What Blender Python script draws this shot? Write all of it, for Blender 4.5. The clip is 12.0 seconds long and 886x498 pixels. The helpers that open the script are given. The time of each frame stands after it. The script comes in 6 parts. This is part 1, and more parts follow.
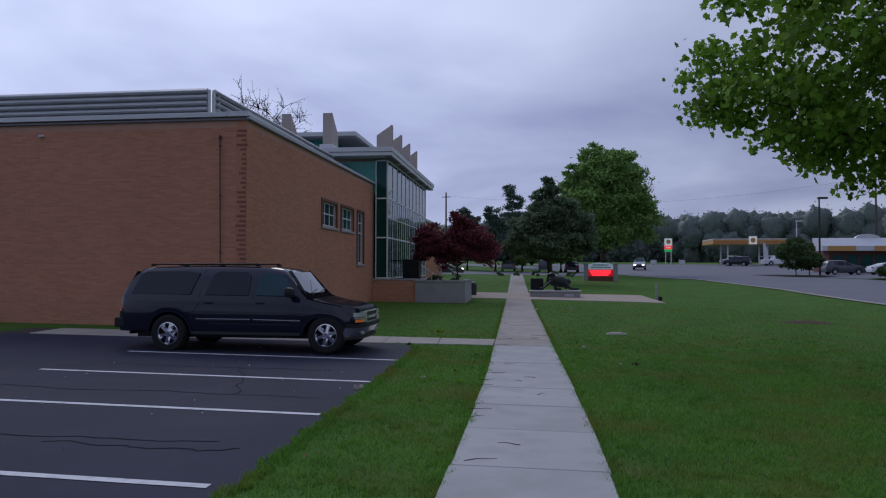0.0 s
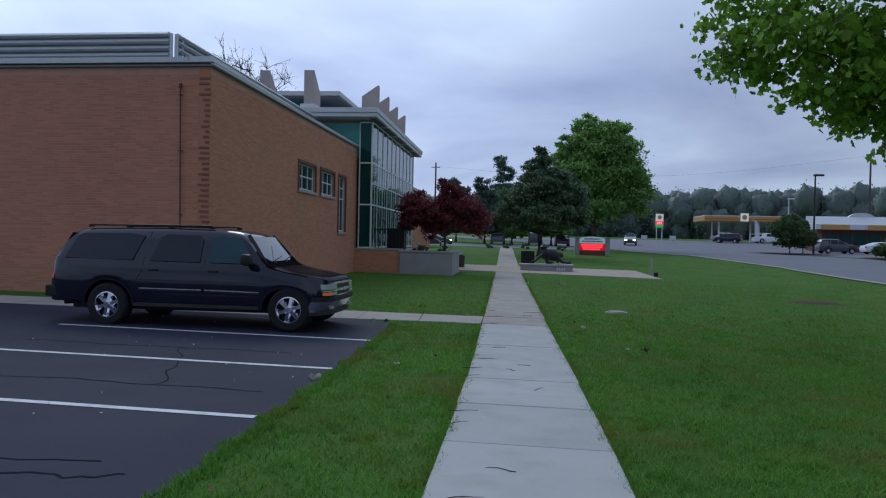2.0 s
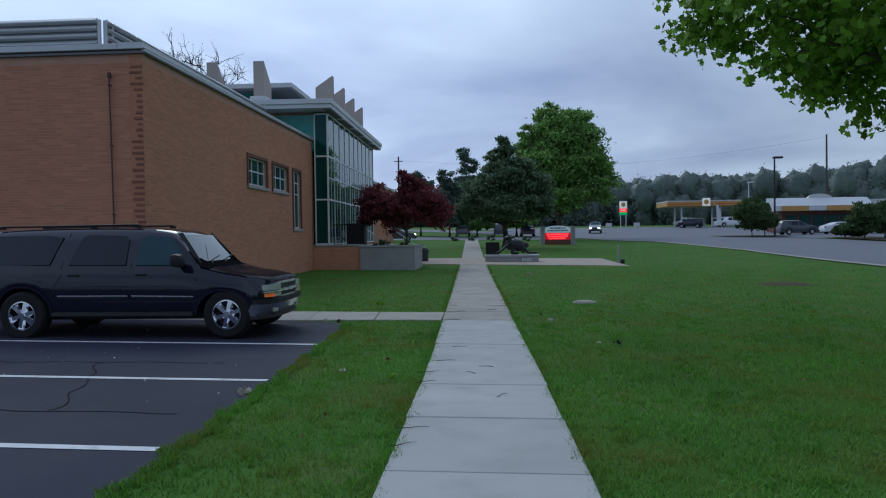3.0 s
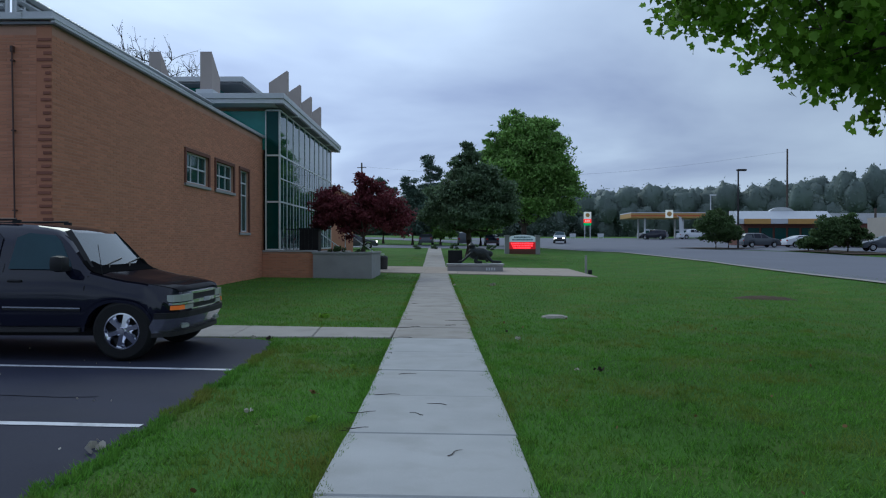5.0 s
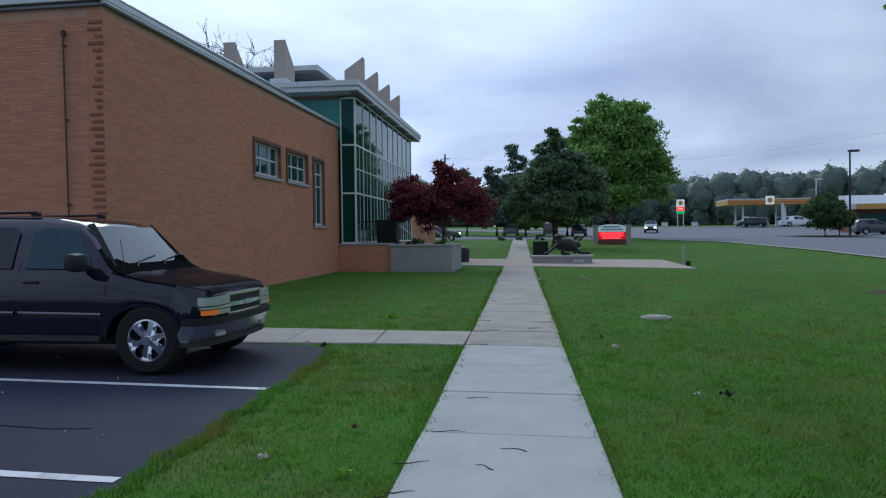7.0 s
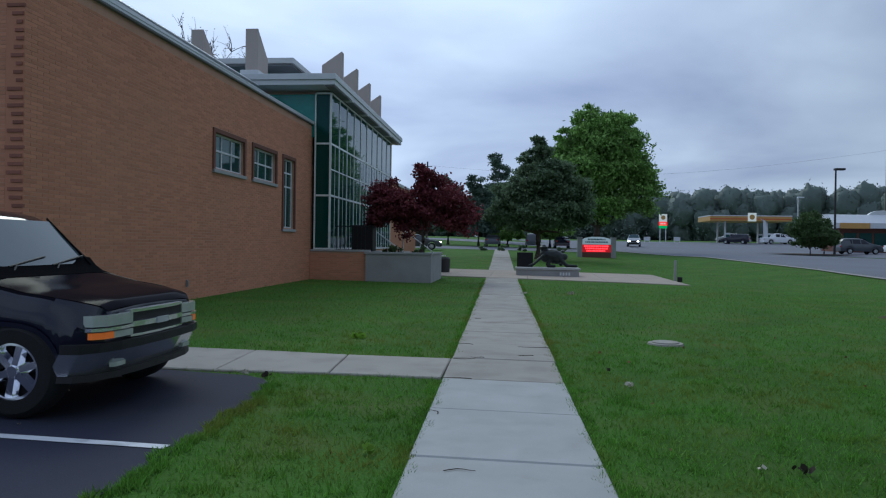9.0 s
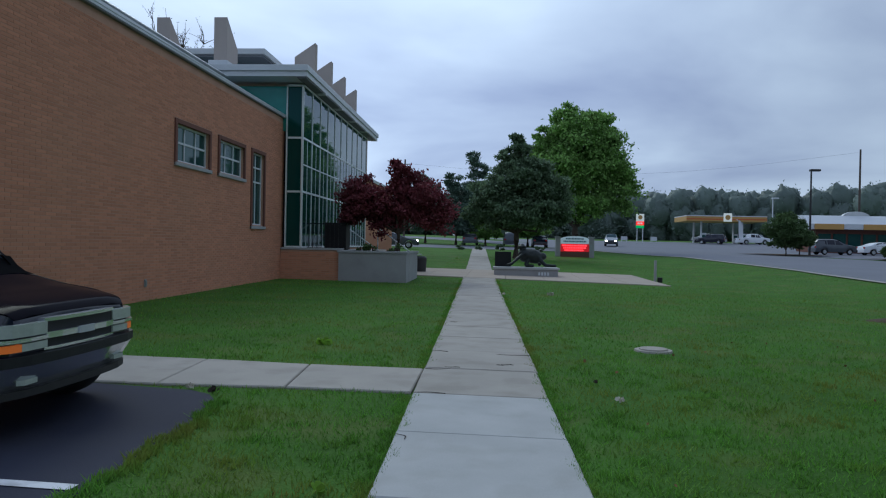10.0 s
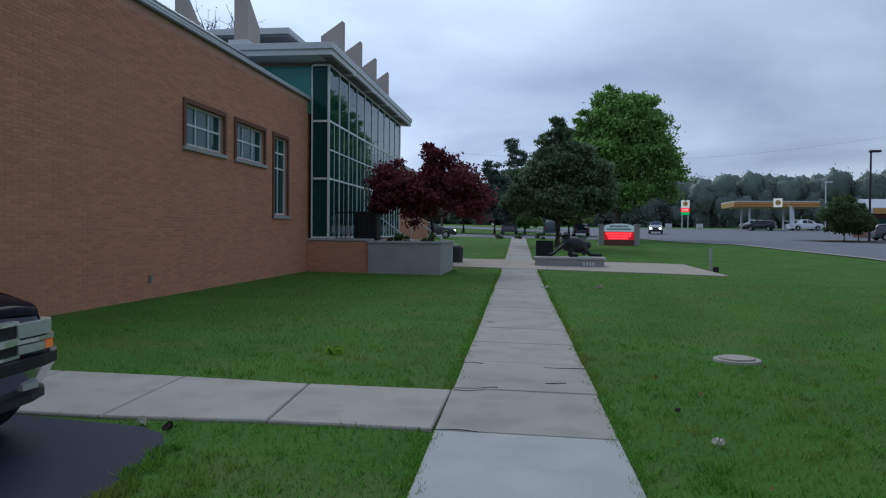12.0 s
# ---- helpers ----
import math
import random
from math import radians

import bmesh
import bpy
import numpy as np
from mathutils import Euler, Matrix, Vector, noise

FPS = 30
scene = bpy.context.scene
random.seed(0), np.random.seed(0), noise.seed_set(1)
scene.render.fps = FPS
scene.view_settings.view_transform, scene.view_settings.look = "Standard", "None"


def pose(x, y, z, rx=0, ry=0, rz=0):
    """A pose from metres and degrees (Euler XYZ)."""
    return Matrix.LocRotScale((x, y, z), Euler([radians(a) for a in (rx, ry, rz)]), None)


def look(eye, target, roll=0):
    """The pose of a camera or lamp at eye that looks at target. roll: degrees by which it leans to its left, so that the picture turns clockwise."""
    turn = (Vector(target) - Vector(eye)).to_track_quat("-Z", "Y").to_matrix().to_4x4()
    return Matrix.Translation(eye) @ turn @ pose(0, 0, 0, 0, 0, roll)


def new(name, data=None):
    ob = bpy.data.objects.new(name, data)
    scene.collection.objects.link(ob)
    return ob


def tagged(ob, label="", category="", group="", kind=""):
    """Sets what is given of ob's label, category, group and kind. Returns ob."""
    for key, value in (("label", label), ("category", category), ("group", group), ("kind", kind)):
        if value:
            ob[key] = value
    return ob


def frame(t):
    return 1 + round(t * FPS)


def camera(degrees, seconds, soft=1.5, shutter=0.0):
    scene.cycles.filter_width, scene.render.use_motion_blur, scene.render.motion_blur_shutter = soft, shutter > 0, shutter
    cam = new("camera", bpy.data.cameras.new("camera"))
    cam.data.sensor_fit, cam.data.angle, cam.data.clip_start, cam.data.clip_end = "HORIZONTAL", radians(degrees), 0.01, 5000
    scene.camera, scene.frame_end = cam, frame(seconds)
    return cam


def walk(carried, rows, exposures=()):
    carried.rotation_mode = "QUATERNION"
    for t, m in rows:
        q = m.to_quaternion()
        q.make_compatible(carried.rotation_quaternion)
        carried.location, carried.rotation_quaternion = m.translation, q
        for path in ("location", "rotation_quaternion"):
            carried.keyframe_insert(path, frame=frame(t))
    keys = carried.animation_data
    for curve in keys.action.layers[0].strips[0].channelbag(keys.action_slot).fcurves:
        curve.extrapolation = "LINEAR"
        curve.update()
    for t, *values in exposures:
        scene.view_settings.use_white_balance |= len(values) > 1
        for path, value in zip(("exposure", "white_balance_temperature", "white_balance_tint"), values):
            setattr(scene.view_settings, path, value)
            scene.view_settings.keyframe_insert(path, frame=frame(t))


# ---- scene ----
cam = camera(63.5, 12.0, soft=1.15)
PATH = [
    (0, (0.392, -0.043, 1.767), (0.132, 1.94, 1.822), 0.1),
    (0.5, (0.381, 0.443, 1.747), (0.316, 2.44, 1.845), 2.5),
    (1, (0.273, 0.937, 1.705), (0.35, 2.935, 1.737), 1.4),
    (1.5, (0.189, 1.439, 1.69), (0.149, 3.438, 1.732), -0.1),
    (2, (0.265, 1.856, 1.687), (0.036, 3.843, 1.664), 1.2),
    (2.5, (0.249, 2.397, 1.659), (0.146, 4.393, 1.732), -0.9),
    (3, (0.37, 2.91, 1.621), (0.233, 4.905, 1.583), -0.8),
    (3.5, (0.391, 3.356, 1.607), (0.38, 5.356, 1.65), -0.3),
    (3.7, (0.382, 3.55, 1.618), (0.39, 5.55, 1.574), -0.1),
    (5.3, (0.483, 5.044, 1.53), (0.407, 7.042, 1.519), 0.1),
    (5.5, (0.501, 5.184, 1.541), (0.37, 7.179, 1.51), -0.4),
    (6, (0.514, 5.629, 1.529), (0.507, 7.628, 1.467), 0.8),
    (6.5, (0.506, 6.11, 1.493), (0.246, 8.093, 1.46), 0.2),
    (7, (0.486, 6.533, 1.528), (0.211, 8.514, 1.492), -0.7),
    (7.2, (0.5, 6.703, 1.483), (0.343, 8.697, 1.515), -1.2),
    (8.8, (0.272, 8.264, 1.516), (0.12, 10.258, 1.508), 0.8),
    (9, (0.279, 8.437, 1.5), (0.058, 10.424, 1.489), 0.8),
    (9.5, (0.27, 8.823, 1.503), (0.014, 10.806, 1.476), 0.5),
    (10, (0.253, 9.263, 1.507), (0.094, 11.257, 1.493), 1.1),
    (10.5, (0.29, 9.693, 1.493), (-0.018, 11.669, 1.486), -0.0),
    (11, (0.276, 10.095, 1.478), (0.135, 12.09, 1.521), 0.4),
    (11.5, (0.182, 10.6, 1.477), (0.0, 12.591, 1.52), 1.2),
    (12, (0.173, 11.094, 1.483), (-0.094, 13.076, 1.439), 0.5),
]
walk(cam, [(t, look(e, g, r)) for t, e, g, r in PATH],
     exposures=((0, -0.1, 6350, 8), (1, -0.06, 6300, 1), (2, 0.20, 6200, -3), (3.5, 0.17, 6100, -9), (5.5, 0.27, 6150, -9), (6, 0.2, 6150, -9), (6.5, 0.46, 6300, -7), (7.5, 0.50, 6300, -7), (9, 0.28, 6250, -9), (9.5, 0.48, 6350, -7), (10, 0.27, 6200, -9), (11, 0.25, 6250, -9), (12, 0.31, 6350, -8)))

# ---- sky and sun: an overcast dusk ----
world = bpy.data.worlds.new("overcast_sky")
scene.world = world
world.use_nodes = True
wn, wl = world.node_tree.nodes, world.node_tree.links
wn.clear()


def wnode(kind, **values):
    n = wn.new(kind)
    for k, v in values.items():
        n.inputs[k].default_value = v
    return n


coord = wn.new("ShaderNodeTexCoord")
split = wn.new("ShaderNodeSeparateXYZ")
wl.new(coord.outputs["Generated"], split.inputs[0])
lift = wn.new("ShaderNodeMath")
lift.operation = "MAXIMUM"
lift.inputs[1].default_value = 0.0
wl.new(split.outputs["Z"], lift.inputs[0])
lift2 = wn.new("ShaderNodeMath")
lift2.operation = "ADD"
lift2.inputs[1].default_value = 0.22
wl.new(lift.outputs[0], lift2.inputs[0])
flat = wn.new("ShaderNodeVectorMath")
flat.operation = "DIVIDE"
wl.new(coord.outputs["Generated"], flat.inputs[0])
wl.new(lift2.outputs[0], flat.inputs[1])
cloud = wnode("ShaderNodeTexNoise", Scale=0.95, Detail=5.0, Roughness=0.48, Distortion=0.35)
wl.new(flat.outputs[0], cloud.inputs["Vector"])
ramp = wn.new("ShaderNodeValToRGB")
ramp.color_ramp.elements[0].position, ramp.color_ramp.elements[0].color = 0.34, (0.34, 0.378, 0.64, 1)
ramp.color_ramp.elements[1].position, ramp.color_ramp.elements[1].color = 0.66, (0.67, 0.725, 1.0, 1)
wl.new(cloud.outputs["Fac"], ramp.inputs[0])
sky = wn.new("ShaderNodeTexSky")
sky.sky_type, sky.sun_disc = "NISHITA", False
sky.sun_elevation, sky.sun_rotation = radians(38), radians(-28)
mix = wn.new("ShaderNodeMix")
mix.data_type, mix.blend_type = "RGBA", "MIX"
mix.inputs["Factor"].default_value = 0.93
dim = wn.new("ShaderNodeVectorMath")
dim.operation = "SCALE"
dim.inputs["Scale"].default_value = 0.08
wl.new(sky.outputs[0], dim.inputs[0])
wl.new(dim.outputs[0], mix.inputs["A"])
wl.new(ramp.outputs[0], mix.inputs["B"])
toward = wn.new("ShaderNodeVectorMath")
toward.operation = "DOT_PRODUCT"
toward.inputs[1].default_value = Vector((-0.70, 0.46, 0.46)).normalized()
wl.new(coord.outputs["Generated"], toward.inputs[0])
glow = wn.new("ShaderNodeMapRange")
glow.interpolation_type = "SMOOTHSTEP"
glow.inputs["From Min"].default_value, glow.inputs["From Max"].default_value = 0.08, 1.0
glow.inputs["To Min"].default_value, glow.inputs["To Max"].default_value = 0.62, 1.18
wl.new(toward.outputs["Value"], glow.inputs["Value"])
back = wnode("ShaderNodeBackground", Strength=1.0)
wl.new(glow.outputs[0], back.inputs["Strength"])
wl.new(mix.outputs["Result"], back.inputs[0])
out = wn.new("ShaderNodeOutputWorld")
wl.new(back.outputs[0], out.inputs[0])

sun_data = bpy.data.lights.new("sun", "SUN")
sun_data.energy, sun_data.angle, sun_data.color = 0.6, radians(25), (1.0, 0.96, 0.92)
sun = new("sun", sun_data)
sun.matrix_world = look((-40, 80, 75), (0, 0, 0))


# ---- materials ----
def material(name, color, rough=0.7, metal=0.0, scale=8.0, spread=0.25, fine=60.0, bump=0.15, depth=0.01, island=0.0, spec=0.4, detail=4.0, stain=None, coat=0.0):
    """A surface with two scales of variation: broad blotches and fine grain. island: variation from piece to piece."""
    m = bpy.data.materials.new(name)
    m.use_nodes = True
    n, l = m.node_tree.nodes, m.node_tree.links
    b = n["Principled BSDF"]
    b.inputs["Roughness"].default_value, b.inputs["Metallic"].default_value = rough, metal
    b.inputs["Specular IOR Level"].default_value = spec
    b.inputs["Coat Weight"].default_value = coat
    b.inputs["Coat Roughness"].default_value = 0.08
    tc = n.new("ShaderNodeTexCoord")
    geo = n.new("ShaderNodeNewGeometry")
    broad, grain = n.new("ShaderNodeTexNoise"), n.new("ShaderNodeTexNoise")
    broad.inputs["Scale"].default_value, broad.inputs["Detail"].default_value = scale, detail
    grain.inputs["Scale"].default_value, grain.inputs["Detail"].default_value = fine, 3.0
    for t in (broad, grain):
        l.new(geo.outputs["Position"], t.inputs["Vector"])

    def math_node(op, a, c):
        k = n.new("ShaderNodeMath")
        k.operation = op
        for i, v in enumerate((a, c)):
            if isinstance(v, (int, float)):
                k.inputs[i].default_value = v
            else:
                l.new(v, k.inputs[i])
        return k.outputs[0]

    value = math_node("ADD", math_node("MULTIPLY", math_node("SUBTRACT", broad.outputs["Fac"], 0.5), spread * 2.4), math_node("MULTIPLY", math_node("SUBTRACT", grain.outputs["Fac"], 0.5), spread * 1.4))
    if island:
        info = n.new("ShaderNodeObjectInfo")
        r = math_node("FRACT", math_node("ADD", geo.outputs["Random Per Island"], info.outputs["Random"]), 0.0)
        value = math_node("ADD", value, math_node("MULTIPLY", math_node("SUBTRACT", r, 0.5), island * 2))
    value = math_node("ADD", value, 1.0)
    shade = n.new("ShaderNodeVectorMath")
    shade.operation = "SCALE"
    shade.inputs[0].default_value = color
    l.new(value, shade.inputs["Scale"])
    result = shade.outputs[0]
    if stain:
        tint, amount, size = stain
        spots = n.new("ShaderNodeTexNoise")
        spots.inputs["Scale"].default_value, spots.inputs["Detail"].default_value = size, 6.0
        l.new(geo.outputs["Position"], spots.inputs["Vector"])
        cut = n.new("ShaderNodeMapRange")
        cut.inputs["From Min"].default_value, cut.inputs["From Max"].default_value = 0.5, 0.72
        cut.inputs["To Max"].default_value = amount
        l.new(spots.outputs["Fac"], cut.inputs["Value"])
        mx = n.new("ShaderNodeMix")
        mx.data_type = "RGBA"
        l.new(cut.outputs[0], mx.inputs["Factor"])
        l.new(result, mx.inputs["A"])
        mx.inputs["B"].default_value = (*tint, 1)
        result = mx.outputs["Result"]
    l.new(result, b.inputs["Base Color"])
    if bump:
        bp = n.new("ShaderNodeBump")
        bp.inputs["Strength"].default_value, bp.inputs["Distance"].default_value = bump, depth
        l.new(grain.outputs["Fac"], bp.inputs["Height"])
        l.new(bp.outputs[0], b.inputs["Normal"])
    return m


def glass_material(name, color, rough=0.03, spec=0.8, tint=(1, 1, 1)):
    m = material(name, color, rough, 0.0, 1.5, 0.12, 3.0, 0.02, 0.004, spec=spec)
    m.node_tree.nodes["Principled BSDF"].inputs["Specular Tint"].default_value = (*tint, 1)
    return m


def lamp_material(name, color, strength):
    m = bpy.data.materials.new(name)
    m.use_nodes = True
    b = m.node_tree.nodes["Principled BSDF"]
    b.inputs["Base Color"].default_value = (*color, 1)
    b.inputs["Emission Color"].default_value = (*color, 1)
    b.inputs["Emission Strength"].default_value = strength
    return m


def leaf_material(name, color, spread=0.35, rough=0.55, stain=None):
    """Leaves that let some light through, each leaf a little different."""
    m = bpy.data.materials.new(name)
    m.use_nodes = True
    n, l = m.node_tree.nodes, m.node_tree.links
    b = n["Principled BSDF"]
    geo = n.new("ShaderNodeNewGeometry")
    noise_tex = n.new("ShaderNodeTexNoise")
    noise_tex.inputs["Scale"].default_value = 0.6
    l.new(geo.outputs["Position"], noise_tex.inputs["Vector"])
    add = n.new("ShaderNodeMath")
    add.operation = "ADD"
    l.new(geo.outputs["Random Per Island"], add.inputs[0])
    l.new(noise_tex.outputs["Fac"], add.inputs[1])
    rng = n.new("ShaderNodeMapRange")
    rng.inputs["From Min"].default_value, rng.inputs["From Max"].default_value = 0.2, 1.5
    rng.inputs["To Min"].default_value, rng.inputs["To Max"].default_value = 1 - spread, 1 + spread
    l.new(add.outputs[0], rng.inputs["Value"])
    s = n.new("ShaderNodeVectorMath")
    s.operation = "SCALE"
    s.inputs[0].default_value = color
    l.new(rng.outputs[0], s.inputs["Scale"])
    result = s.outputs[0]
    if stain:
        spots = n.new("ShaderNodeTexNoise")
        spots.inputs["Scale"].default_value, spots.inputs["Detail"].default_value = stain[2], 6.0
        l.new(geo.outputs["Position"], spots.inputs["Vector"])
        cut = n.new("ShaderNodeMapRange")
        cut.inputs["From Min"].default_value, cut.inputs["From Max"].default_value = 0.47, 0.70
        cut.inputs["To Max"].default_value = stain[1]
        l.new(spots.outputs["Fac"], cut.inputs["Value"])
        dry = n.new("ShaderNodeMix")
        dry.data_type = "RGBA"
        l.new(cut.outputs[0], dry.inputs["Factor"])
        l.new(result, dry.inputs["A"])
        dry.inputs["B"].default_value = (*stain[0], 1)
        result = dry.outputs["Result"]
    l.new(result, b.inputs["Base Color"])
    b.inputs["Roughness"].default_value = rough
    b.inputs["Specular IOR Level"].default_value = 0.25
    tr = n.new("ShaderNodeBsdfTranslucent")
    l.new(result, tr.inputs["Color"])
    mx = n.new("ShaderNodeMixShader")
    mx.inputs[0].default_value = 0.35
    l.new(b.outputs[0], mx.inputs[1])
    l.new(tr.outputs[0], mx.inputs[2])
    l.new(mx.outputs[0], n["Material Output"].inputs["Surface"])
    return m


GRASS = material("lawn", (0.066, 0.150, 0.024), 0.9, scale=0.55, spread=0.38, fine=45, bump=0.6, depth=0.03, detail=8, spec=0.1, stain=((0.14, 0.15, 0.05), 0.55, 0.9))
BLADE = leaf_material("grass_blade", (0.120, 0.262, 0.038), 0.6, 0.7, ((0.24, 0.22, 0.050), 0.85, 0.7))
CONCRETE = material("new_concrete", (0.44, 0.44, 0.43), 0.85, scale=1.6, spread=0.15, fine=110, bump=0.12, depth=0.004, island=0.05, stain=((0.30, 0.29, 0.26), 0.35, 2.4))
OLD_CONCRETE = material("old_concrete", (0.37, 0.34, 0.30), 0.9, scale=1.3, spread=0.16, fine=110, bump=0.18, depth=0.005, island=0.06, stain=((0.20, 0.18, 0.15), 0.45, 1.9))
JOINT = material("joint_soil", (0.05, 0.045, 0.035), 0.95, scale=6, spread=0.3, fine=80)
ASPHALT = material("asphalt", (0.034, 0.037, 0.060), 0.8, spec=0.15, scale=0.5, spread=0.36, fine=90, bump=0.35, depth=0.006, stain=((0.050, 0.050, 0.064), 0.5, 0.8))
ROAD = material("road_asphalt", (0.150, 0.155, 0.182), 0.8, scale=0.25, spread=0.10, fine=60, bump=0.2, depth=0.006)
PAINT = material("line_paint", (0.66, 0.67, 0.70), 0.7, scale=3, spread=0.12, fine=60, bump=0.2, depth=0.003, stain=((0.2, 0.2, 0.22), 0.5, 7.0))
SEALER = material("crack_sealer", (0.017, 0.018, 0.026), 0.9, scale=5, spread=0.2, spec=0.05)
BRICK = material("brick", (0.52, 0.236, 0.140), 0.88, scale=0.45, spread=0.10, fine=70, bump=0.3, depth=0.004, island=0.12, stain=((0.47, 0.255, 0.155), 0.45, 0.35))
MORTAR = material("mortar", (0.50, 0.29, 0.205), 0.95, scale=2, spread=0.15, fine=90, bump=0.3)
BRICK_TRIM = material("trim_brick", (0.17, 0.075, 0.055), 0.85, scale=2, spread=0.12, fine=70, bump=0.2, depth=0.003, island=0.12)
BRICK_DARK = material("dark_corner_brick", (0.27, 0.115, 0.080), 0.88, scale=3, spread=0.15, fine=70, bump=0.3, depth=0.004, island=0.15)
METAL = material("pale_metal", (0.56, 0.58, 0.59), 0.45, 0.2, scale=2.5, spread=0.08, fine=30, bump=0.03)
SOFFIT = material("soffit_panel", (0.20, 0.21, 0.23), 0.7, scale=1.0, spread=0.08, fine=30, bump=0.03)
WHITE_TRIM = material("white_trim", (0.62, 0.64, 0.66), 0.5, scale=2, spread=0.06, fine=40, bump=0.04)
MULLION = material("mullion_aluminium", (0.72, 0.76, 0.75), 0.4, 0.1, scale=3, spread=0.06, fine=40, bump=0.02)
TEAL_GLASS = glass_material("teal_glass", (0.007, 0.050, 0.043), 0.03, spec=0.45, tint=(0.50, 0.88, 0.84))
SPANDREL = glass_material("teal_spandrel", (0.045, 0.27, 0.235), 0.08, spec=0.5)
DARK_GLASS = glass_material("dark_window_glass", (0.018, 0.066, 0.062), 0.04, spec=0.40, tint=(0.5, 0.9, 0.88))
STUCCO = material("stucco", (0.44, 0.38, 0.345), 0.9, scale=1.2, spread=0.10, fine=60, bump=0.15, depth=0.004)
GREY_STUCCO = material("grey_stucco", (0.34, 0.335, 0.335), 0.9, scale=1.5, spread=0.14, fine=70, bump=0.2, depth=0.004, stain=((0.26, 0.26, 0.255), 0.4, 2.0))
BLACK_METAL = material("black_metal", (0.012, 0.012, 0.013), 0.5, 0.3, scale=4, spread=0.15, fine=40, bump=0.03)
RUST_PIPE = material("conduit_paint", (0.10, 0.055, 0.045), 0.6, scale=6, spread=0.2)
BARK = material("bark", (0.075, 0.058, 0.045), 0.95, scale=7, spread=0.3, fine=30, bump=0.8, depth=0.03)
SOIL = material("mulch", (0.075, 0.052, 0.028), 0.95, scale=3, spread=0.3, fine=30, bump=0.6, depth=0.03)
BRONZE = material("bronze", (0.035, 0.040, 0.038), 0.45, 0.7, scale=5, spread=0.3, fine=40, bump=0.25, depth=0.02)
STONE = material("plinth_stone", (0.36, 0.36, 0.36), 0.8, scale=3, spread=0.12, fine=60, bump=0.15)
POLE_METAL = material("pole_metal", (0.05, 0.048, 0.048), 0.6, 0.5, scale=3, spread=0.15)
WOOD_POLE = material("wood_pole", (0.10, 0.08, 0.065), 0.9, scale=4, spread=0.25, fine=30)
LEAF_MAPLE = leaf_material("maple_leaf", (0.165, 0.290, 0.036), 0.75)
LEAF_RED = leaf_material("red_maple_leaf", (0.165, 0.042, 0.052), 0.55)
LEAF_DARK = leaf_material("dark_evergreen_leaf", (0.125, 0.180, 0.100), 0.6)
LEAF_GREEN = leaf_material("spring_green_leaf", (0.180, 0.300, 0.078), 0.75)
LEAF_PINE = leaf_material("pine_needle", (0.105, 0.155, 0.115), 0.4)
# paler and greyer than real leaves: distance haze is put into this colour
LEAF_HAZED = leaf_material("hazed_wood_leaf", (0.185, 0.230, 0.205), 0.16)
LEAF_BUSH = leaf_material("bush_leaf", (0.085, 0.135, 0.05), 0.5)
CAR_BLACK = material("black_car_paint", (0.010, 0.011, 0.024), 0.07, 0.0, scale=1.5, spread=0.15, fine=8, bump=0.0, spec=0.6, coat=0.0)
CAR_GLASS = glass_material("tinted_car_glass", (0.018, 0.020, 0.032), 0.06, spec=0.35)
CAR_CLEAR = glass_material("car_windscreen", (0.045, 0.08, 0.095), 0.06, spec=0.10)
WINDSCREEN = glass_material("reflective_windscreen", (0.05, 0.075, 0.09), 0.04, spec=0.95)
# black without reflection, for a strip that hides sky sheen
SHEEN_COVER = material("sheenless_cover", (0.010, 0.010, 0.011), 0.95, scale=9, spread=0.2, spec=0.0)
# copy of the black body paint with its sky reflection cut out
HOOD_DULLED = material("dulled_hood_paint", (0.010, 0.009, 0.014), 0.12, scale=3, spread=0.2, fine=20, bump=0.0, spec=0.005)
RIM = material("chrome_rim", (0.90, 0.91, 0.95), 0.10, 1.0, scale=5, spread=0.05, bump=0.0)
TAN_CONCRETE = material("tan_concrete", (0.39, 0.325, 0.265), 0.9, scale=1.3, spread=0.12, fine=110, bump=0.15, depth=0.005, island=0.05)
RUBBER = material("tyre_rubber", (0.014, 0.014, 0.014), 0.85, scale=20, spread=0.2, fine=80, bump=0.2)
CHROME = material("chrome", (0.80, 0.82, 0.86), 0.18, 0.85, scale=5, spread=0.05, fine=20, bump=0.0)
GREY_TRIM = material("grey_bumper", (0.27, 0.28, 0.28), 0.4, 0.3, scale=4, spread=0.1)
BLACK_TRIM = material("black_plastic", (0.013, 0.013, 0.014), 0.6, scale=8, spread=0.2)
BUMPER_CHROME = material("dull_chrome", (0.66, 0.67, 0.70), 0.14, 0.9, scale=5, spread=0.08, fine=20, bump=0.0)
LENS = material("headlight_lens", (0.46, 0.50, 0.44), 0.10, 0.0, scale=9, spread=0.15, spec=0.4)
AMBER = lamp_material("amber_lens", (0.85, 0.19, 0.03), 0.12)
LIT_LAMP = lamp_material("lit_headlamp", (1.0, 0.93, 0.95), 6.0)
RED_LENS = material("red_lens", (0.35, 0.012, 0.012), 0.2, scale=9, spread=0.1, spec=0.7)


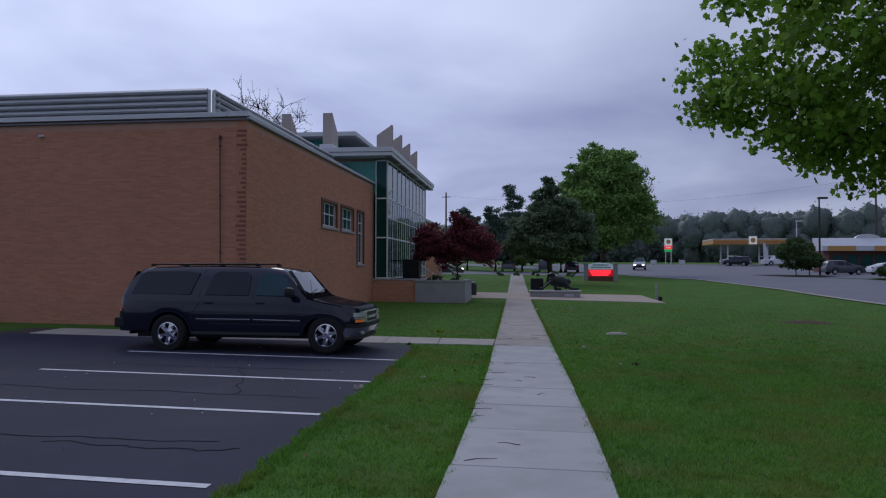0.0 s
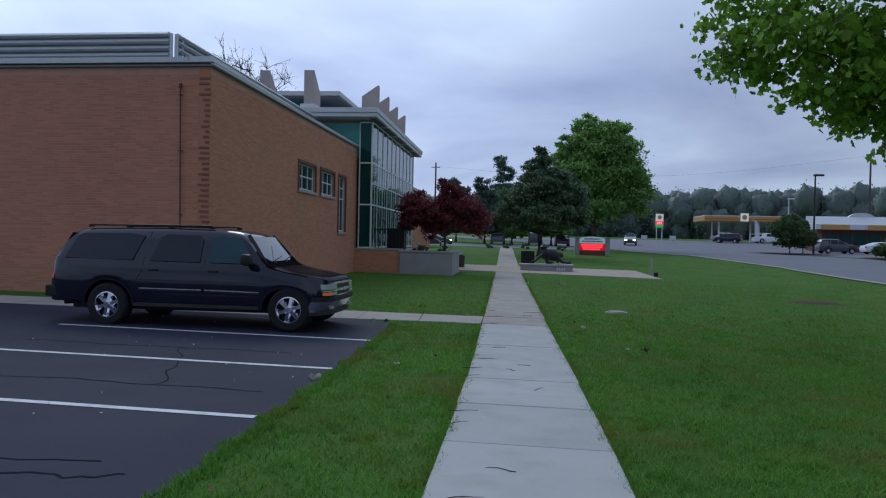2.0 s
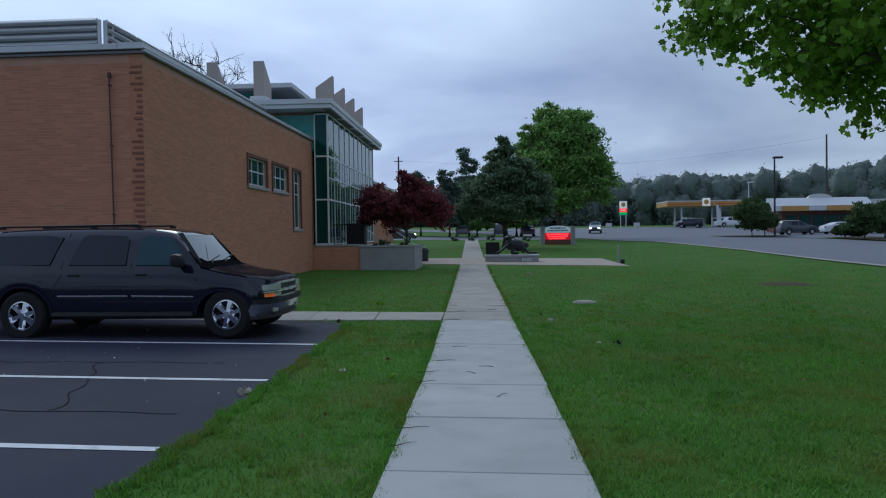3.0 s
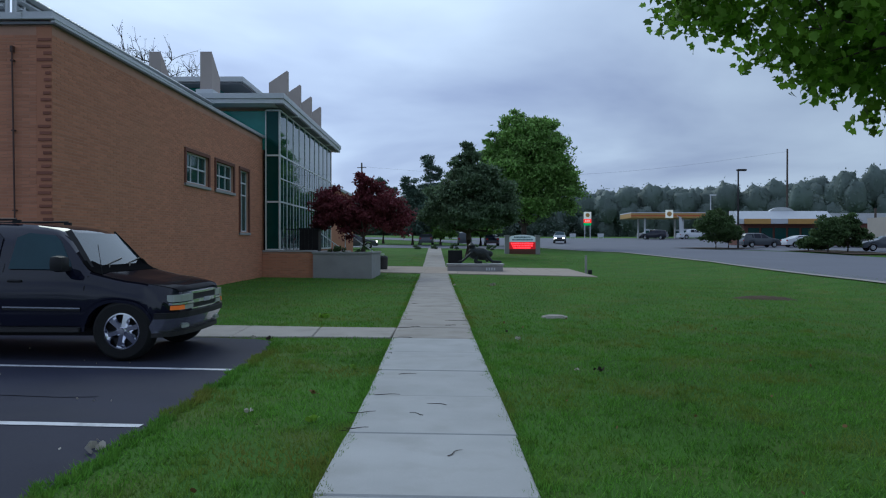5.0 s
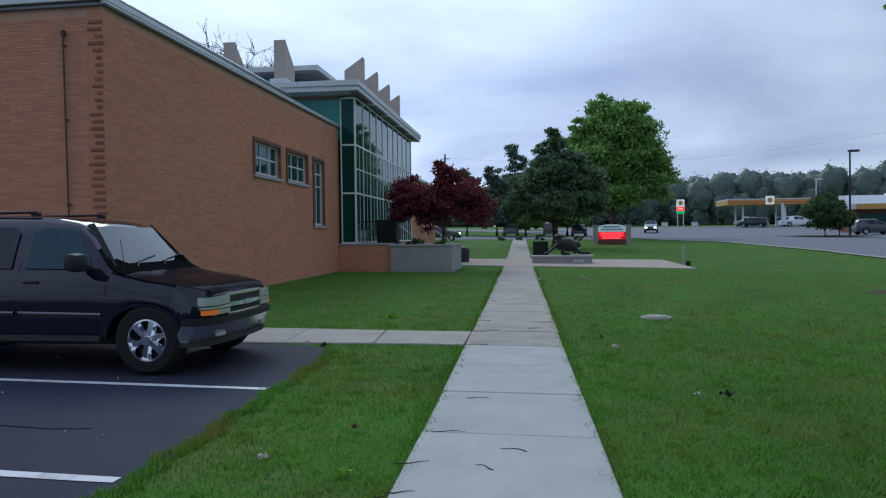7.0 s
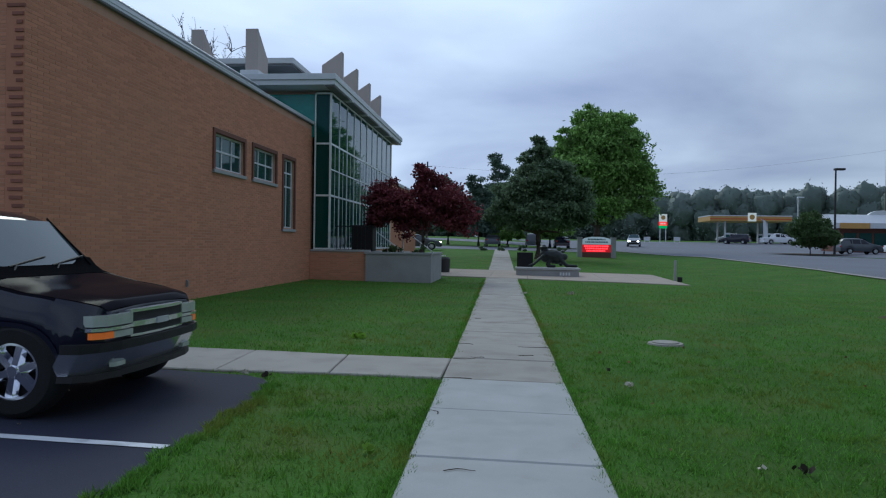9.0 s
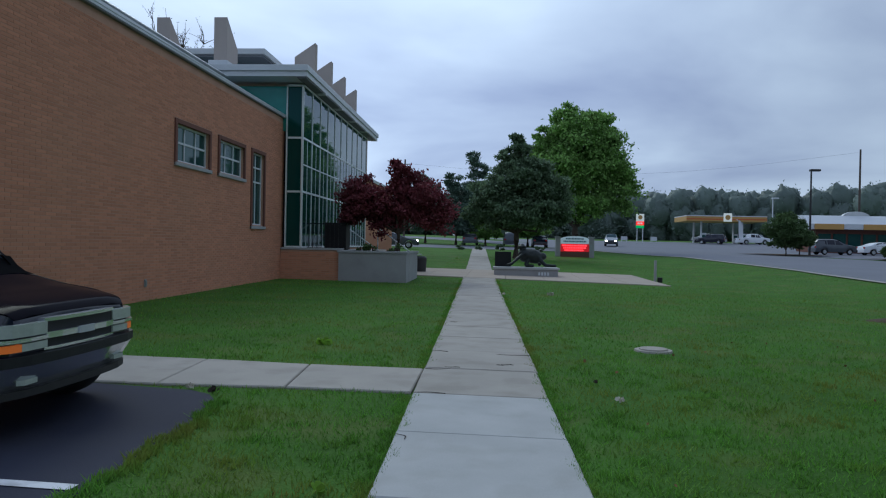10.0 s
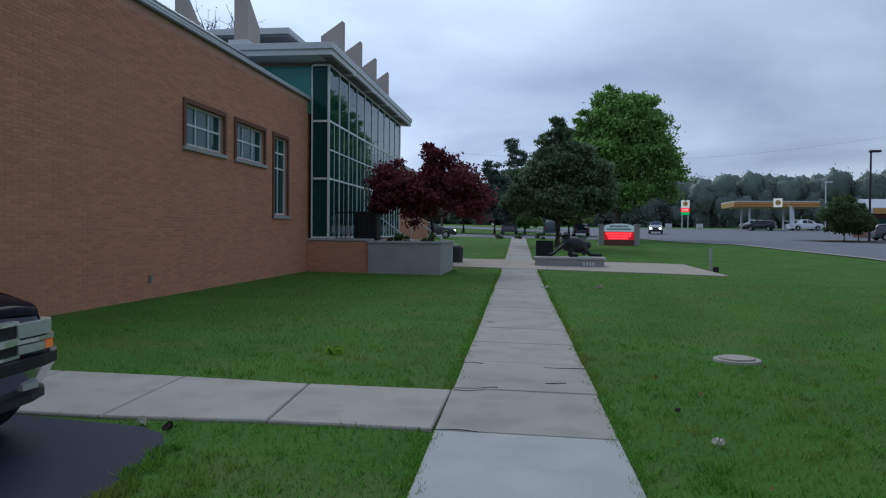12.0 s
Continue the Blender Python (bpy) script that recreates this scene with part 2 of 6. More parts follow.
# ---- building blocks ----
def box(bm, x0, x1, y0, y1, z0, z1, bevel=0.0):
    m = Matrix.Translation(((x0 + x1) / 2, (y0 + y1) / 2, (z0 + z1) / 2)) @ Matrix.Diagonal((abs(x1 - x0), abs(y1 - y0), abs(z1 - z0), 1))
    made = bmesh.ops.create_cube(bm, size=1, matrix=m)
    if bevel:
        edges = list({e for v in made["verts"] for e in v.link_edges})
        bmesh.ops.bevel(bm, geom=edges, offset=bevel, segments=2, affect="EDGES", profile=0.6)
    return bm


def prism(bm, outline, axis, a, b):
    """An outline in the two other axes, extruded along axis from a to b."""
    def at(p, v):
        return {"x": (v, p[0], p[1]), "y": (p[0], v, p[1]), "z": (p[0], p[1], v)}[axis]
    lo, hi = [bm.verts.new(at(p, a)) for p in outline], [bm.verts.new(at(p, b)) for p in outline]
    faces = [bm.faces.new(lo[::-1]), bm.faces.new(hi)]
    for i in range(len(lo)):
        j = (i + 1) % len(lo)
        faces.append(bm.faces.new((lo[i], lo[j], hi[j], hi[i])))
    bmesh.ops.recalc_face_normals(bm, faces=faces)
    return bm


def tube(bm, a, b, r0, r1=None, sides=8):
    a, b = Vector(a), Vector(b)
    d = b - a
    m = Matrix.Translation((a + b) / 2) @ d.to_track_quat("Z", "Y").to_matrix().to_4x4()
    bmesh.ops.create_cone(bm, cap_ends=True, segments=sides, radius1=r0, radius2=r0 if r1 is None else r1, depth=d.length, matrix=m)
    return bm


def mesh_of(bm, name, mat, smooth=0.0):
    me = bpy.data.meshes.new(name)
    bm.to_mesh(me)
    bm.free()
    me.materials.append(mat)
    if smooth:
        me.shade_smooth()
        me.set_sharp_from_angle(angle=radians(smooth))
    return me


def part(name, bm, mat, parent=None, label="", smooth=0.0):
    """One mesh object, under a thing or a part when a parent is given. Its numbers are in the parent's own space."""
    ob = new(name, mesh_of(bm, name, mat, smooth))
    if parent:
        ob.parent = parent
    return tagged(ob, label)


def thing(name, place, label, category, group="", kind="", turn=0.0):
    ob = new(name)
    ob.matrix_world = pose(*place, 0, 0, turn)
    return tagged(ob, label, category, group, kind)


def B():
    return bmesh.new()


def quads(name, verts, faces, mat, parent=None, label="", kind=""):
    me = bpy.data.meshes.new(name)
    me.from_pydata(verts, [], faces)
    me.materials.append(mat)
    ob = new(name, me)
    if parent:
        ob.parent = parent
    return tagged(ob, label, kind=kind)


# ---- the lie of the land ----
RISE_Y = (-400, 4, 7.8, 10.5, 13, 22, 35, 40, 47, 60, 68, 83, 105, 136, 150, 400, 2000)
RISE_Z = (0.10, 0.09, 0.07, 0.02, 0, 0, 0.06, 0.11, 0.22, 0.52, 0.75, 1.05, 1.5, 2.5, 2.8, 6.0, 12)


def ground_z(x, y):
    """Nearly level by the building, falling a little towards the road, rising gently ahead, with the road on a low bank beyond a shallow swale."""
    z = np.interp(y, RISE_Y, RISE_Z)
    bank = np.clip((x - 12) / 5.5, 0, 1)
    dip = np.exp(-((x - 11.0) / 3.0) ** 2) * 0.10
    fade = np.clip((y - 8) / 20, 0, 1) * np.clip((90 - y) / 30, 0, 1)
    return z - 0.012 * np.clip(x, -34, 9) + (0.22 * bank * bank * (3 - 2 * bank) - dip) * fade


def gz(x, y):
    return float(ground_z(x, y))


def walk_x(y):
    """The middle of the footpath."""
    return np.interp(y, (-6, 5, 7.8, 10.6, 90), (0.36, 0.335, 0.305, 0.26, -2.114))


def grid_sheet(name, xs, ys, mat, lift=0.0, label="", kind="structure", inside=None, category=""):
    verts = [(x, y, float(ground_z(x, y)) + lift) for y in ys for x in xs]
    n = len(xs)
    faces = [(j * n + i, j * n + i + 1, (j + 1) * n + i + 1, (j + 1) * n + i) for j in range(len(ys) - 1) for i in range(n - 1)]
    ob = quads(name, verts, faces, mat, None, label, kind)
    ob.data.shade_smooth()
    return tagged(ob, category=category)


def steps(*spans):
    """Values from (start, end, step) spans."""
    out_list = []
    for a, b, s in spans:
        k = max(1, round((b - a) / s))
        out_list += [a + (b - a) * i / k for i in range(k)]
    return out_list + [spans[-1][1]]


grid_sheet("ground", steps((-1500, -100, 200), (-100, -20, 10), (-20, 40, 1.0), (40, 120, 8), (120, 1500, 200)), steps((-300, -20, 40), (-20, 60, 1.0), (60, 160, 3), (160, 400, 20), (400, 2500, 300)), GRASS, 0.0, "mown green lawn with worn yellowish patches", category="lawn")


def strip(name, rows, mat, lift, label, category, cells=8):
    """A sheet on the ground between two edges: rows of y, x from, x to."""
    ys = steps(*[(rows[i][0], rows[i + 1][0], 3.0) for i in range(len(rows) - 1)])
    verts, faces = [], []
    for y in ys:
        a = np.interp(y, [r[0] for r in rows], [r[1] for r in rows])
        b = np.interp(y, [r[0] for r in rows], [r[2] for r in rows])
        for i in range(cells + 1):
            x = a + (b - a) * i / cells
            verts.append((x, y, float(ground_z(x, y)) + lift))
    n = cells + 1
    for j in range(len(ys) - 1):
        for i in range(cells):
            faces.append((j * n + i, j * n + i + 1, (j + 1) * n + i + 1, (j + 1) * n + i))
    return tagged(quads(name, verts, faces, mat, None, label, "structure"), category=category)


NEAR_EDGE = [(-60, 9.0), (10, 14.6), (23, 15.6), (33, 16.3), (50, 16.8), (70, 15.5), (90, 10.2), (105, 3.4), (120, -7.0), (140, -28.0)]
FAR_EDGE = [(-60, 24.0), (10, 28.5), (23, 29.8), (33, 30.6), (50, 31.4), (70, 30.0), (90, 23.4), (105, 15.0), (120, 4.8), (140, -14.0)]
strip("road", [(a[0], a[1], b[1]) for a, b in zip(NEAR_EDGE, FAR_EDGE)], ROAD, 0.03, "worn grey asphalt main road", "road")
strip("gutter", [(a[0], a[1] - 0.35, a[1]) for a in NEAR_EDGE], OLD_CONCRETE, 0.045, "pale concrete gutter along the road", "gutter", 1)
strip("forecourt", [(36, 36.2, 110), (60, 36.2, 110), (76, 29.8, 110), (90, 23.4, 110), (105, 15.0, 110), (120, 5.0, 110), (150, -5.0, 110)], ROAD, 0.02, "grey asphalt forecourt of the petrol station", "forecourt", 12)
strip("cross_road", [(82.2, -90, 8.0), (95, -90, 8.0)], ROAD, 0.022, "grey asphalt lot behind the trees", "road", 20)

# ---- parking lot ----
LOT_EDGE = [(-30, -1.80), (5, -1.86), (7, -1.90), (10.5, -2.02), (13, -2.12), (15.2, -2.20), (15.6, -2.30), (15.9, -2.52), (16.06, -2.9), (16.12, -3.5), (16.13, -4.2)]


def lot_edge(y):
    return float(np.interp(y, [e[0] for e in LOT_EDGE], [e[1] for e in LOT_EDGE]))


bm = B()
left, right = [], []
for y in steps((-30, 4, 4), (4, 16.13, 0.15)):
    wob = 0.035 * noise.noise((0, y * 2.1, 0)) + 0.02 * noise.noise((3, y * 7, 0))
    right.append(bm.verts.new((lot_edge(y) + wob, y, float(ground_z(lot_edge(y), y)) + 0.014)))
    left.append(bm.verts.new((-32, y, float(ground_z(-32, y)) + 0.014)))
for i in range(len(left) - 1):
    bm.faces.new((left[i], right[i], right[i + 1], left[i + 1]))
part_lot = part("parking_lot", bm, ASPHALT)
tagged(part_lot, "dark patched asphalt parking lot", "parking lot", kind="structure")

for y, x_end in ((5.12, -2.06), (7.88, -2.05), (10.56, -2.10), (13.25, -2.20)):
    bm = B()
    n = 26
    lo, hi = [], []
    for i in range(n + 1):
        x = x_end - 5.5 * i / n
        yy = y + 0.021 * (x_end - x)
        zz = float(ground_z(x, yy)) + 0.020
        lo.append(bm.verts.new((x, yy - 0.05 + 0.006 * noise.noise((x * 4, y, 0)), zz)))
        hi.append(bm.verts.new((x, yy + 0.05 + 0.006 * noise.noise((x * 4, y, 9)), zz)))
    for i in range(n):
        bm.faces.new((lo[i], hi[i], hi[i + 1], lo[i + 1]))
    tagged(part("parking_line", bm, PAINT), "worn white painted line on asphalt", "parking line", "parking lines", "structure")


def ribbon(name, points, width, mat, z, label, category):
    bm = B()
    a, b = [], []
    for i, (x, y) in enumerate(points):
        x2, y2 = points[min(i + 1, len(points) - 1)]
        x1, y1 = points[max(i - 1, 0)]
        d = Vector((x2 - x1, y2 - y1)).normalized() * width / 2
        w = 0.6 + 0.7 * abs(noise.noise((x * 3, y * 3, 1)))
        zz = float(ground_z(x, y)) + z
        a.append(bm.verts.new((x - d.y * w, y + d.x * w, zz)))
        b.append(bm.verts.new((x + d.y * w, y - d.x * w, zz)))
    for i in range(len(a) - 1):
        bm.faces.new((a[i], b[i], b[i + 1], a[i + 1]))
    bmesh.ops.recalc_face_normals(bm, faces=bm.faces)
    return tagged(part(name, bm, mat), label, category, kind="structure")


for y0, x0, x1, seed in ((9.0, -7.5, -2.4, 1), (6.4, -7.0, -2.6, 2), (11.6, -7.0, -3.0, 3), (6.15, -4.2, -2.3, 5)):
    pts = [(x0 + (x1 - x0) * i / 40, y0 + 0.16 * noise.noise((i * 0.11, seed, 0)) + 0.04 * noise.noise((i * 0.5, seed, 3))) for i in range(41)]
    ribbon("crack_seal", pts, 0.028, SEALER, 0.0175, "dark tar seal over a crack in the asphalt", "crack seal")
pts = [(-3.6 - 0.5 * noise.noise((i * 0.1, 8, 0)) - 0.03 * i, 9.0 + 0.09 * i) for i in range(30)]
ribbon("crack_seal", pts, 0.022, SEALER, 0.018, "dark tar seal over a crack in the asphalt", "crack seal")


# ---- footpaths: slab by slab ----
def slab_mesh(name, corners, mat, thick=0.10, edge=0.012):
    """A slab between four ground corners (x, y), with its top edges eased."""
    bm = B()
    c = Vector((sum(p[0] for p in corners) / 4, sum(p[1] for p in corners) / 4))
    low, mid, top = [], [], []
    for x, y in corners:
        z = float(ground_z(x, y)) + 0.028
        d = (Vector((x, y)) - c).normalized() * edge * 1.4
        low.append(bm.verts.new((x, y, z - thick)))
        mid.append(bm.verts.new((x, y, z - edge)))
        top.append(bm.verts.new((x - d.x, y - d.y, z)))
    bm.faces.new(top)
    for i in range(4):
        j = (i + 1) % 4
        bm.faces.new((low[i], low[j], mid[j], mid[i]))
        bm.faces.new((mid[i], mid[j], top[j], top[i]))
    bmesh.ops.recalc_face_normals(bm, faces=bm.faces)
    return mesh_of(bm, name, mat)


def path_bed(name, pts_left, pts_right, label):
    bm = B()
    a = [bm.verts.new((x, y, float(ground_z(x, y)) + 0.008)) for x, y in pts_left]
    b = [bm.verts.new((x, y, float(ground_z(x, y)) + 0.008)) for x, y in pts_right]
    for i in range(len(a) - 1):
        bm.faces.new((a[i], b[i], b[i + 1], a[i + 1]))
    return tagged(part(name, bm, JOINT), label, "path", kind="structure")


HALF = 0.668
ys = steps((-6, 82, 2.0))
sidewalk = path_bed("sidewalk", [(walk_x(y) - HALF + 0.01, y) for y in ys], [(walk_x(y) + HALF - 0.01, y) for y in ys], "straight concrete footpath of pale slabs with dark joints")
slab_list = []
cuts = [16.30 - 1.47 * i for i in range(15, 0, -1)] + [16.30, 17.74]
y = 17.74
while y < 36.0:
    y += 1.46
    cuts.append(y)
cuts += [y + 1.5 * i for i in range(1, 32)]
rng = random.Random(4)
for a, b in zip(cuts[:-1], cuts[1:]):
    g = 0.006
    m_slab = CONCRETE if b < 16.5 else OLD_CONCRETE
    shift = rng.uniform(-0.012, 0.012)
    cs = [(walk_x(a) - HALF + shift, a + g), (walk_x(a) + HALF + shift, a + g), (walk_x(b) + HALF + shift, b - g), (walk_x(b) - HALF + shift, b - g)]
    ob = new("slab", slab_mesh("slab", cs, m_slab))
    ob.location.z = rng.uniform(-0.003, 0.004)
    ob.parent = sidewalk

BRANCH_X = (-13, -4.2, -3.1, -1.8, -0.6)
BRANCH_NEAR = (16.2, 16.13, 16.15, 16.29, 16.32)
BRANCH_FAR = (17.6, 17.64, 17.66, 17.61, 17.66)


def branch_y(x, far):
    return np.interp(x, BRANCH_X, BRANCH_FAR if far else BRANCH_NEAR)


branch = path_bed("branch_path", [(x, y + 0.01) for x, y in zip(BRANCH_X, BRANCH_NEAR)], [(x, y - 0.01) for x, y in zip(BRANCH_X, BRANCH_FAR)], "concrete path branching to the parking lot")
xs = [-0.60 - 1.27 * i for i in range(10)]
for a, b in zip(xs[:-1], xs[1:]):
    skew = 0.02 + 0.085 * min(1.0, (-0.6 - a) / 1.27)
    skew_b = 0.02 + 0.085 * min(1.0, (-0.6 - b) / 1.27)
    cs = [(b + 0.006, branch_y(b, 0)), (a - 0.006, branch_y(a, 0)), (a - 0.006 - skew, branch_y(a, 1)), (b + 0.006 - skew_b, branch_y(b, 1))]
    ob = new("slab", slab_mesh("slab", cs, OLD_CONCRETE))
    ob.parent = branch

plaza = path_bed("entrance_path", [(-6.0, 39.75), (7.0, 38.1)], [(-6.0, 45.5), (6.8, 45.5)], "tan concrete path crossing to the entrance")
plaza.data.materials[0] = JOINT
xs = steps((-6.0, 7.0, 1.625))
for a, b in zip(xs[:-1], xs[1:]):
    for y0, y1 in ((0.0, 0.5), (0.5, 1.0)):
        def py(x, f):
            n0 = 39.7 - 0.125 * (x + 6)
            n1 = 45.55
            return n0 + (n1 - n0) * f
        cs = [(a + 0.006, py(a, y0) + 0.006), (b - 0.006 + (-0.2 * y0 if b > 6.9 else 0), py(b, y0) + 0.006), (b - 0.006 + (-0.2 * y1 if b > 6.9 else 0), py(b, y1) - 0.006), (a + 0.006, py(a, y1) - 0.006)]
        ob = new("slab", slab_mesh("slab", cs, TAN_CONCRETE))
        ob.location.z = 0.012
        ob.parent = plaza

# ---- the brick hall ----
WX, WY, TOP = -7.65, 19.05, 6.01
hall = thing("brick_hall", (WX, WY, 0), "long low red-brown brick hall with a flat metal-edged roof", "building")
WIN = [("window", 7.07, 9.02, 3.41, 4.33, 3, 2), ("window", 9.74, 11.65, 3.41, 4.33, 3, 2), ("window", 12.41, 13.54, 2.00, 4.33, 2, 3)]
LONG = 15.75
bm = B()
zs = [-0.4, 2.00, 3.41, 4.33, TOP]
yc = [0.0] + [v for w in WIN for v in w[1:3]] + [LONG]
for i in range(len(yc) - 1):
    for j in range(len(zs) - 1):
        y0, y1, z0, z1 = yc[i], yc[i + 1], zs[j], zs[j + 1]
        hole = (i in (1, 3) and j == 2) or (i == 5 and j in (1, 2))
        if not hole:
            box(bm, -0.30, -0.003, y0, y1, z0, z1)
bmesh.ops.remove_doubles(bm, verts=bm.verts, dist=0.0005)
wall_e = part("wall_east", bm, MORTAR, hall, "brick wall face")
bm = B()
box(bm, -14.0, -0.30, 0.003, 0.30, -0.4, TOP)
wall_s = part("wall_south", bm, MORTAR, hall, "brick wall face")
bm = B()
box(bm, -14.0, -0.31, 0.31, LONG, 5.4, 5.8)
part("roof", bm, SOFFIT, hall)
bm = B()
box(bm, -14.0, -13.7, 0.31, LONG, -0.4, TOP)
part("wall_west", bm, MORTAR, hall)
bm = B()
box(bm, -13.69, -0.31, LONG - 0.3, LONG, -0.4, TOP)
part("wall_north", bm, MORTAR, hall)
bm = B()
box(bm, -0.55, 0.11, -0.13, LONG + 0.1, TOP + 0.003, TOP + 0.045, 0.012)
box(bm, -14.1, -0.551, -0.13, 0.55, TOP + 0.003, TOP + 0.14, 0.012)
prism(bm, [(-0.10, TOP + 0.048), (9.6, TOP + 0.048), (9.6, TOP + 0.055), (-0.10, TOP + 0.16)], "x", -0.55, 0.05)
box(bm, 0.02, 0.10, -0.08, LONG, TOP - 0.05, TOP + 0.003)
part("roof_edge", bm, METAL, hall, "pale metal roof edging")
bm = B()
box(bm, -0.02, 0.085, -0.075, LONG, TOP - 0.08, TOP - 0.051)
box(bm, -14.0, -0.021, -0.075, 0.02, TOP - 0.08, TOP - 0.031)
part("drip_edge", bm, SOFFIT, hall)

for name, y0, y1, z0, z1, cols, rows in WIN:
    win = new("window")
    win.parent = hall
    win.location = (0, (y0 + y1) / 2, z0)
    tagged(win, "white-framed window with small panes and a dark brick surround")
    w, h = (y1 - y0) / 2, z1 - z0
    bm = B()
    for a, b, c, d in ((-w - 0.11, -w + 0.0, -0.10, h + 0.11), (w, w + 0.11, -0.10, h + 0.11), (-w, w, h, h + 0.11)):
        box(bm, -0.02, 0.045, a, b, c, d, 0.006)
    part("surround", bm, BRICK_TRIM, win, "dark brick surround")
    bm = B()
    box(bm, -0.12, 0.07, -w - 0.11, w + 0.11, -0.12, -0.03, 0.008)
    part("sill", bm, STONE, win, "pale stone sill")
    bm = B()
    t = 0.05
    box(bm, -0.14, -0.08, -w, -w + t, -0.03, h)
    box(bm, -0.14, -0.08, w - t, w, -0.03, h)
    box(bm, -0.14, -0.08, -w + t, w - t, h - t, h)
    box(bm, -0.14, -0.08, -w + t, w - t, -0.03, t)
    levels = [h * 0.52] if rows == 2 else [h * 0.60, h * 0.80]
    for i in range(1, cols):
        yy = -w + 2 * w * i / cols
        box(bm, -0.135, -0.085, yy - 0.02, yy + 0.02, t, h - t)
    for zz in levels:
        box(bm, -0.134, -0.084, -w + t, w - t, zz - 0.025, zz + 0.025)
    part("window_frame", bm, WHITE_TRIM, win, "white painted frame")
    zcuts = [t * 0.5] + levels + [h - t * 0.5]
    for i in range(cols):
        for j in range(len(zcuts) - 1):
            bm = B()
            a, b = -w + 2 * w * i / cols, -w + 2 * w * (i + 1) / cols
            box(bm, -0.118, -0.112, a + 0.012, b - 0.012, zcuts[j] + 0.01, zcuts[j + 1] - 0.01)
            part("pane", bm, DARK_GLASS, win)
    bm = B()
    box(bm, -0.30, -0.25, -w - 0.05, w + 0.05, -0.05, h + 0.05)
    part("blind", bm, BLACK_TRIM, win)

# conduit on the south wall
bm = B()
tube(bm, (0, 0, 0.0), (-0.07, 0, 5.42), 0.017)
for z in (0.6, 2.2, 3.8, 5.2):
    box(bm, -0.035 - 0.013 * z, 0.035 - 0.013 * z, -0.02, 0.05, z, z + 0.025)
box(bm, -0.10, -0.04, -0.03, 0.05, 5.38, 5.50, 0.008)
ob = part("conduit", bm, RUST_PIPE)
ob.location = (-8.36, 18.99, 0.0)
tagged(ob, "dark conduit pipe running up the brick wall", "pipe")
bm = B()
box(bm, -0.09, 0.09, -0.05, 0.02, 0, 0.05, 0.01)
ob = part("wall_light", bm, WHITE_TRIM)
ob.location = (-13.9, 19.02, 5.58)
tagged(ob, "small white wall light on the brick wall", "light")
bm = B()
box(bm, 0.0, 0.03, -0.045, 0.045, 0, 0.17, 0.008)
box(bm, 0.03, 0.045, -0.03, 0.03, 0.03, 0.14)
ob = part("wall_vent", bm, GREY_TRIM)
ob.location = (WX + 0.004, 24.67, 0.42)
tagged(ob, "small grey metal vent low on the brick wall", "vent")

# roof screen
screen = thing("roof_screen", (-9.40, 20.55, 5.76), "louvred pale metal screen round the roof plant", "screen")
for i in range(6):
    z = 0.42 + 0.19 * i
    bm = B()
    prism(bm, [(0.0, z), (0.10, z + 0.04), (0.10, z + 0.06), (0.0, z + 0.135), (-0.03, z + 0.135), (-0.03, z)], "y", 0.17, 13.0)
    part("slat", bm, METAL, screen)
    bm = B()
    prism(bm, [(0.0, z), (-0.10, z + 0.04), (-0.10, z + 0.06), (0.0, z + 0.135), (0.03, z + 0.135), (0.03, z)], "x", -7.9, -0.16)
    part("slat", bm, METAL, screen)
bm = B()
box(bm, -0.145, -0.075, -0.03, 0.05, 0.0, 1.46, 0.008)
part("corner_post", bm, WHITE_TRIM, screen)
bm = B()
box(bm, -0.05, 0.03, 0.075, 0.145, 0.0, 1.46, 0.008)
part("corner_post", bm, WHITE_TRIM, screen)
bm = B()
box(bm, -0.10, -0.04, 0.17, 13.0, 0.0, 1.40)
box(bm, -7.9, -0.16, 0.04, 0.10, 0.0, 1.40)
part("backing", bm, SOFFIT, screen)
for k in range(5):
    bm = B()
    y = 0.4 + 3.1 * k
    box(bm, -0.16, 0.02, y, y + 0.08, 0.0, 1.46)
    part("post", bm, METAL, screen)

# ---- the glass pavilion, turned a little from the hall ----
pav = thing("glass_pavilion", (-6.87, 34.6, 0), "tall teal glass entrance pavilion with a deep flat canopy", "building", turn=0.8)
BAYS, BAY = 10, 1.31
GL = BAYS * BAY
LEV = [1.30, 3.30, 5.24, 7.12]
bm = B()
box(bm, -8.0, -0.12, 0.02, GL, -0.4, 1.25)
part("base_wall", bm, MORTAR, pav, "brick base wall")
for i in range(BAYS):
    for j in range(3):
        bm = B()
        box(bm, -0.06, -0.04, i * BAY + 0.03, (i + 1) * BAY - 0.03, LEV[j] + 0.03, LEV[j + 1] - 0.03)
        part("pane", bm, TEAL_GLASS, pav)
for i in range(BAYS + 1):
    bm = B()
    y = i * BAY
    box(bm, -0.09, -0.012, y - 0.026, y + 0.026, LEV[0], LEV[3], 0.004)
    part("mullion", bm, MULLION, pav)
for i in range(BAYS):
    bm = B()
    y = (i + 0.5) * BAY
    box(bm, -0.07, -0.028, y - 0.014, y + 0.014, LEV[0] + 0.02, LEV[2] - 0.02)
    part("mullion", bm, MULLION, pav)
for z in (LEV[0], LEV[1], 4.28, LEV[2], LEV[3]):
    bm = B()
    d = 0.035 if z != 4.28 else 0.022
    box(bm, -0.08, -0.016, 0.034, GL, z - d, z + d)
    part("transom", bm, MULLION, pav)
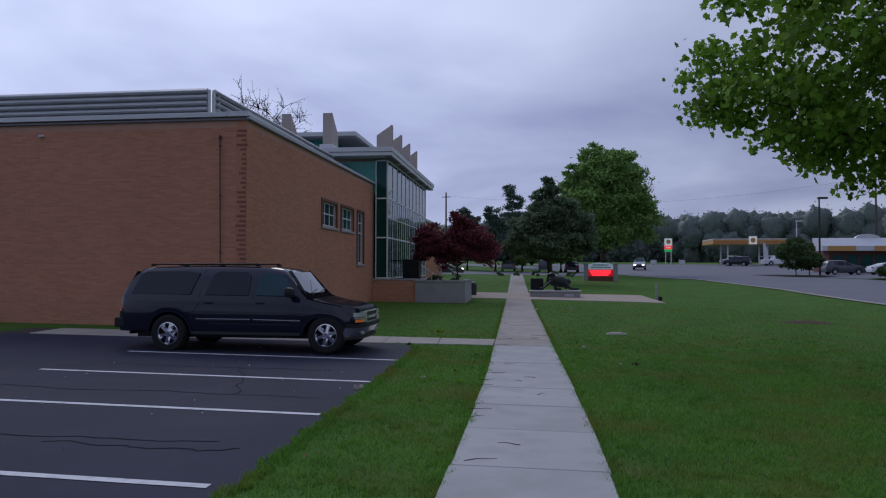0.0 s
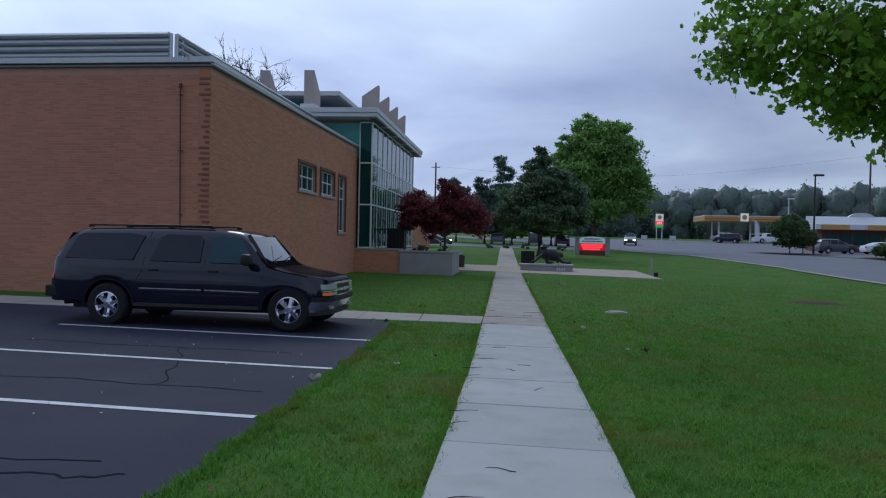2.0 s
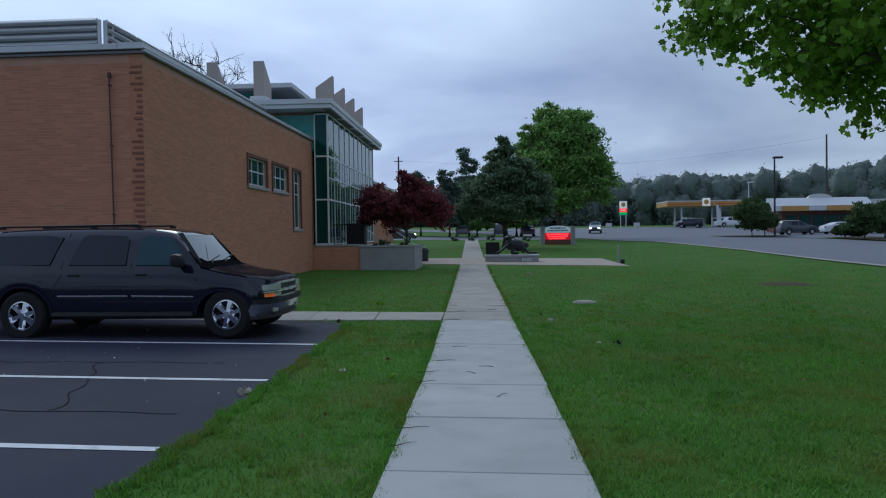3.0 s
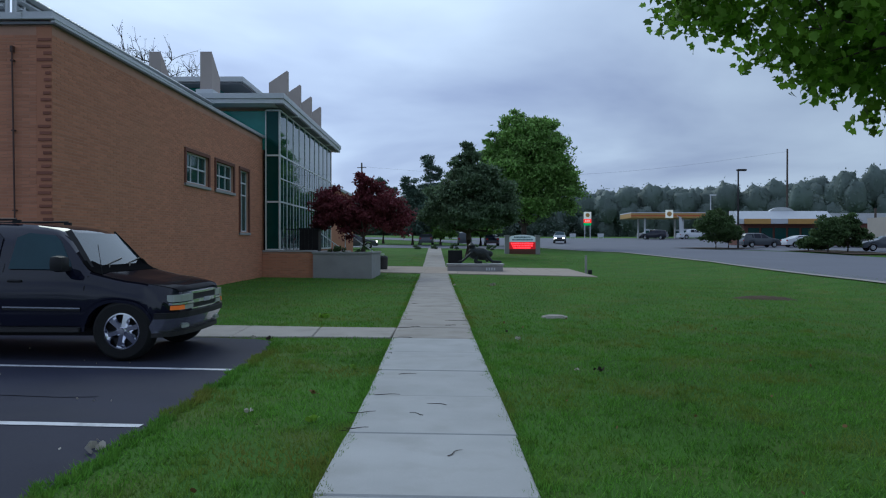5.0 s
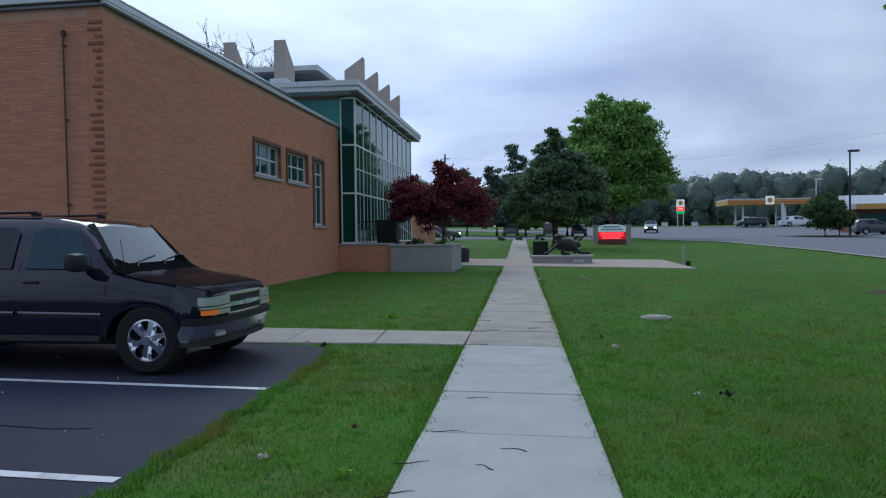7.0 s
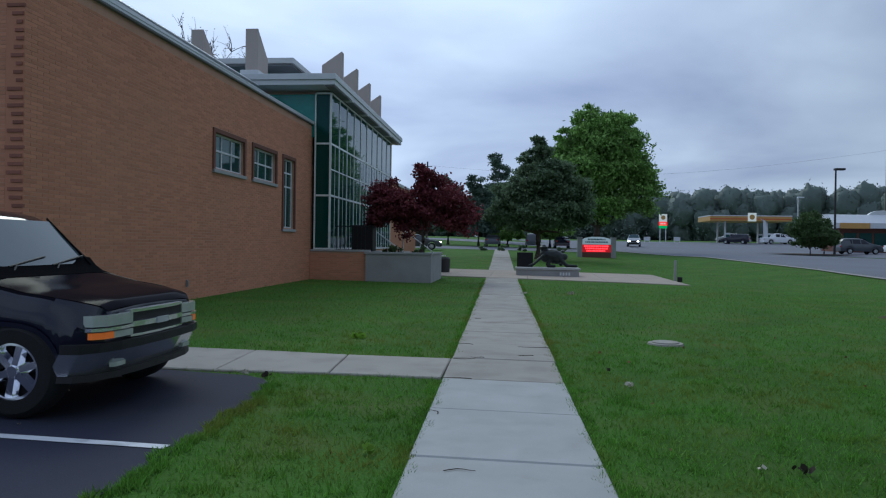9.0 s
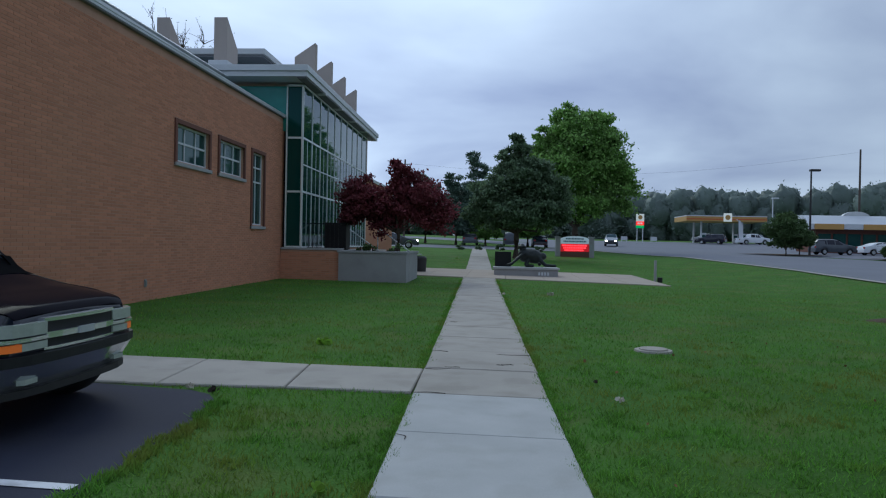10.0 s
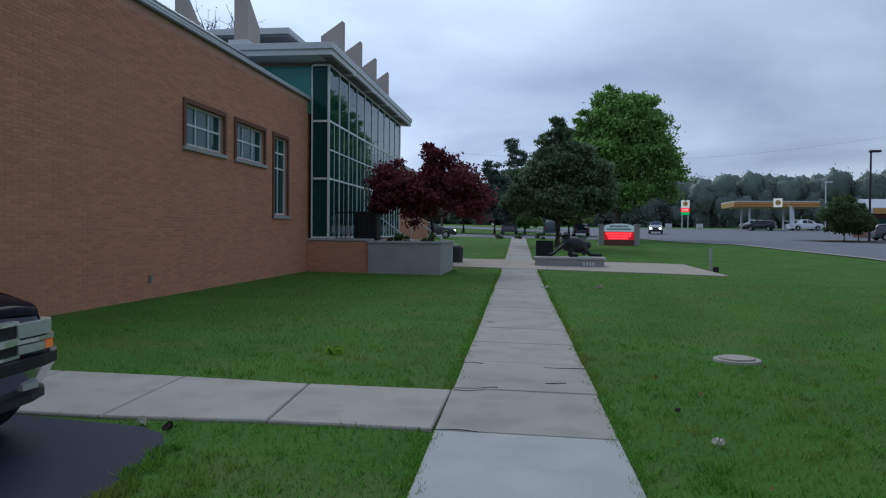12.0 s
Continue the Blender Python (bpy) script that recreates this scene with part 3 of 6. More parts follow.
for a, b, z0 in ((-0.60, -0.05, 1.30), (-2.6, -0.66, 5.45), (-4.6, -2.64, 5.45), (-6.6, -4.64, 5.45), (-8.0, -6.64, 5.45)):
    cutz = [z for z in (z0, *LEV[1:]) if z >= z0]
    for c, d in zip(cutz[:-1], cutz[1:]):
        bm = B()
        box(bm, a, b, 0.03, 0.05, c + 0.03, d - 0.03)
        part("pane", bm, SPANDREL if z0 > 2 else TEAL_GLASS, pav)
for x in (-0.63, -2.62, -4.62, -6.62):
    bm = B()
    box(bm, x - 0.022, x + 0.022, -0.02, 0.09, 1.25 if x > -1 else 5.45, 7.12)
    part("mullion", bm, MULLION, pav)
for z in LEV:
    bm = B()
    box(bm, -0.594, -0.092, -0.012, 0.08, z - 0.035, z + 0.035)
    part("transom", bm, MULLION, pav)
bm = B()
box(bm, -8.0, -0.5, 0.3, 0.45, 1.0, 7.12)
box(bm, -0.9, -0.75, 0.45, GL, 1.0, 7.12)
part("interior_wall", bm, BLACK_TRIM, pav)
bm = B()
box(bm, -8.0, -0.03, GL + 0.04, GL + 0.3, -0.4, 7.15)
part("end_wall", bm, MORTAR, pav)
# canopy
bm = B()
box(bm, -8.4, 0.36, -1.00, GL + 1.65, 7.42, 7.63, 0.01)
part("canopy", bm, METAL, pav, "pale metal canopy edge")
bm = B()
box(bm, -8.3, 0.31, -0.92, GL + 1.55, 7.24, 7.417)
part("canopy_fascia", bm, WHITE_TRIM, pav)
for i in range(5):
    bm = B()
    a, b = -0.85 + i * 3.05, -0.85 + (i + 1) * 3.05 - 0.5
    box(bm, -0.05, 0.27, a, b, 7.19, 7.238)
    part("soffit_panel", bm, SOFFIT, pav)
    bm = B()
    box(bm, 0.02, 0.34, b + 0.1, b + 0.4, 7.17, 7.236)
    part("bracket", bm, WHITE_TRIM, pav)
for i in range(4):
    bm = B()
    y = 3.2 + 2.9 * i
    prism(bm, [(-1.29, 7.635), (-0.45, 7.635), (-0.45, 9.55), (-1.29, 8.98)], "y", y, y + 0.38)
    part("fin", bm, STUCCO, pav, "tan concrete fin with a slanted top")
for i in range(3):
    bm = B()
    x = -2.80 - 2.12 * i
    prism(bm, [(-0.25, 7.635), (0.85, 7.635), (0.85, 8.6), (-0.25, 9.5)], "x", x - 0.48, x)
    part("fin", bm, STUCCO, pav, "tan concrete fin with a slanted top")
bm = B()
box(bm, -3.35, -2.65, -0.6, 0.4, 7.635, 7.88, 0.02)
part("roof_curb", bm, WHITE_TRIM, pav)
bm = B()
box(bm, -8.0, -2.15, 2.0, GL, 8.78, 9.0, 0.01)
part("upper_roof", bm, METAL, pav, "raised upper roof slab")
bm = B()
box(bm, -7.9, -2.25, 2.1, GL - 0.1, 8.70, 8.778)
part("upper_soffit", bm, SOFFIT, pav)
bm = B()
box(bm, -7.6, -3.6, 3.0, GL - 1, 7.635, 8.70)
part("clerestory", bm, SPANDREL, pav)

# brick wing beyond the pavilion
wing = thing("brick_wing", (-8.1, 50.0, 0), "brick wing of the hall beyond the entrance", "building")
bm = B()
box(bm, -9.0, 0.0, 0.0, 14.0, 0.0, 5.4)
part("wall", bm, BRICK, wing)
bm = B()
box(bm, -9.1, 0.1, -0.1, 14.1, 5.403, 5.6, 0.01)
part("roof_edge", bm, METAL, wing)

# terrace, planter and steps before the glass
terrace = thing("terrace", (-7.0, 34.56, 0), "raised brick entrance terrace with a concrete floor", "terrace")
bm = B()
box(bm, -0.64, 1.62, 0.0, 0.25, -0.3, 1.20)
part("brick_wall", bm, MORTAR, terrace)
bm = B()
box(bm, -0.64, 1.62, -0.04, 0.29, 1.203, 1.28, 0.01)
part("coping", bm, STONE, terrace)
bm = B()
box(bm, 0.06, 1.6, 0.30, 10.0, -0.3, 1.18)
part("floor", bm, OLD_CONCRETE, terrace)

planter = thing("planter", (-5.5, 34.45, 0), "raised grey stucco planter with a tree bed", "planter")
bm = B()
box(bm, 0.0, 2.45, 0.0, 0.22, -0.3, 1.13, 0.01)
box(bm, 2.23, 2.45, 0.221, 3.4, -0.3, 1.13, 0.01)
box(bm, 0.0, 0.22, 0.221, 3.4, -0.3, 1.13, 0.01)
box(bm, 0.221, 2.229, 3.2, 3.4, -0.3, 1.13, 0.01)
part("planter_wall", bm, GREY_STUCCO, planter)
bm = B()
box(bm, -0.04, 2.49, -0.04, 0.25, 1.133, 1.21, 0.012)
box(bm, 2.20, 2.49, 0.253, 3.44, 1.133, 1.21, 0.012)
box(bm, -0.04, 0.25, 0.253, 3.44, 1.133, 1.21, 0.012)
part("coping", bm, STONE, planter)
bm = B()
bmesh.ops.create_grid(bm, x_segments=10, y_segments=14, size=0.5, matrix=Matrix.Translation((1.225, 1.7, 1.1)) @ Matrix.Diagonal((2.0, 3.0, 1, 1)))
for v in bm.verts:
    v.co.z += 0.05 * noise.noise(v.co * 4)
part("soil", bm, SOIL, planter)

rail = thing("terrace_railing", (-7.0, 35.3, 1.2), "thin black metal railing on the terrace", "railing")
for i in range(9):
    bm = B()
    box(bm, 0.16 * i, 0.16 * i + 0.02, 0, 0.02, 0, 0.95)
    part("baluster", bm, BLACK_METAL, rail)
bm = B()
box(bm, -0.05, 1.40, -0.01, 0.03, 0.951, 0.99)
part("rail", bm, BLACK_METAL, rail)
bm = B()
box(bm, -0.05, 1.40, 0.021, 0.035, 0.06, 0.09)
part("rail", bm, BLACK_METAL, rail)

bin_box = thing("equipment_cabinet", (-6.0, 36.4, 1.18), "black metal equipment cabinet on the terrace", "cabinet")
bm = B()
box(bm, -0.42, 0.42, -0.35, 0.35, 0.05, 1.0, 0.02)
part("body", bm, BLACK_METAL, bin_box)
bm = B()
box(bm, -0.45, 0.45, -0.38, 0.38, 1.003, 1.06, 0.015)
part("lid", bm, BLACK_METAL, bin_box)
bm = B()
box(bm, -0.38, 0.38, -0.3, 0.3, 0.0, 0.049)
part("foot", bm, BLACK_METAL, bin_box)

for k, (x, y0) in enumerate(((-4.6, 38.6), (-3.3, 38.6))):
    hr = thing("handrail", (x, y0, 0.1), "grey steel handrail beside the entrance steps", "handrail", "stair handrails")
    bm = B()
    tube(bm, (-1.6, 0, 2.1), (0, 0, 0.95), 0.025)
    tube(bm, (0, 0, 0.95), (0.35, 0, 0.95), 0.025)
    part("rail", bm, MULLION, hr)
    for px, pz in ((-1.5, 2.03), (-0.75, 1.49), (0.0, 0.95)):
        bm = B()
        tube(bm, (px, 0, 0.0), (px, 0, pz), 0.022)
        part("post", bm, MULLION, hr)

steps_thing = thing("entrance_steps", (-5.45, 38.2, 0.05), "concrete entrance steps up to the terrace", "steps")
for i in range(6):
    bm = B()
    box(bm, 0.0, 1.9 - 0.3 * i, 0.0, 3.0, 0.175 * i, 0.175 * (i + 1) - 0.002, 0.01)
    part("step", bm, OLD_CONCRETE, steps_thing)

litter_bin = thing("litter_bin", (-3.45, 42.2, 0.13), "dark grey round litter bin beside the planter", "bin")
bm = B()
bmesh.ops.create_cone(bm, cap_ends=True, segments=20, radius1=0.30, radius2=0.33, depth=0.70, matrix=Matrix.Translation((0, 0, 0.35)))
part("body", bm, POLE_METAL, litter_bin, smooth=40)
bm = B()
bmesh.ops.create_cone(bm, cap_ends=True, segments=20, radius1=0.35, radius2=0.25, depth=0.10, matrix=Matrix.Translation((0, 0, 0.752)))
part("lid", bm, BLACK_METAL, litter_bin, smooth=40)

# railing at the far corner of the lot
rl = thing("stair_railing", (-15.9, 18.2, 0.0), "black metal stair railing against the brick wall", "railing")
for x in (0.0, -1.2):
    bm = B()
    box(bm, x - 0.02, x + 0.02, -0.02, 0.02, 0.61, 1.62)
    part("post", bm, BLACK_METAL, rl)
bm = B()
box(bm, -1.22, 0.02, -0.02, 0.02, 1.622, 1.66)
part("rail", bm, BLACK_METAL, rl)
bm = B()
box(bm, -1.18, -0.02, -0.012, 0.012, 0.7, 0.73)
part("rail", bm, BLACK_METAL, rl)
bm = B()
box(bm, -1.4, 0.1, -0.5, 0.6, -0.2, 0.61, 0.02)
part("landing", bm, OLD_CONCRETE, rl)

# ---- statue on its plinth ----
pl = thing("statue_plinth", (1.42, 42.0, 0.13), "low stone plinth with a dark panel", "plinth")
bm = B()
box(bm, -1.42, 1.42, -0.65, 0.65, -0.15, 0.30, 0.02)
part("base", bm, GREY_STUCCO, pl)
bm = B()
box(bm, -1.48, 1.48, -0.70, 0.70, 0.303, 0.40, 0.02)
part("slab", bm, CONCRETE, pl)
bm = B()
for k in range(4):
    box(bm, 0.55 + 0.13 * k, 0.63 + 0.13 * k, -0.656, -0.651, 0.06, 0.20)
part("lettering", bm, WHITE_TRIM, pl, "unreadable pale lettering")
bm = B()
box(bm, -1.40, -0.65, 0.40, 0.52, 0.403, 1.08, 0.015)
part("panel", bm, BLACK_METAL, pl, "black upright panel")
bm = B()


def lump(c, r, sx, sy, sz, rz=0.0, ry=0.0):
    bmesh.ops.create_icosphere(bm, subdivisions=2, radius=r, matrix=pose(*c, 0, ry, rz) @ Matrix.Diagonal((sx, sy, sz, 1)))


lump((0.18, 0, 0.50), 0.34, 1.6, 1.0, 1.0, 0, 14)
lump((-0.16, 0.05, 0.54), 0.30, 1.10, 0.95, 1.10)
lump((-0.30, 0.05, 0.84), 0.13, 1, 1, 1.15)
lump((-0.30, 0.05, 0.93), 0.19, 1.2, 1.2, 0.25)
lump((-0.30, 0.05, 0.98), 0.12, 1.0, 1.0, 0.7)
lump((0.62, 0.0, 0.50), 0.18, 1.1, 1, 1)
for a, b, r in (((-0.3, -0.15, 0.55), (-0.75, -0.25, 0.15), 0.075), ((-0.75, -0.25, 0.15), (-1.0, -0.25, 0.08), 0.065), ((-0.3, 0.2, 0.6), (-0.7, 0.25, 0.18), 0.075), ((0.5, -0.2, 0.35), (0.75, -0.25, 0.10), 0.10), ((0.75, -0.25, 0.10), (1.25, -0.2, 0.08), 0.08), ((0.4, 0.2, 0.35), (0.55, 0.25, 0.08), 0.10), ((0.0, -0.2, 0.35), (-0.15, -0.25, 0.08), 0.10), ((-0.15, -0.25, 0.08), (0.25, -0.25, 0.07), 0.08)):
    tube(bm, a, b, r, r * 0.8, 10)
st = part("statue", bm, BRONZE, smooth=60)
whole = st.modifiers.new("whole", "REMESH")
whole.mode, whole.voxel_size, whole.use_smooth_shade = "VOXEL", 0.035, True
st.location = (1.55, 42.0, 0.53)
tagged(st, "dark bronze statue crouching low on its plinth", "statue")

post = thing("marker_post", (6.95, 40.8, gz(6.95, 40.8)), "thin grey post with a small black box", "post")
bm = B()
box(bm, -0.05, 0.05, -0.05, 0.05, 0, 0.95, 0.01)
part("post", bm, GREY_STUCCO, post)
bm = B()
box(bm, 0.10, 0.30, -0.08, 0.08, 0.0, 0.22, 0.02)
part("box", bm, BLACK_TRIM, post)

# ---- vehicles: nose towards +x, near side towards -y ----
def shell(stations, side, bm=None):
    """A closed car body from cross-sections along x. side(x) gives the half section, from the sill to the roof's middle, as (y, z)."""
    bm = bm or B()
    rows_l, rows_r = [], []
    for x in stations:
        sec = side(x)
        rows_l.append([bm.verts.new((x, -y, z)) for y, z in sec])
        rows_r.append([bm.verts.new((x, y, z)) for y, z in sec[:-1]] + [rows_l[-1][-1]])
    for i in range(len(stations) - 1):
        for rows, flip in ((rows_l, 0), (rows_r, 1)):
            for k in range(len(rows[0]) - 1):
                f = (rows[i][k], rows[i + 1][k], rows[i + 1][k + 1], rows[i][k + 1])
                bm.faces.new(f[::-1] if flip else f)
        bm.faces.new((rows_l[i][0], rows_r[i][0], rows_r[i + 1][0], rows_l[i + 1][0]))
    for i in (0, -1):
        bm.faces.new(rows_l[i] + rows_r[i][-2::-1])
    bmesh.ops.recalc_face_normals(bm, faces=bm.faces)
    return bm


def curve_of(points):
    xs = [p[0] for p in points]
    return lambda x, v=1: float(np.interp(x, xs, [p[v] for p in points]))


def soft(points, n=4):
    """The same outline with its corners eased."""
    p = [Vector(q) for q in points]
    for _ in range(2):
        q = [p[0]]
        for a, b in zip(p[:-1], p[1:]):
            q += [a.lerp(b, 0.25), a.lerp(b, 0.75)]
        p = q + [p[-1]]
    return [tuple(v) for v in p]


def wheel(parent, x, y, r, width, out_sign, rim_r=0.23, rim_mat=None):
    w = new("wheel")
    w.parent, w.location = parent, (x, y, r)
    bm = B()
    prof = [(rim_r, width / 2), (r - 0.05, width / 2), (r - 0.015, width / 2 - 0.03), (r, width / 2 - 0.07), (r, -width / 2 + 0.07), (r - 0.015, -width / 2 + 0.03), (r - 0.05, -width / 2), (rim_r, -width / 2)]
    n, rings = 36, []
    for i in range(n):
        a = 2 * math.pi * i / n
        rings.append([bm.verts.new((q * math.cos(a), s, q * math.sin(a))) for q, s in prof])
    for i in range(n):
        j = (i + 1) % n
        for k in range(len(prof)):
            m = (k + 1) % len(prof)
            bm.faces.new((rings[i][k], rings[j][k], rings[j][m], rings[i][m]))
    bmesh.ops.recalc_face_normals(bm, faces=bm.faces)
    part("tyre", bm, RUBBER, w, smooth=35)
    bm = B()
    s = out_sign * (width / 2 - 0.03)
    rings = []
    prof = [(rim_r + 0.004, s + out_sign * 0.02), (rim_r - 0.02, s + out_sign * 0.022), (rim_r - 0.035, s - out_sign * 0.05), (rim_r - 0.05, s - out_sign * 0.10)]
    for i in range(n):
        a = 2 * math.pi * i / n
        rings.append([bm.verts.new((q * math.cos(a), t, q * math.sin(a))) for q, t in prof])
    for i in range(n):
        j = (i + 1) % n
        for k in range(len(prof) - 1):
            bm.faces.new((rings[i][k], rings[j][k], rings[j][k + 1], rings[i][k + 1]))
    for i in range(6):
        a = 2 * math.pi * i / 6 + 0.3
        m = Matrix.Rotation(-a, 4, "Y")
        pts = [(0.04, -0.045), (rim_r - 0.02, -0.055), (rim_r - 0.02, 0.055), (0.04, 0.045)]
        lo = [bm.verts.new(m @ Vector((px, s - out_sign * 0.045, pz))) for px, pz in pts]
        hi = [bm.verts.new(m @ Vector((px * 0.98, s + out_sign * (0.004 if px < 0.1 else -0.006), pz * 0.55))) for px, pz in pts]
        bm.faces.new(hi)
        for k in range(4):
            bm.faces.new((lo[k], lo[(k + 1) % 4], hi[(k + 1) % 4], hi[k]))
    bmesh.ops.create_cone(bm, cap_ends=True, segments=16, radius1=0.06, radius2=0.045, depth=0.05, matrix=Matrix.Translation((0, s, 0)) @ Matrix.Rotation(radians(-90 * out_sign), 4, "X"))
    bmesh.ops.recalc_face_normals(bm, faces=bm.faces)
    part("rim", bm, rim_mat or RIM, w, "chrome six-spoke rim", smooth=30)
    bm = B()
    bmesh.ops.create_cone(bm, cap_ends=True, segments=24, radius1=rim_r - 0.03, radius2=rim_r - 0.03, depth=0.02, matrix=Matrix.Translation((0, s - out_sign * 0.10, 0)) @ Matrix.Rotation(radians(90), 4, "X"))
    part("brake", bm, BLACK_TRIM, w)
    return w


def panel_on(bm, outline, depth_of, sign, proud=0.006):
    """A thin panel that follows the body's side: outline in (x, z); depth_of(x, z) gives the half width there."""
    n = len(outline)
    outer = [bm.verts.new((x, sign * (depth_of(x, z) + proud), z)) for x, z in outline]
    inner = [bm.verts.new((x, sign * (depth_of(x, z) - 0.03), z)) for x, z in outline]
    bm.faces.new(outer)
    for i in range(n):
        j = (i + 1) % n
        bm.faces.new((outer[i], outer[j], inner[j], inner[i]))
    bmesh.ops.recalc_face_normals(bm, faces=bm.faces)
    return bm


def line_on(points, depth_of, sign, width, proud=0.004):
    """A narrow strip along the body's side."""
    bm = B()
    a, b = [], []
    for i, (x, z) in enumerate(points):
        x1, z1 = points[max(i - 1, 0)]
        x2, z2 = points[min(i + 1, len(points) - 1)]
        d = Vector((x2 - x1, z2 - z1)).normalized() * width / 2
        a.append((x - d.y, z + d.x))
        b.append((x + d.y, z - d.x))
    va = [bm.verts.new((x, sign * (depth_of(x, z) + proud), z)) for x, z in a]
    vb = [bm.verts.new((x, sign * (depth_of(x, z) + proud), z)) for x, z in b]
    for i in range(len(va) - 1):
        bm.faces.new((va[i], va[i + 1], vb[i + 1], vb[i]))
    bmesh.ops.recalc_face_normals(bm, faces=bm.faces)
    return bm


def big_suv(place, turn):
    """A long four-door sport utility; x = 0 at the front hub, nose ahead."""
    car = thing("sport_utility_vehicle", place, "long black sport utility vehicle with chrome wheels, parked in a bay", "vehicle", turn=turn)
    front, rear, R = 0.93, -4.60, 0.385
    top = curve_of(soft([(-4.60, 0.95), (-4.58, 1.12), (-4.42, 1.55), (-4.18, 1.84), (-3.9, 1.875), (-2.5, 1.90), (-1.5, 1.885), (-1.12, 1.85), (-0.86, 1.77), (-0.50, 1.275), (-0.38, 1.21), (0.3, 1.155), (0.78, 1.095), (0.91, 1.04), (0.93, 0.88)]))
    belt_line = curve_of([(-4.6, 1.20), (-0.4, 1.16), (0.3, 1.10), (0.93, 0.86)])
    half = curve_of(soft([(-4.60, 0.88), (-4.45, 0.96), (-3.6, 1.0), (-0.5, 1.0), (0.3, 0.99), (0.72, 0.93), (0.90, 0.84), (0.93, 0.80)]))

    def sill(x):
        z = 0.42
        for hx in (0.0, -3.30):
            d = abs(x - hx)
            if d < 0.47:
                z = max(z, 0.385 + math.sqrt(max(0.0, 0.475 ** 2 - d * d)) * 1.0)
        if x > 0.5:
            z = max(z, 0.62)
        return z

    def section(x):
        w, t, s = half(x), top(x), sill(x)
        b = min(belt_line(x), t - 0.03)
        pts = [(w - 0.05, s), (w - 0.012, s + 0.03), (w, max(s + 0.06, 0.62)), (w + 0.002, max(s + 0.08, 0.86)), (w - 0.02, max(b - 0.08, s + 0.1))]
        roof = max(0.0, min(1.0, (t - b) / 0.65))
        inset = 0.24 * roof
        pts += [(w - 0.045, b), (w - 0.05 - inset * 0.5, b + (t - b) * 0.5), (w - 0.06 - inset * 0.93, b + (t - b) * 0.88), (w - 0.12 - inset * 1.05, t - 0.018), ((w - 0.12 - inset) * 0.5, t), (0, t + 0.008)]
        return pts

    def depth(x, z):
        sec = section(x)
        zs, ws = [p[1] for p in sec[:9]], [p[0] for p in sec[:9]]
        return float(np.interp(z, zs, ws))

    xs = sorted({round(v, 3) for v in steps((rear, -3.85, 0.06), (-3.85, -2.75, 0.04), (-2.75, -0.55, 0.11), (-0.55, 0.55, 0.04), (0.55, front, 0.04))})
    shell_ob = part("body", shell(xs, section), CAR_BLACK, car, smooth=32)
    # upward faces get the dulled copy so that no sky sheen shows
    shell_ob.data.materials.append(HOOD_DULLED)
    for f in shell_ob.data.polygons:
        if f.normal.z > 0.6 and -0.62 < f.center.x and f.center.z < 1.4:
            f.material_index = 1
    # glass
    for sign in (-1, 1):
        rows_of = [("rear_side_window", [(-4.28, 1.27), (-2.86, 1.25), (-2.72, 1.72), (-3.0, 1.765), (-3.98, 1.755), (-4.10, 1.70)], CAR_GLASS), ("rear_door_window", [(-2.55, 1.245), (-1.62, 1.235), (-1.62, 1.66), (-1.70, 1.74), (-2.30, 1.76), (-2.40, 1.70)], CAR_GLASS), ("front_door_window", [(-1.46, 1.235), (-0.66, 1.225), (-0.69, 1.31), (-0.88, 1.62), (-0.97, 1.70), (-1.30, 1.735), (-1.44, 1.67)], CAR_CLEAR)]
        for nm, outline, gm in rows_of:
            part(nm, panel_on(B(), outline, depth, sign, 0.022), gm, car)
        for pts in ([(-1.53, 0.46), (-1.53, 1.20), (-1.53, 1.80)], [(-2.66, 1.05), (-2.66, 1.20), (-2.62, 1.80)], [(-0.50, 0.50), (-0.48, 1.0), (-0.44, 1.17)], [(-2.66, 1.05), (-2.75, 0.9), (-2.80, 0.72)]):
            part("door_gap", line_on(pts, depth, sign, 0.012), BLACK_TRIM, car)
        part("moulding", line_on([(-2.72, 0.70), (-1.56, 0.695)], depth, sign, 0.055, 0.012), BLACK_TRIM, car, "dark side moulding")
        part("moulding", line_on([(-1.50, 0.695), (-0.52, 0.69)], depth, sign, 0.055, 0.012), BLACK_TRIM, car, "dark side moulding")
        part("trim_strip", line_on([(-2.70, 0.715), (-1.56, 0.71)], depth, sign, 0.020, 0.018), CHROME, car, "thin chrome strip")
        part("trim_strip", line_on([(-1.50, 0.71), (-0.52, 0.705)], depth, sign, 0.020, 0.018), CHROME, car, "thin chrome strip")
        part("arch_lip", line_on([(-3.78 + 0.08 * i, 0.97 + 0.012 * math.sin(i / 10 * math.pi)) for i in range(11)], depth, sign, 0.02, 0.02), CAR_BLACK, car)
        arch = [(0.495 * math.cos(math.pi * k / 18), 0.385 + 0.495 * math.sin(math.pi * k / 18)) for k in range(19)]
        part("arch_lip", line_on([(x, z) for x, z in arch], lambda x, z: half(x) - 0.004, sign, 0.05, 0.012), CAR_BLACK, car)
        part("arch_lip", line_on([(x - 3.30, z) for x, z in arch], lambda x, z: half(x) - 0.004, sign, 0.05, 0.012), CAR_BLACK, car)
        bm = B()
        prism(bm, [(sign * 0.86, 0.37), (sign * 1.05, 0.38), (sign * 1.05, 0.43), (sign * 0.86, 0.46)], "x", -2.78, -0.52)
        part("running_board", bm, POLE_METAL, car, "dark grey running board")
        for hx in (-1.36, -2.45):
            bm = B()
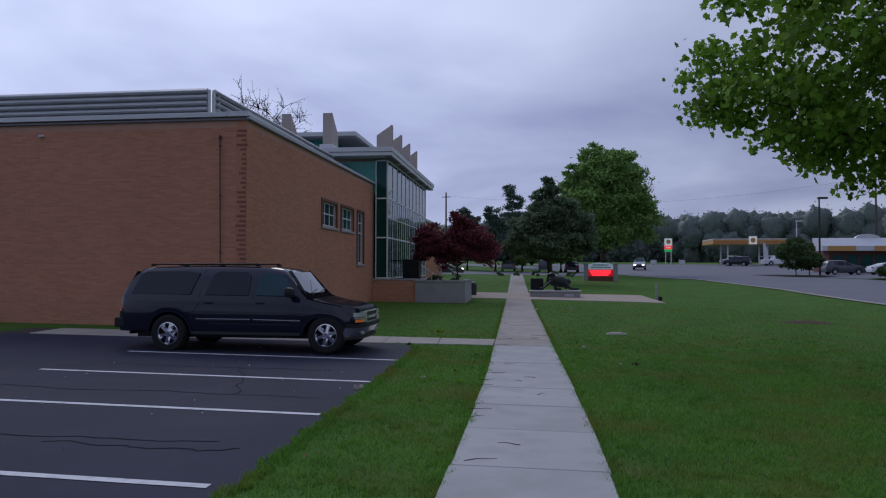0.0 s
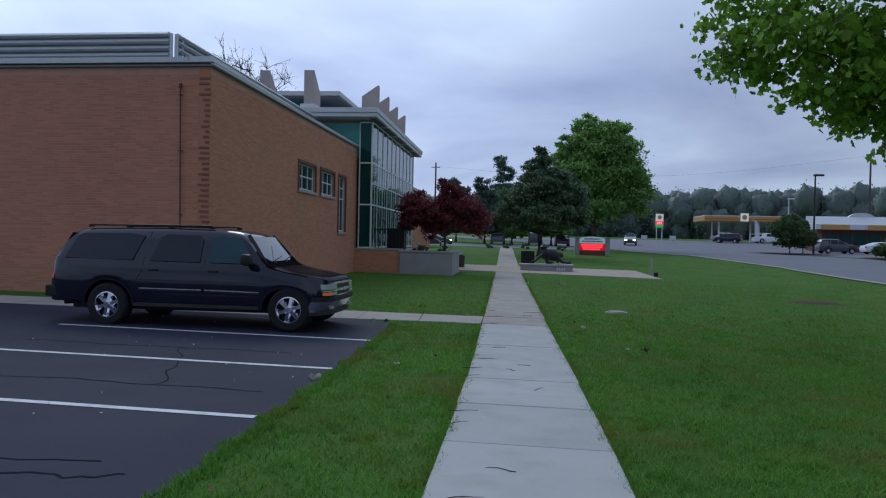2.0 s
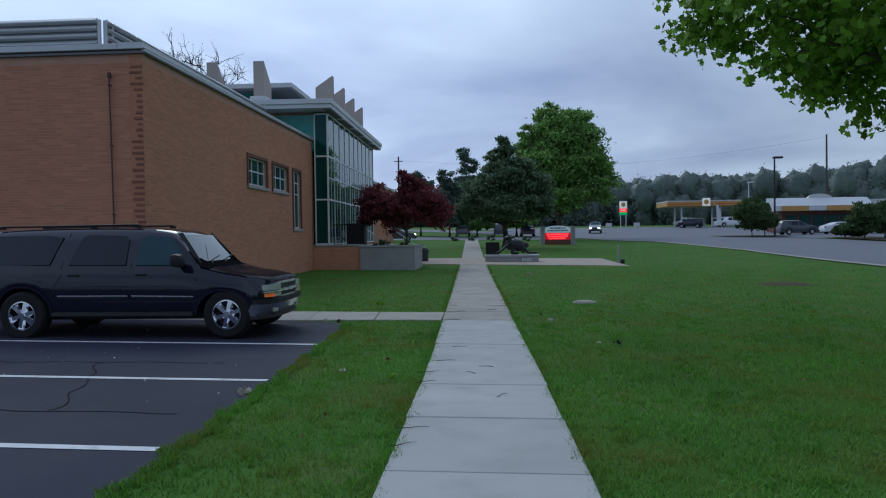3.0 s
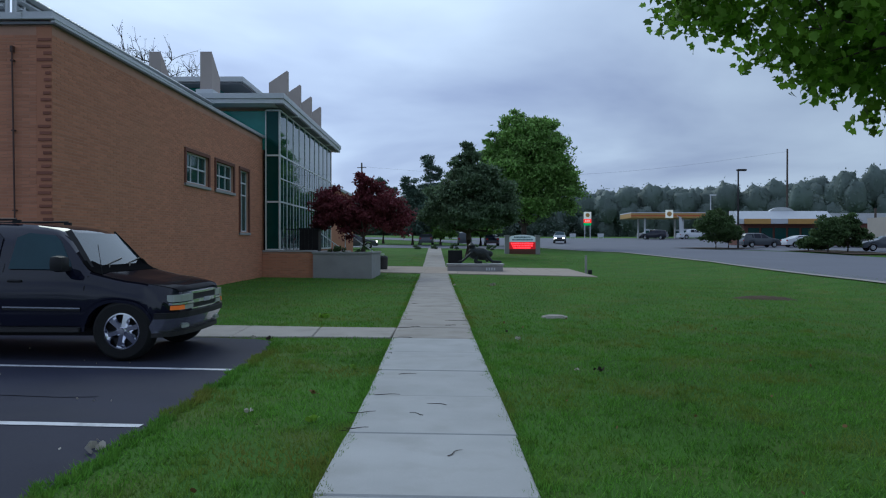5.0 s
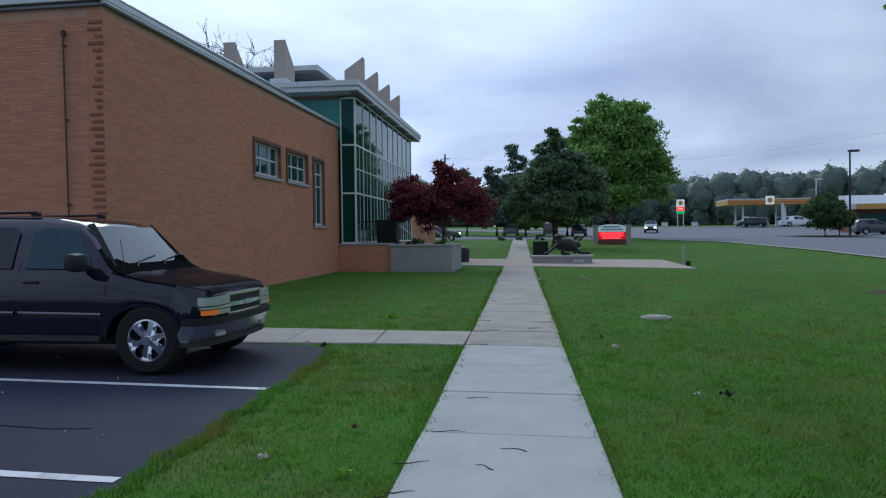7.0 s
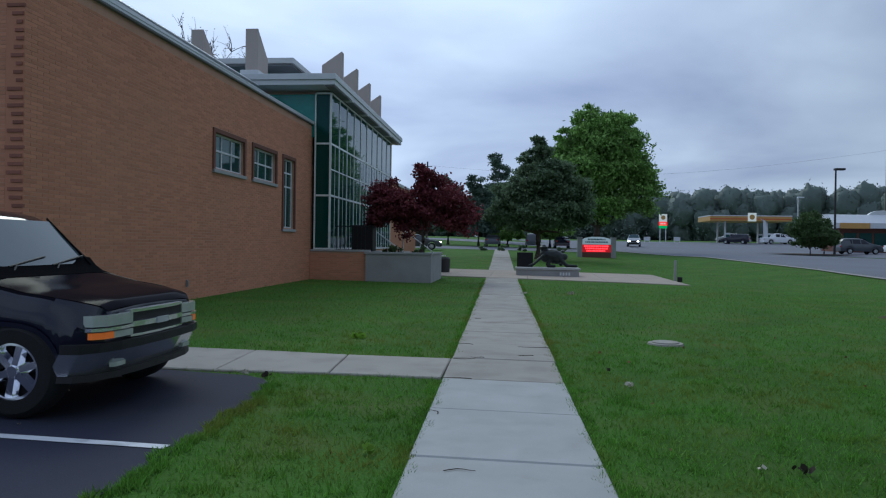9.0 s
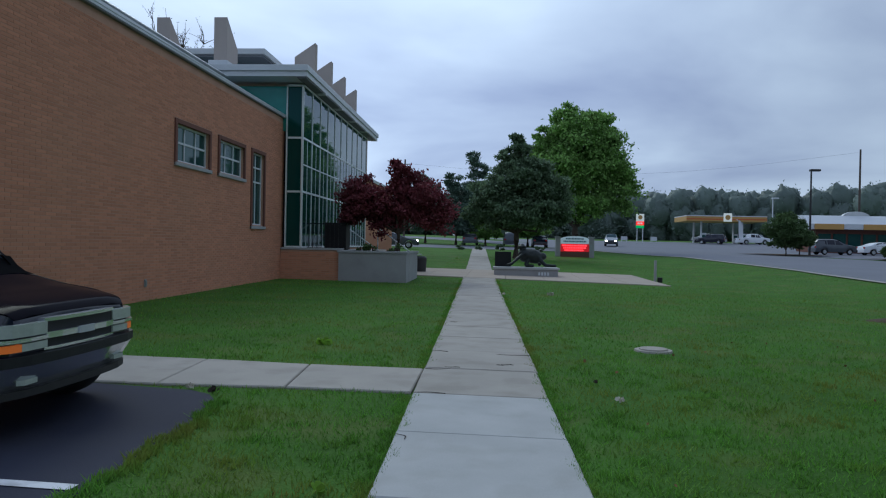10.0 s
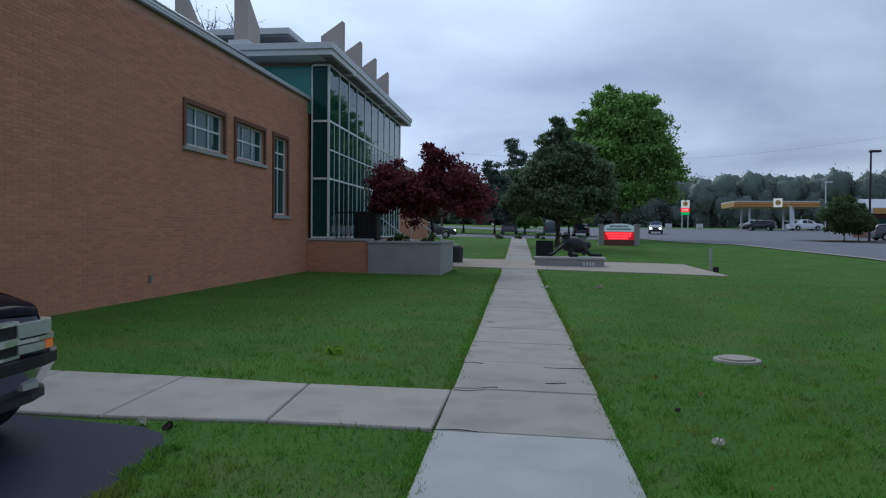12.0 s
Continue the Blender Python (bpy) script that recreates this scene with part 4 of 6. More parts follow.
            box(bm, hx - 0.09, hx + 0.09, sign * 0.985 - 0.02, sign * 0.985 + 0.02, 1.05, 1.085, 0.012)
            part("door_handle", bm, BLACK_TRIM, car)
        bm = B()
        box(bm, -0.78, -0.60, sign * 1.06, sign * 1.27, 1.20, 1.42, 0.07)
        box(bm, -0.76, -0.66, sign * 0.93, sign * 1.07, 1.21, 1.27, 0.02)
        if sign < 0:
            part("wing_mirror", bm, BLACK_TRIM, car, smooth=50)
        else:
            bm.free()
        bm = B()
        tube(bm, (-3.9, sign * 0.62, 1.92), (-1.55, sign * 0.63, 1.93), 0.018)
        for px in (-3.9, -3.1, -2.3, -1.55):
            box(bm, px - 0.05, px + 0.05, sign * 0.62 - 0.02, sign * 0.62 + 0.02, 1.875, 1.925)
        part("roof_rail", bm, BLACK_METAL, car)
        bm = B()
        panel_on(bm, [(-4.585, 0.86), (-4.50, 0.86), (-4.46, 1.28), (-4.56, 1.22)], lambda x, z: depth(max(x, -4.55), z), sign, 0.012)
        part("tail_light", bm, RED_LENS, car, "red tail light")
        # lamps at the front corner
        bm = B()
        prism(bm, [(1.000, sign * 0.450), (0.997, sign * 0.615), (0.955, sign * 0.794), (0.845, sign * 0.878), (0.720, sign * 0.884), (0.720, sign * 0.450)], "z", 0.875, 0.985)
        part("headlight", bm, LENS, car, "clear headlight")
        bm = B()
        prism(bm, [(1.003, sign * 0.450), (1.000, sign * 0.655), (0.980, sign * 0.714), (0.720, sign * 0.695), (0.720, sign * 0.450)], "z", 0.742, 0.812)
        part("parking_light", bm, LENS, car)
        bm = B()
        prism(bm, [(0.982, sign * 0.716), (0.950, sign * 0.814), (0.845, sign * 0.893), (0.720, sign * 0.898), (0.720, sign * 0.716)], "z", 0.742, 0.812)
        part("turn_signal", bm, AMBER, car, "lit amber turn signal")
        bm = B()
        prism(bm, [(1.007, sign * 0.440), (1.005, sign * 0.635), (0.965, sign * 0.814), (0.845, sign * 0.903), (0.700, sign * 0.908), (0.700, sign * 0.440)], "z", 0.826, 0.860)
        part("lamp_bar", bm, CHROME, car, "chrome bar between the lamps")
        bm = B()
        prism(bm, [(0.96, sign * 0.52), (0.965, sign * 0.66), (0.9, sign * 0.70), (0.9, sign * 0.52)], "z", 0.42, 0.47)
        part("fog_lamp", bm, LENS, car)
    # windscreen and rear glass
    bm = B()
    vs = []
    for u in (0.02, 0.94):
        x, z = -0.50 + (-0.85 + 0.50) * u, 1.275 + (1.755 - 1.275) * u
        w = depth(x, z) - 0.045 - 0.02 * u
        vs.append([bm.verts.new((x + 0.012 + 0.02 * (1 - (k / 4 - 1) ** 2), w * (k / 4 - 1), z + 0.014)) for k in range(9)])
    for k in range(8):
        bm.faces.new((vs[0][k], vs[0][k + 1], vs[1][k + 1], vs[1][k]))
    bmesh.ops.recalc_face_normals(bm, faces=bm.faces)
    part("windscreen", bm, WINDSCREEN, car, smooth=60)
    bm = B()
    hx = steps((-0.33, 0.90, 0.06))
    hrows = [[bm.verts.new((x, (half(x) - 0.115) * (k / 4 - 1), top(x) + 0.016 + (0.0 if abs(k - 4) < 4 else -0.024))) for k in range(9)] for x in hx]
    for i in range(len(hx) - 1):
        for k in range(8):
            bm.faces.new((hrows[i][k], hrows[i][k + 1], hrows[i + 1][k + 1], hrows[i + 1][k]))
    bmesh.ops.recalc_face_normals(bm, faces=bm.faces)
    part("hood", bm, HOOD_DULLED, car, "dark hood with the sky sheen cut from its paint", smooth=40)
    bm = B()
    v = [bm.verts.new(p) for p in ((-4.565, -0.74, 1.28), (-4.565, 0.74, 1.28), (-4.30, 0.66, 1.76), (-4.30, -0.66, 1.76))]
    bm.faces.new(v[::-1])
    part("rear_window", bm, CAR_GLASS, car)
    for sy in (-0.42, 0.18):
        bm = B()
        tube(bm, (-0.475, sy, 1.295), (-0.525, sy + 0.55, 1.375), 0.010)
        tube(bm, (-0.43, sy, 1.25), (-0.485, sy + 0.12, 1.312), 0.010)
        part("wiper", bm, BLACK_TRIM, car)
    bm = B()
    tube(bm, (-0.30, -0.86, 1.16), (-0.36, -0.87, 1.62), 0.004)
    part("aerial", bm, BLACK_METAL, car)
    # added strip that blacks out the sky sheen between hood and glass
    bm = B()
    cx = (-0.55, -0.48, -0.40, -0.31)
    crow = [[bm.verts.new((x, (half(x) - 0.10) * (k / 4 - 1), top(x) + 0.020 - (0.02 if abs(k - 4) == 4 else 0.0))) for k in range(9)] for x in cx]
    for i in range(3):
        for k in range(8):
            bm.faces.new((crow[i][k], crow[i][k + 1], crow[i + 1][k + 1], crow[i + 1][k]))
    bmesh.ops.recalc_face_normals(bm, faces=bm.faces)
    part("cowl", bm, SHEEN_COVER, car, "black strip added to hide sky sheen below the windscreen", smooth=40)
    # added black strips over the pillars' bright sky reflection
    for sign in (-1, 1):
        bm = B()
        pil = [(-0.48 - 0.38 * u, 1.265 + 0.50 * u) for u in (0.0, 0.33, 0.66, 1.0)]
        a = [bm.verts.new((x + 0.02, sign * (depth(x, z) - 0.055), z + 0.022)) for x, z in pil]
        b = [bm.verts.new((x - 0.03, sign * (depth(x, z) + 0.006), z - 0.005)) for x, z in pil]
        for i in range(3):
            bm.faces.new((a[i], a[i + 1], b[i + 1], b[i]))
        part("pillar_trim", bm, BLACK_TRIM, car)
    # grille and bumpers
    bm = B()
    box(bm, 0.78, 0.985, -0.448, 0.448, 0.735, 0.995, 0.01)
    part("grille", bm, BLACK_TRIM, car, "black mesh grille")
    bm = B()
    prism(bm, [(1.0, -0.46), (1.04, -0.30), (1.05, 0.0), (1.04, 0.30), (1.0, 0.46), (0.80, 0.46), (0.80, -0.46)], "z", 0.825, 0.885)
    part("grille_bar", bm, CHROME, car, "chrome grille bar")
    for z0 in (0.985, 0.715):
        bm = B()
        prism(bm, [(0.985, -0.47), (1.02, -0.3), (1.03, 0.0), (1.02, 0.3), (0.985, 0.47), (0.80, 0.47), (0.80, -0.47)], "z", z0 - 0.004, z0 + 0.024)
        part("grille_frame", bm, CHROME, car)
    bm = B()
    prism(bm, [(1.065, -0.10), (1.075, -0.05), (1.075, 0.05), (1.065, 0.10), (1.04, 0.10), (1.04, -0.10)], "z", 0.822, 0.892)
    part("badge", bm, METAL, car, "plain metal badge")
    plan = [(1.06, 0.0), (1.045, 0.35), (1.0, 0.65), (0.90, 0.86), (0.74, 0.985), (0.55, 1.005), (0.50, 1.005), (0.50, 0.90), (0.62, 0.80), (0.75, 0.0)]

    def bumper(grow, z0, z1):
        q = [(x + grow, y * (1 + grow * 0.3)) for x, y in plan]
        loop = q[:-1] + [(x, -y) for x, y in q[-2:0:-1]]
        return prism(B(), loop, "z", z0, z1)
    b1 = bumper(0.035, 0.605, 0.70)
    part("bumper_top", b1, BLACK_TRIM, car, "black bumper pad")
    b1 = bumper(0.02, 0.37, 0.602)
    for v in b1.verts:
        if v.co.z < 0.5:
            v.co.x -= 0.17
            v.co.y *= 0.975
    part("bumper", b1, BUMPER_CHROME, car, "chrome front bumper")
    b1 = bumper(-0.08, 0.30, 0.368)
    part("valance", b1, POLE_METAL, car)
    bm = B()
    box(bm, -4.70, -4.40, -0.94, 0.94, 0.50, 0.72, 0.03)
    part("rear_bumper", bm, BLACK_TRIM, car)
    bm = B()
    box(bm, -4.3, 0.5, -0.62, 0.62, 0.28, 0.60)
    part("underbody", bm, BLACK_TRIM, car)
    bm = B()
    tube(bm, (-4.55, -0.55, 0.36), (-4.2, -0.55, 0.38), 0.035)
    part("exhaust", bm, BLACK_METAL, car)
    # draw the ends in and settle the body on its springs
    for ob in car.children:
        if ob.type == "MESH":
            for v in ob.data.vertices:
                x, z = v.co.x, v.co.z
                low = 0.055 * min(1.0, max(0.0, (x + 0.6) / 0.6)) * min(1.0, max(0.0, (z - 0.6) / 0.35))
                if z > 0.45:
                    z = 0.45 + (z - 0.45) * 0.912
                x = 0.2 + (x - 0.2) * 0.63 if x > 0.2 else (-3.5 + (x + 3.5) * 0.84 if x < -3.5 else x)
                v.co.x, v.co.z = x, z - low
    for x in (0.0, -3.30):
        for sign in (-1, 1):
            wheel(car, x, sign * 0.875, R, 0.27, sign)
    # the nose drops a little towards the lamps
    for ob in car.children:
        if ob.type == "MESH" and not ob.name.startswith("wheel"):
            for v in ob.data.vertices:
                fall = min(1.0, max(0.0, (v.co.x + 0.70) / 0.95)) * min(1.0, max(0.0, (v.co.z - 0.30) / 0.25))
                v.co.z -= 0.055 * fall
    return car


big_suv((-3.75, 14.71, gz(-3.75, 14.75) + 0.014), 0.3)


def far_car(place, turn, kind, paint, label, group="", lights=False):
    """A parked vehicle further off: a body with arches, glass, lamps and four wheels. kind: sedan, suv or pickup."""
    name = {"sedan": "sedan_car", "suv": "compact_utility_car", "pickup": "pickup_truck"}[kind]
    car = thing(name, place, label, "vehicle", group, turn=turn)
    if kind == "sedan":
        L, H, tops = 4.7, 1.45, [(-2.35, 0.75), (-2.3, 0.98), (-1.7, 1.05), (-0.95, 1.42), (0.2, 1.45), (1.0, 1.02), (2.1, 0.85), (2.33, 0.70), (2.35, 0.6)]
        glass = [[(-1.35, 1.04), (-0.35, 1.02), (-0.38, 1.36), (-0.85, 1.34)], [(-0.28, 1.02), (0.75, 1.0), (0.2, 1.34), (-0.28, 1.37)]]
    elif kind == "suv":
        L, H, tops = 4.6, 1.72, [(-2.3, 0.8), (-2.28, 1.1), (-2.0, 1.62), (-1.7, 1.70), (0.2, 1.72), (1.0, 1.12), (2.0, 0.98), (2.27, 0.80), (2.3, 0.6)]
        glass = [[(-1.95, 1.15), (-1.1, 1.12), (-1.1, 1.55), (-1.75, 1.55)], [(-1.0, 1.12), (-0.2, 1.1), (-0.2, 1.58), (-1.0, 1.58)], [(-0.1, 1.1), (0.75, 1.08), (0.2, 1.56), (-0.1, 1.58)]]
    else:
        L, H, tops = 5.6, 1.85, [(-2.8, 1.05), (-2.78, 1.12), (-0.95, 1.13), (-0.9, 1.75), (-0.7, 1.84), (0.7, 1.83), (1.35, 1.22), (2.5, 1.12), (2.78, 0.98), (2.8, 0.7)]
        glass = [[(-0.75, 1.22), (0.0, 1.2), (0.0, 1.7), (-0.72, 1.7)], [(0.1, 1.2), (1.05, 1.18), (0.6, 1.68), (0.1, 1.7)]]
    top = curve_of(soft(tops))
    hubs = (L * 0.31, -L * 0.29)
    r = 0.33 if kind != "pickup" else 0.39

    def section(x):
        w = 0.90 - 0.12 * max(0.0, abs(x) / (L / 2) - 0.8) / 0.2
        s = 0.30
        for hx in hubs:
            d = abs(x - hx)
            if d < r + 0.07:
                s = max(s, r + math.sqrt(max(0.0, (r + 0.07) ** 2 - d * d)))
        t = top(x)
        b = min(1.08, t - 0.03)
        s = min(s, b - 0.05)
        roof = max(0.0, min(1.0, (t - b) / 0.5))
        return [(w - 0.04, s), (w, s + 0.03 + (b - s) * 0.4), (w - 0.03, b), (w - 0.06 - 0.18 * roof, b + (t - b) * 0.9), (w - 0.16 - 0.2 * roof, t), (0, t + 0.01)]

    def depth(x, z):
        sec = section(x)[:5]
        return float(np.interp(z, [p[1] for p in sec], [p[0] for p in sec]))
    part("body", shell(steps((-L / 2, L / 2, 0.1)), section), paint, car, smooth=35)
    for sign in (-1, 1):
        for g in glass:
            part("side_window", panel_on(B(), g, depth, sign), CAR_GLASS, car)
        bm = B()
        box(bm, L / 2 - 0.2, L / 2 - 0.005, sign * 0.45, sign * 0.75, 0.66, 0.80, 0.02)
        part("headlight", bm, LIT_LAMP if lights else LENS, car)
        bm = B()
        box(bm, -L / 2 + 0.0, -L / 2 + 0.1, sign * 0.55, sign * 0.78, 0.72, 0.92, 0.02)
        part("tail_light", bm, RED_LENS, car)
    (x0, z0), (x1, z1) = {"sedan": ((0.95, 1.06), (0.28, 1.42)), "suv": ((0.95, 1.18), (0.30, 1.69)), "pickup": ((1.28, 1.28), (0.76, 1.79))}[kind]
    bm = B()
    v = [bm.verts.new(p) for p in ((x0 + 0.03, -0.72, z0), (x0 + 0.03, 0.72, z0), (x1 + 0.03, 0.6, z1), (x1 + 0.03, -0.6, z1))]
    bm.faces.new(v)
    part("windscreen", bm, CAR_CLEAR, car)
    bm = B()
    box(bm, L / 2 - 0.12, L / 2 + 0.06, -0.8, 0.8, 0.34, 0.56, 0.04)
    part("bumper", bm, BLACK_TRIM, car)
    bm = B()
    box(bm, L / 2 - 0.1, L / 2 + 0.012, -0.42, 0.42, 0.62, 0.80, 0.02)
    part("grille", bm, BLACK_TRIM, car)
    for hx in hubs:
        for sign in (-1, 1):
            wheel(car, hx, sign * 0.80, r, 0.22, sign, r * 0.62, METAL)
    return car

# ---- trees: tapered trunk, limbs, and a crown of many small leaves ----
def leaf_cloud(name, centres, normals_seed, size, mat, parent, shape="quad", label="", droop=0.0, kind=""):
    """One mesh of leaves, one at each centre, turned at random."""
    rg = np.random.default_rng(normals_seed)
    c = np.asarray(centres, float)
    n = len(c)
    u = rg.normal(size=(n, 3))
    u[:, 2] -= droop
    u /= np.linalg.norm(u, axis=1)[:, None]
    v = np.cross(u, rg.normal(size=(n, 3)))
    v /= np.linalg.norm(v, axis=1)[:, None]
    w = np.cross(u, v)
    s = size * rg.uniform(0.65, 1.25, n)[:, None]
    if shape == "quad":
        pat = [(0.0, 0.0, 0), (0.42, 0.28, 0.06), (1.0, 0.0, 0), (0.42, -0.28, 0.06)]
        faces = [(0, 1, 2), (0, 2, 3)]
    elif shape == "clump":
        pat = [(-0.5, -0.25, 0), (0.0, -0.5, 0.12), (0.5, -0.2, 0), (0.42, 0.35, 0.1), (-0.1, 0.5, -0.05), (-0.48, 0.2, 0.1)]
        faces = [(0, 1, 2), (0, 2, 3), (0, 3, 4), (0, 4, 5)]
    else:
        pat = [(0.0, 0.0, 0), (0.12, 0.38, 0.05), (0.42, 0.30, 0.03), (0.55, 0.48, 0.05), (0.72, 0.18, 0.0), (1.0, 0.0, -0.08), (0.72, -0.18, 0.0), (0.55, -0.48, 0.05), (0.42, -0.30, 0.03), (0.12, -0.38, 0.05)]
        faces = [(0, 1, 2), (0, 2, 4), (2, 3, 4), (0, 4, 6), (4, 5, 6), (0, 6, 8), (6, 7, 8), (0, 8, 9)]
    k = len(pat)
    verts = np.empty((n, k, 3))
    for i, (a, b, d) in enumerate(pat):
        verts[:, i] = c + s * (a * u + b * v + d * w)
    f = np.array(faces)
    tri = (np.arange(n)[:, None, None] * k + f[None]).reshape(-1, 3)
    me = bpy.data.meshes.new(name)
    me.vertices.add(n * k)
    me.vertices.foreach_set("co", verts.reshape(-1))
    me.loops.add(len(tri) * 3)
    me.loops.foreach_set("vertex_index", tri.reshape(-1).astype(np.int32))
    me.polygons.add(len(tri))
    me.polygons.foreach_set("loop_start", np.arange(0, len(tri) * 3, 3, dtype=np.int32))
    me.update(calc_edges=True)
    me.validate()
    me.materials.append(mat)
    ob = new(name, me)
    if parent:
        ob.parent = parent
    return tagged(ob, label, kind=kind)


def limb(bm, pts, radii, sides=7):
    """A bent tapered limb through the points."""
    rings = []
    for i, p in enumerate(pts):
        d = (Vector(pts[min(i + 1, len(pts) - 1)]) - Vector(pts[max(i - 1, 0)])).normalized()
        q = d.to_track_quat("Z", "Y")
        rings.append([bm.verts.new(Vector(p) + q @ Vector((radii[i] * math.cos(2 * math.pi * k / sides), radii[i] * math.sin(2 * math.pi * k / sides), 0))) for k in range(sides)])
    for i in range(len(pts) - 1):
        for k in range(sides):
            m = (k + 1) % sides
            bm.faces.new((rings[i][k], rings[i][m], rings[i + 1][m], rings[i + 1][k]))
    bm.faces.new(rings[-1])


def bent(a, b, rg, wobble, n=5):
    a, b = np.array(a, float), np.array(b, float)
    length = np.linalg.norm(b - a)
    return [tuple(a + (b - a) * i / n + (rg.normal(size=3) * wobble * length * math.sin(math.pi * i / n))) for i in range(n + 1)]


def tree(name, place, label, trunk_h, trunk_r, lobes, leaf, size, count, seed, shape="clump", category="tree", group="", hollow=0.55):
    """lobes: (x, y, z, rx, ry, rz) from the tree's foot; leaves gather near the lobes' skins in uneven clusters."""
    rg = np.random.default_rng(seed)
    t = thing(name, place, label, category, group)
    bm = B()
    limb(bm, [(0, 0, -0.1), (0.02, 0, 0.25), (0.03, 0.02, trunk_h * 0.6), (0, 0, trunk_h)], [trunk_r * 1.35, trunk_r, trunk_r * 0.85, trunk_r * 0.7], 10)
    for lx, ly, lz, rx, ry, rz in lobes:
        pts = bent((0, 0, trunk_h * 0.85), (lx, ly, lz), rg, 0.06)
        limb(bm, pts, [trunk_r * 0.55 * (1 - 0.16 * i) for i in range(len(pts))])
        for _ in range(4):
            d = rg.normal(size=3)
            d /= np.linalg.norm(d)
            limb(bm, bent((lx, ly, lz), (lx + d[0] * rx * 0.8, ly + d[1] * ry * 0.8, lz + d[2] * rz * 0.8), rg, 0.1, 3), [trunk_r * 0.12, trunk_r * 0.09, trunk_r * 0.06, trunk_r * 0.03], 5)
    part("trunk", bm, BARK, t, smooth=60)
    vol = np.array([l[3] * l[4] * l[5] for l in lobes]) ** 0.7
    centres = []
    for l, share in zip(lobes, vol / vol.sum()):
        m = max(6, int(count * share / 110))
        d = rg.normal(size=(m, 3))
        d /= np.linalg.norm(d, axis=1)[:, None]
        rad = (hollow + (1 - hollow) * rg.random(m) ** 0.7) * rg.uniform(0.80, 1.22, m)
        hub = np.array(l[:3]) + d * rad[:, None] * np.array(l[3:])
        k = int(count * share / m)
        spread = 0.15 * min(l[3:]) * rg.uniform(0.75, 1.45, (m, 1, 1))
        pts = hub[:, None] + rg.normal(size=(m, k, 3)) * spread * np.array([1.25, 1.25, 0.6])
        centres.append(pts.reshape(-1, 3))
    leaf_cloud("crown", np.concatenate(centres), seed + 1, size, leaf, t, shape)
    return t



# the street tree whose crown hangs over the lawn
TX, TY = 10.6, 13.2
rg = np.random.default_rng(11)
maple = thing("maple_tree", (TX, TY, gz(TX, TY)), "broad maple tree with fresh green leaves overhanging the lawn", "tree")
bm = B()
limb(bm, [(0, 0, -0.1), (0.0, 0, 0.4), (0.05, 0.05, 2.0), (0.0, 0.0, 3.6)], [0.42, 0.30, 0.26, 0.22], 12)
tips = []
for k in range(46):
    a = rg.uniform(0, 2 * math.pi)
    el = rg.uniform(-0.02, 1.25)
    L = rg.uniform(2.2, 3.4) * (1 + 0.75 * abs(math.cos(a))) * (1 - 0.15 * el)
    start = (0, 0, rg.uniform(2.6, 4.2))
    end = (L * math.cos(a) * math.cos(el), L * math.sin(a) * math.cos(el), start[2] + 0.9 + L * math.sin(el) * 0.85)
    pts = bent(start, end, rg, 0.05, 6)
    limb(bm, pts, [0.10 - 0.014 * i for i in range(7)], 6)
    for j in range(2, 7):
        for _ in range(3):
            p = np.array(pts[j])
            d = rg.normal(size=3)
            d[2] = d[2] * 0.5 - 0.1
            d /= np.linalg.norm(d)
            q = p + d * rg.uniform(0.4, 1.1)
            limb(bm, bent(tuple(p), tuple(q), rg, 0.08, 3), [0.022, 0.017, 0.012, 0.006], 4)
            for u in (0.45, 0.7, 0.88, 1.0, 1.1):
                tips.append(p + (q - p) * u + rg.normal(size=3) * 0.07)
part("trunk", bm, BARK, maple, smooth=60)
tips = np.array(tips)
m_c = 820
d = rg.normal(size=(m_c, 3))
d /= (np.abs(d) ** 3).sum(1)[:, None] ** (1 / 3)
hubs = np.array([10.25 - TX, 14.0 - TY, 7.35]) + d * np.array([6.5, 3.3, 3.3]) * (0.25 + 0.75 * rg.random((m_c, 1)) ** 0.55)
low = np.stack([rg.uniform(3.8, 7.6, 95), rg.uniform(15.4, 16.8, 95), rg.random(95) ** 1.3 * 1.9], 1)
low[:, 2] += np.maximum(7.85 - 0.62 * low[:, 0], 3.75) + 0.25 * np.sin(low[:, 0] * 4.1)
# extra leaf masses out of view, added to shade the lawn
shade_back = np.array([12.6 - TX, 11.2 - TY, 7.6]) + rg.normal(size=(420, 3)) * np.array([2.3, 2.1, 1.5])
shade_near = np.array([10.2 - TX, 7.6 - TY, 7.2]) + rg.normal(size=(420, 3)) * np.array([1.9, 1.7, 1.2])
shade_over = np.array([8.2 - TX, 3.4 - TY, 7.0]) + rg.normal(size=(420, 3)) * np.array([1.7, 1.5, 1.2])
hubs = np.concatenate([hubs, shade_back, shade_near, shade_over, low - np.array([TX, TY, gz(TX, TY)])])
m_c = len(hubs)
leaves = np.concatenate([(tips[:, None] + rg.normal(size=(len(tips), 3, 3)) * np.array([0.14, 0.14, 0.10])).reshape(-1, 3), (hubs[:, None] + rg.normal(size=(m_c, 44, 3)) * np.array([0.21, 0.21, 0.13])).reshape(-1, 3)])
leaf_cloud("crown", leaves, 12, 0.155, LEAF_MAPLE, maple, "maple", droop=0.35)

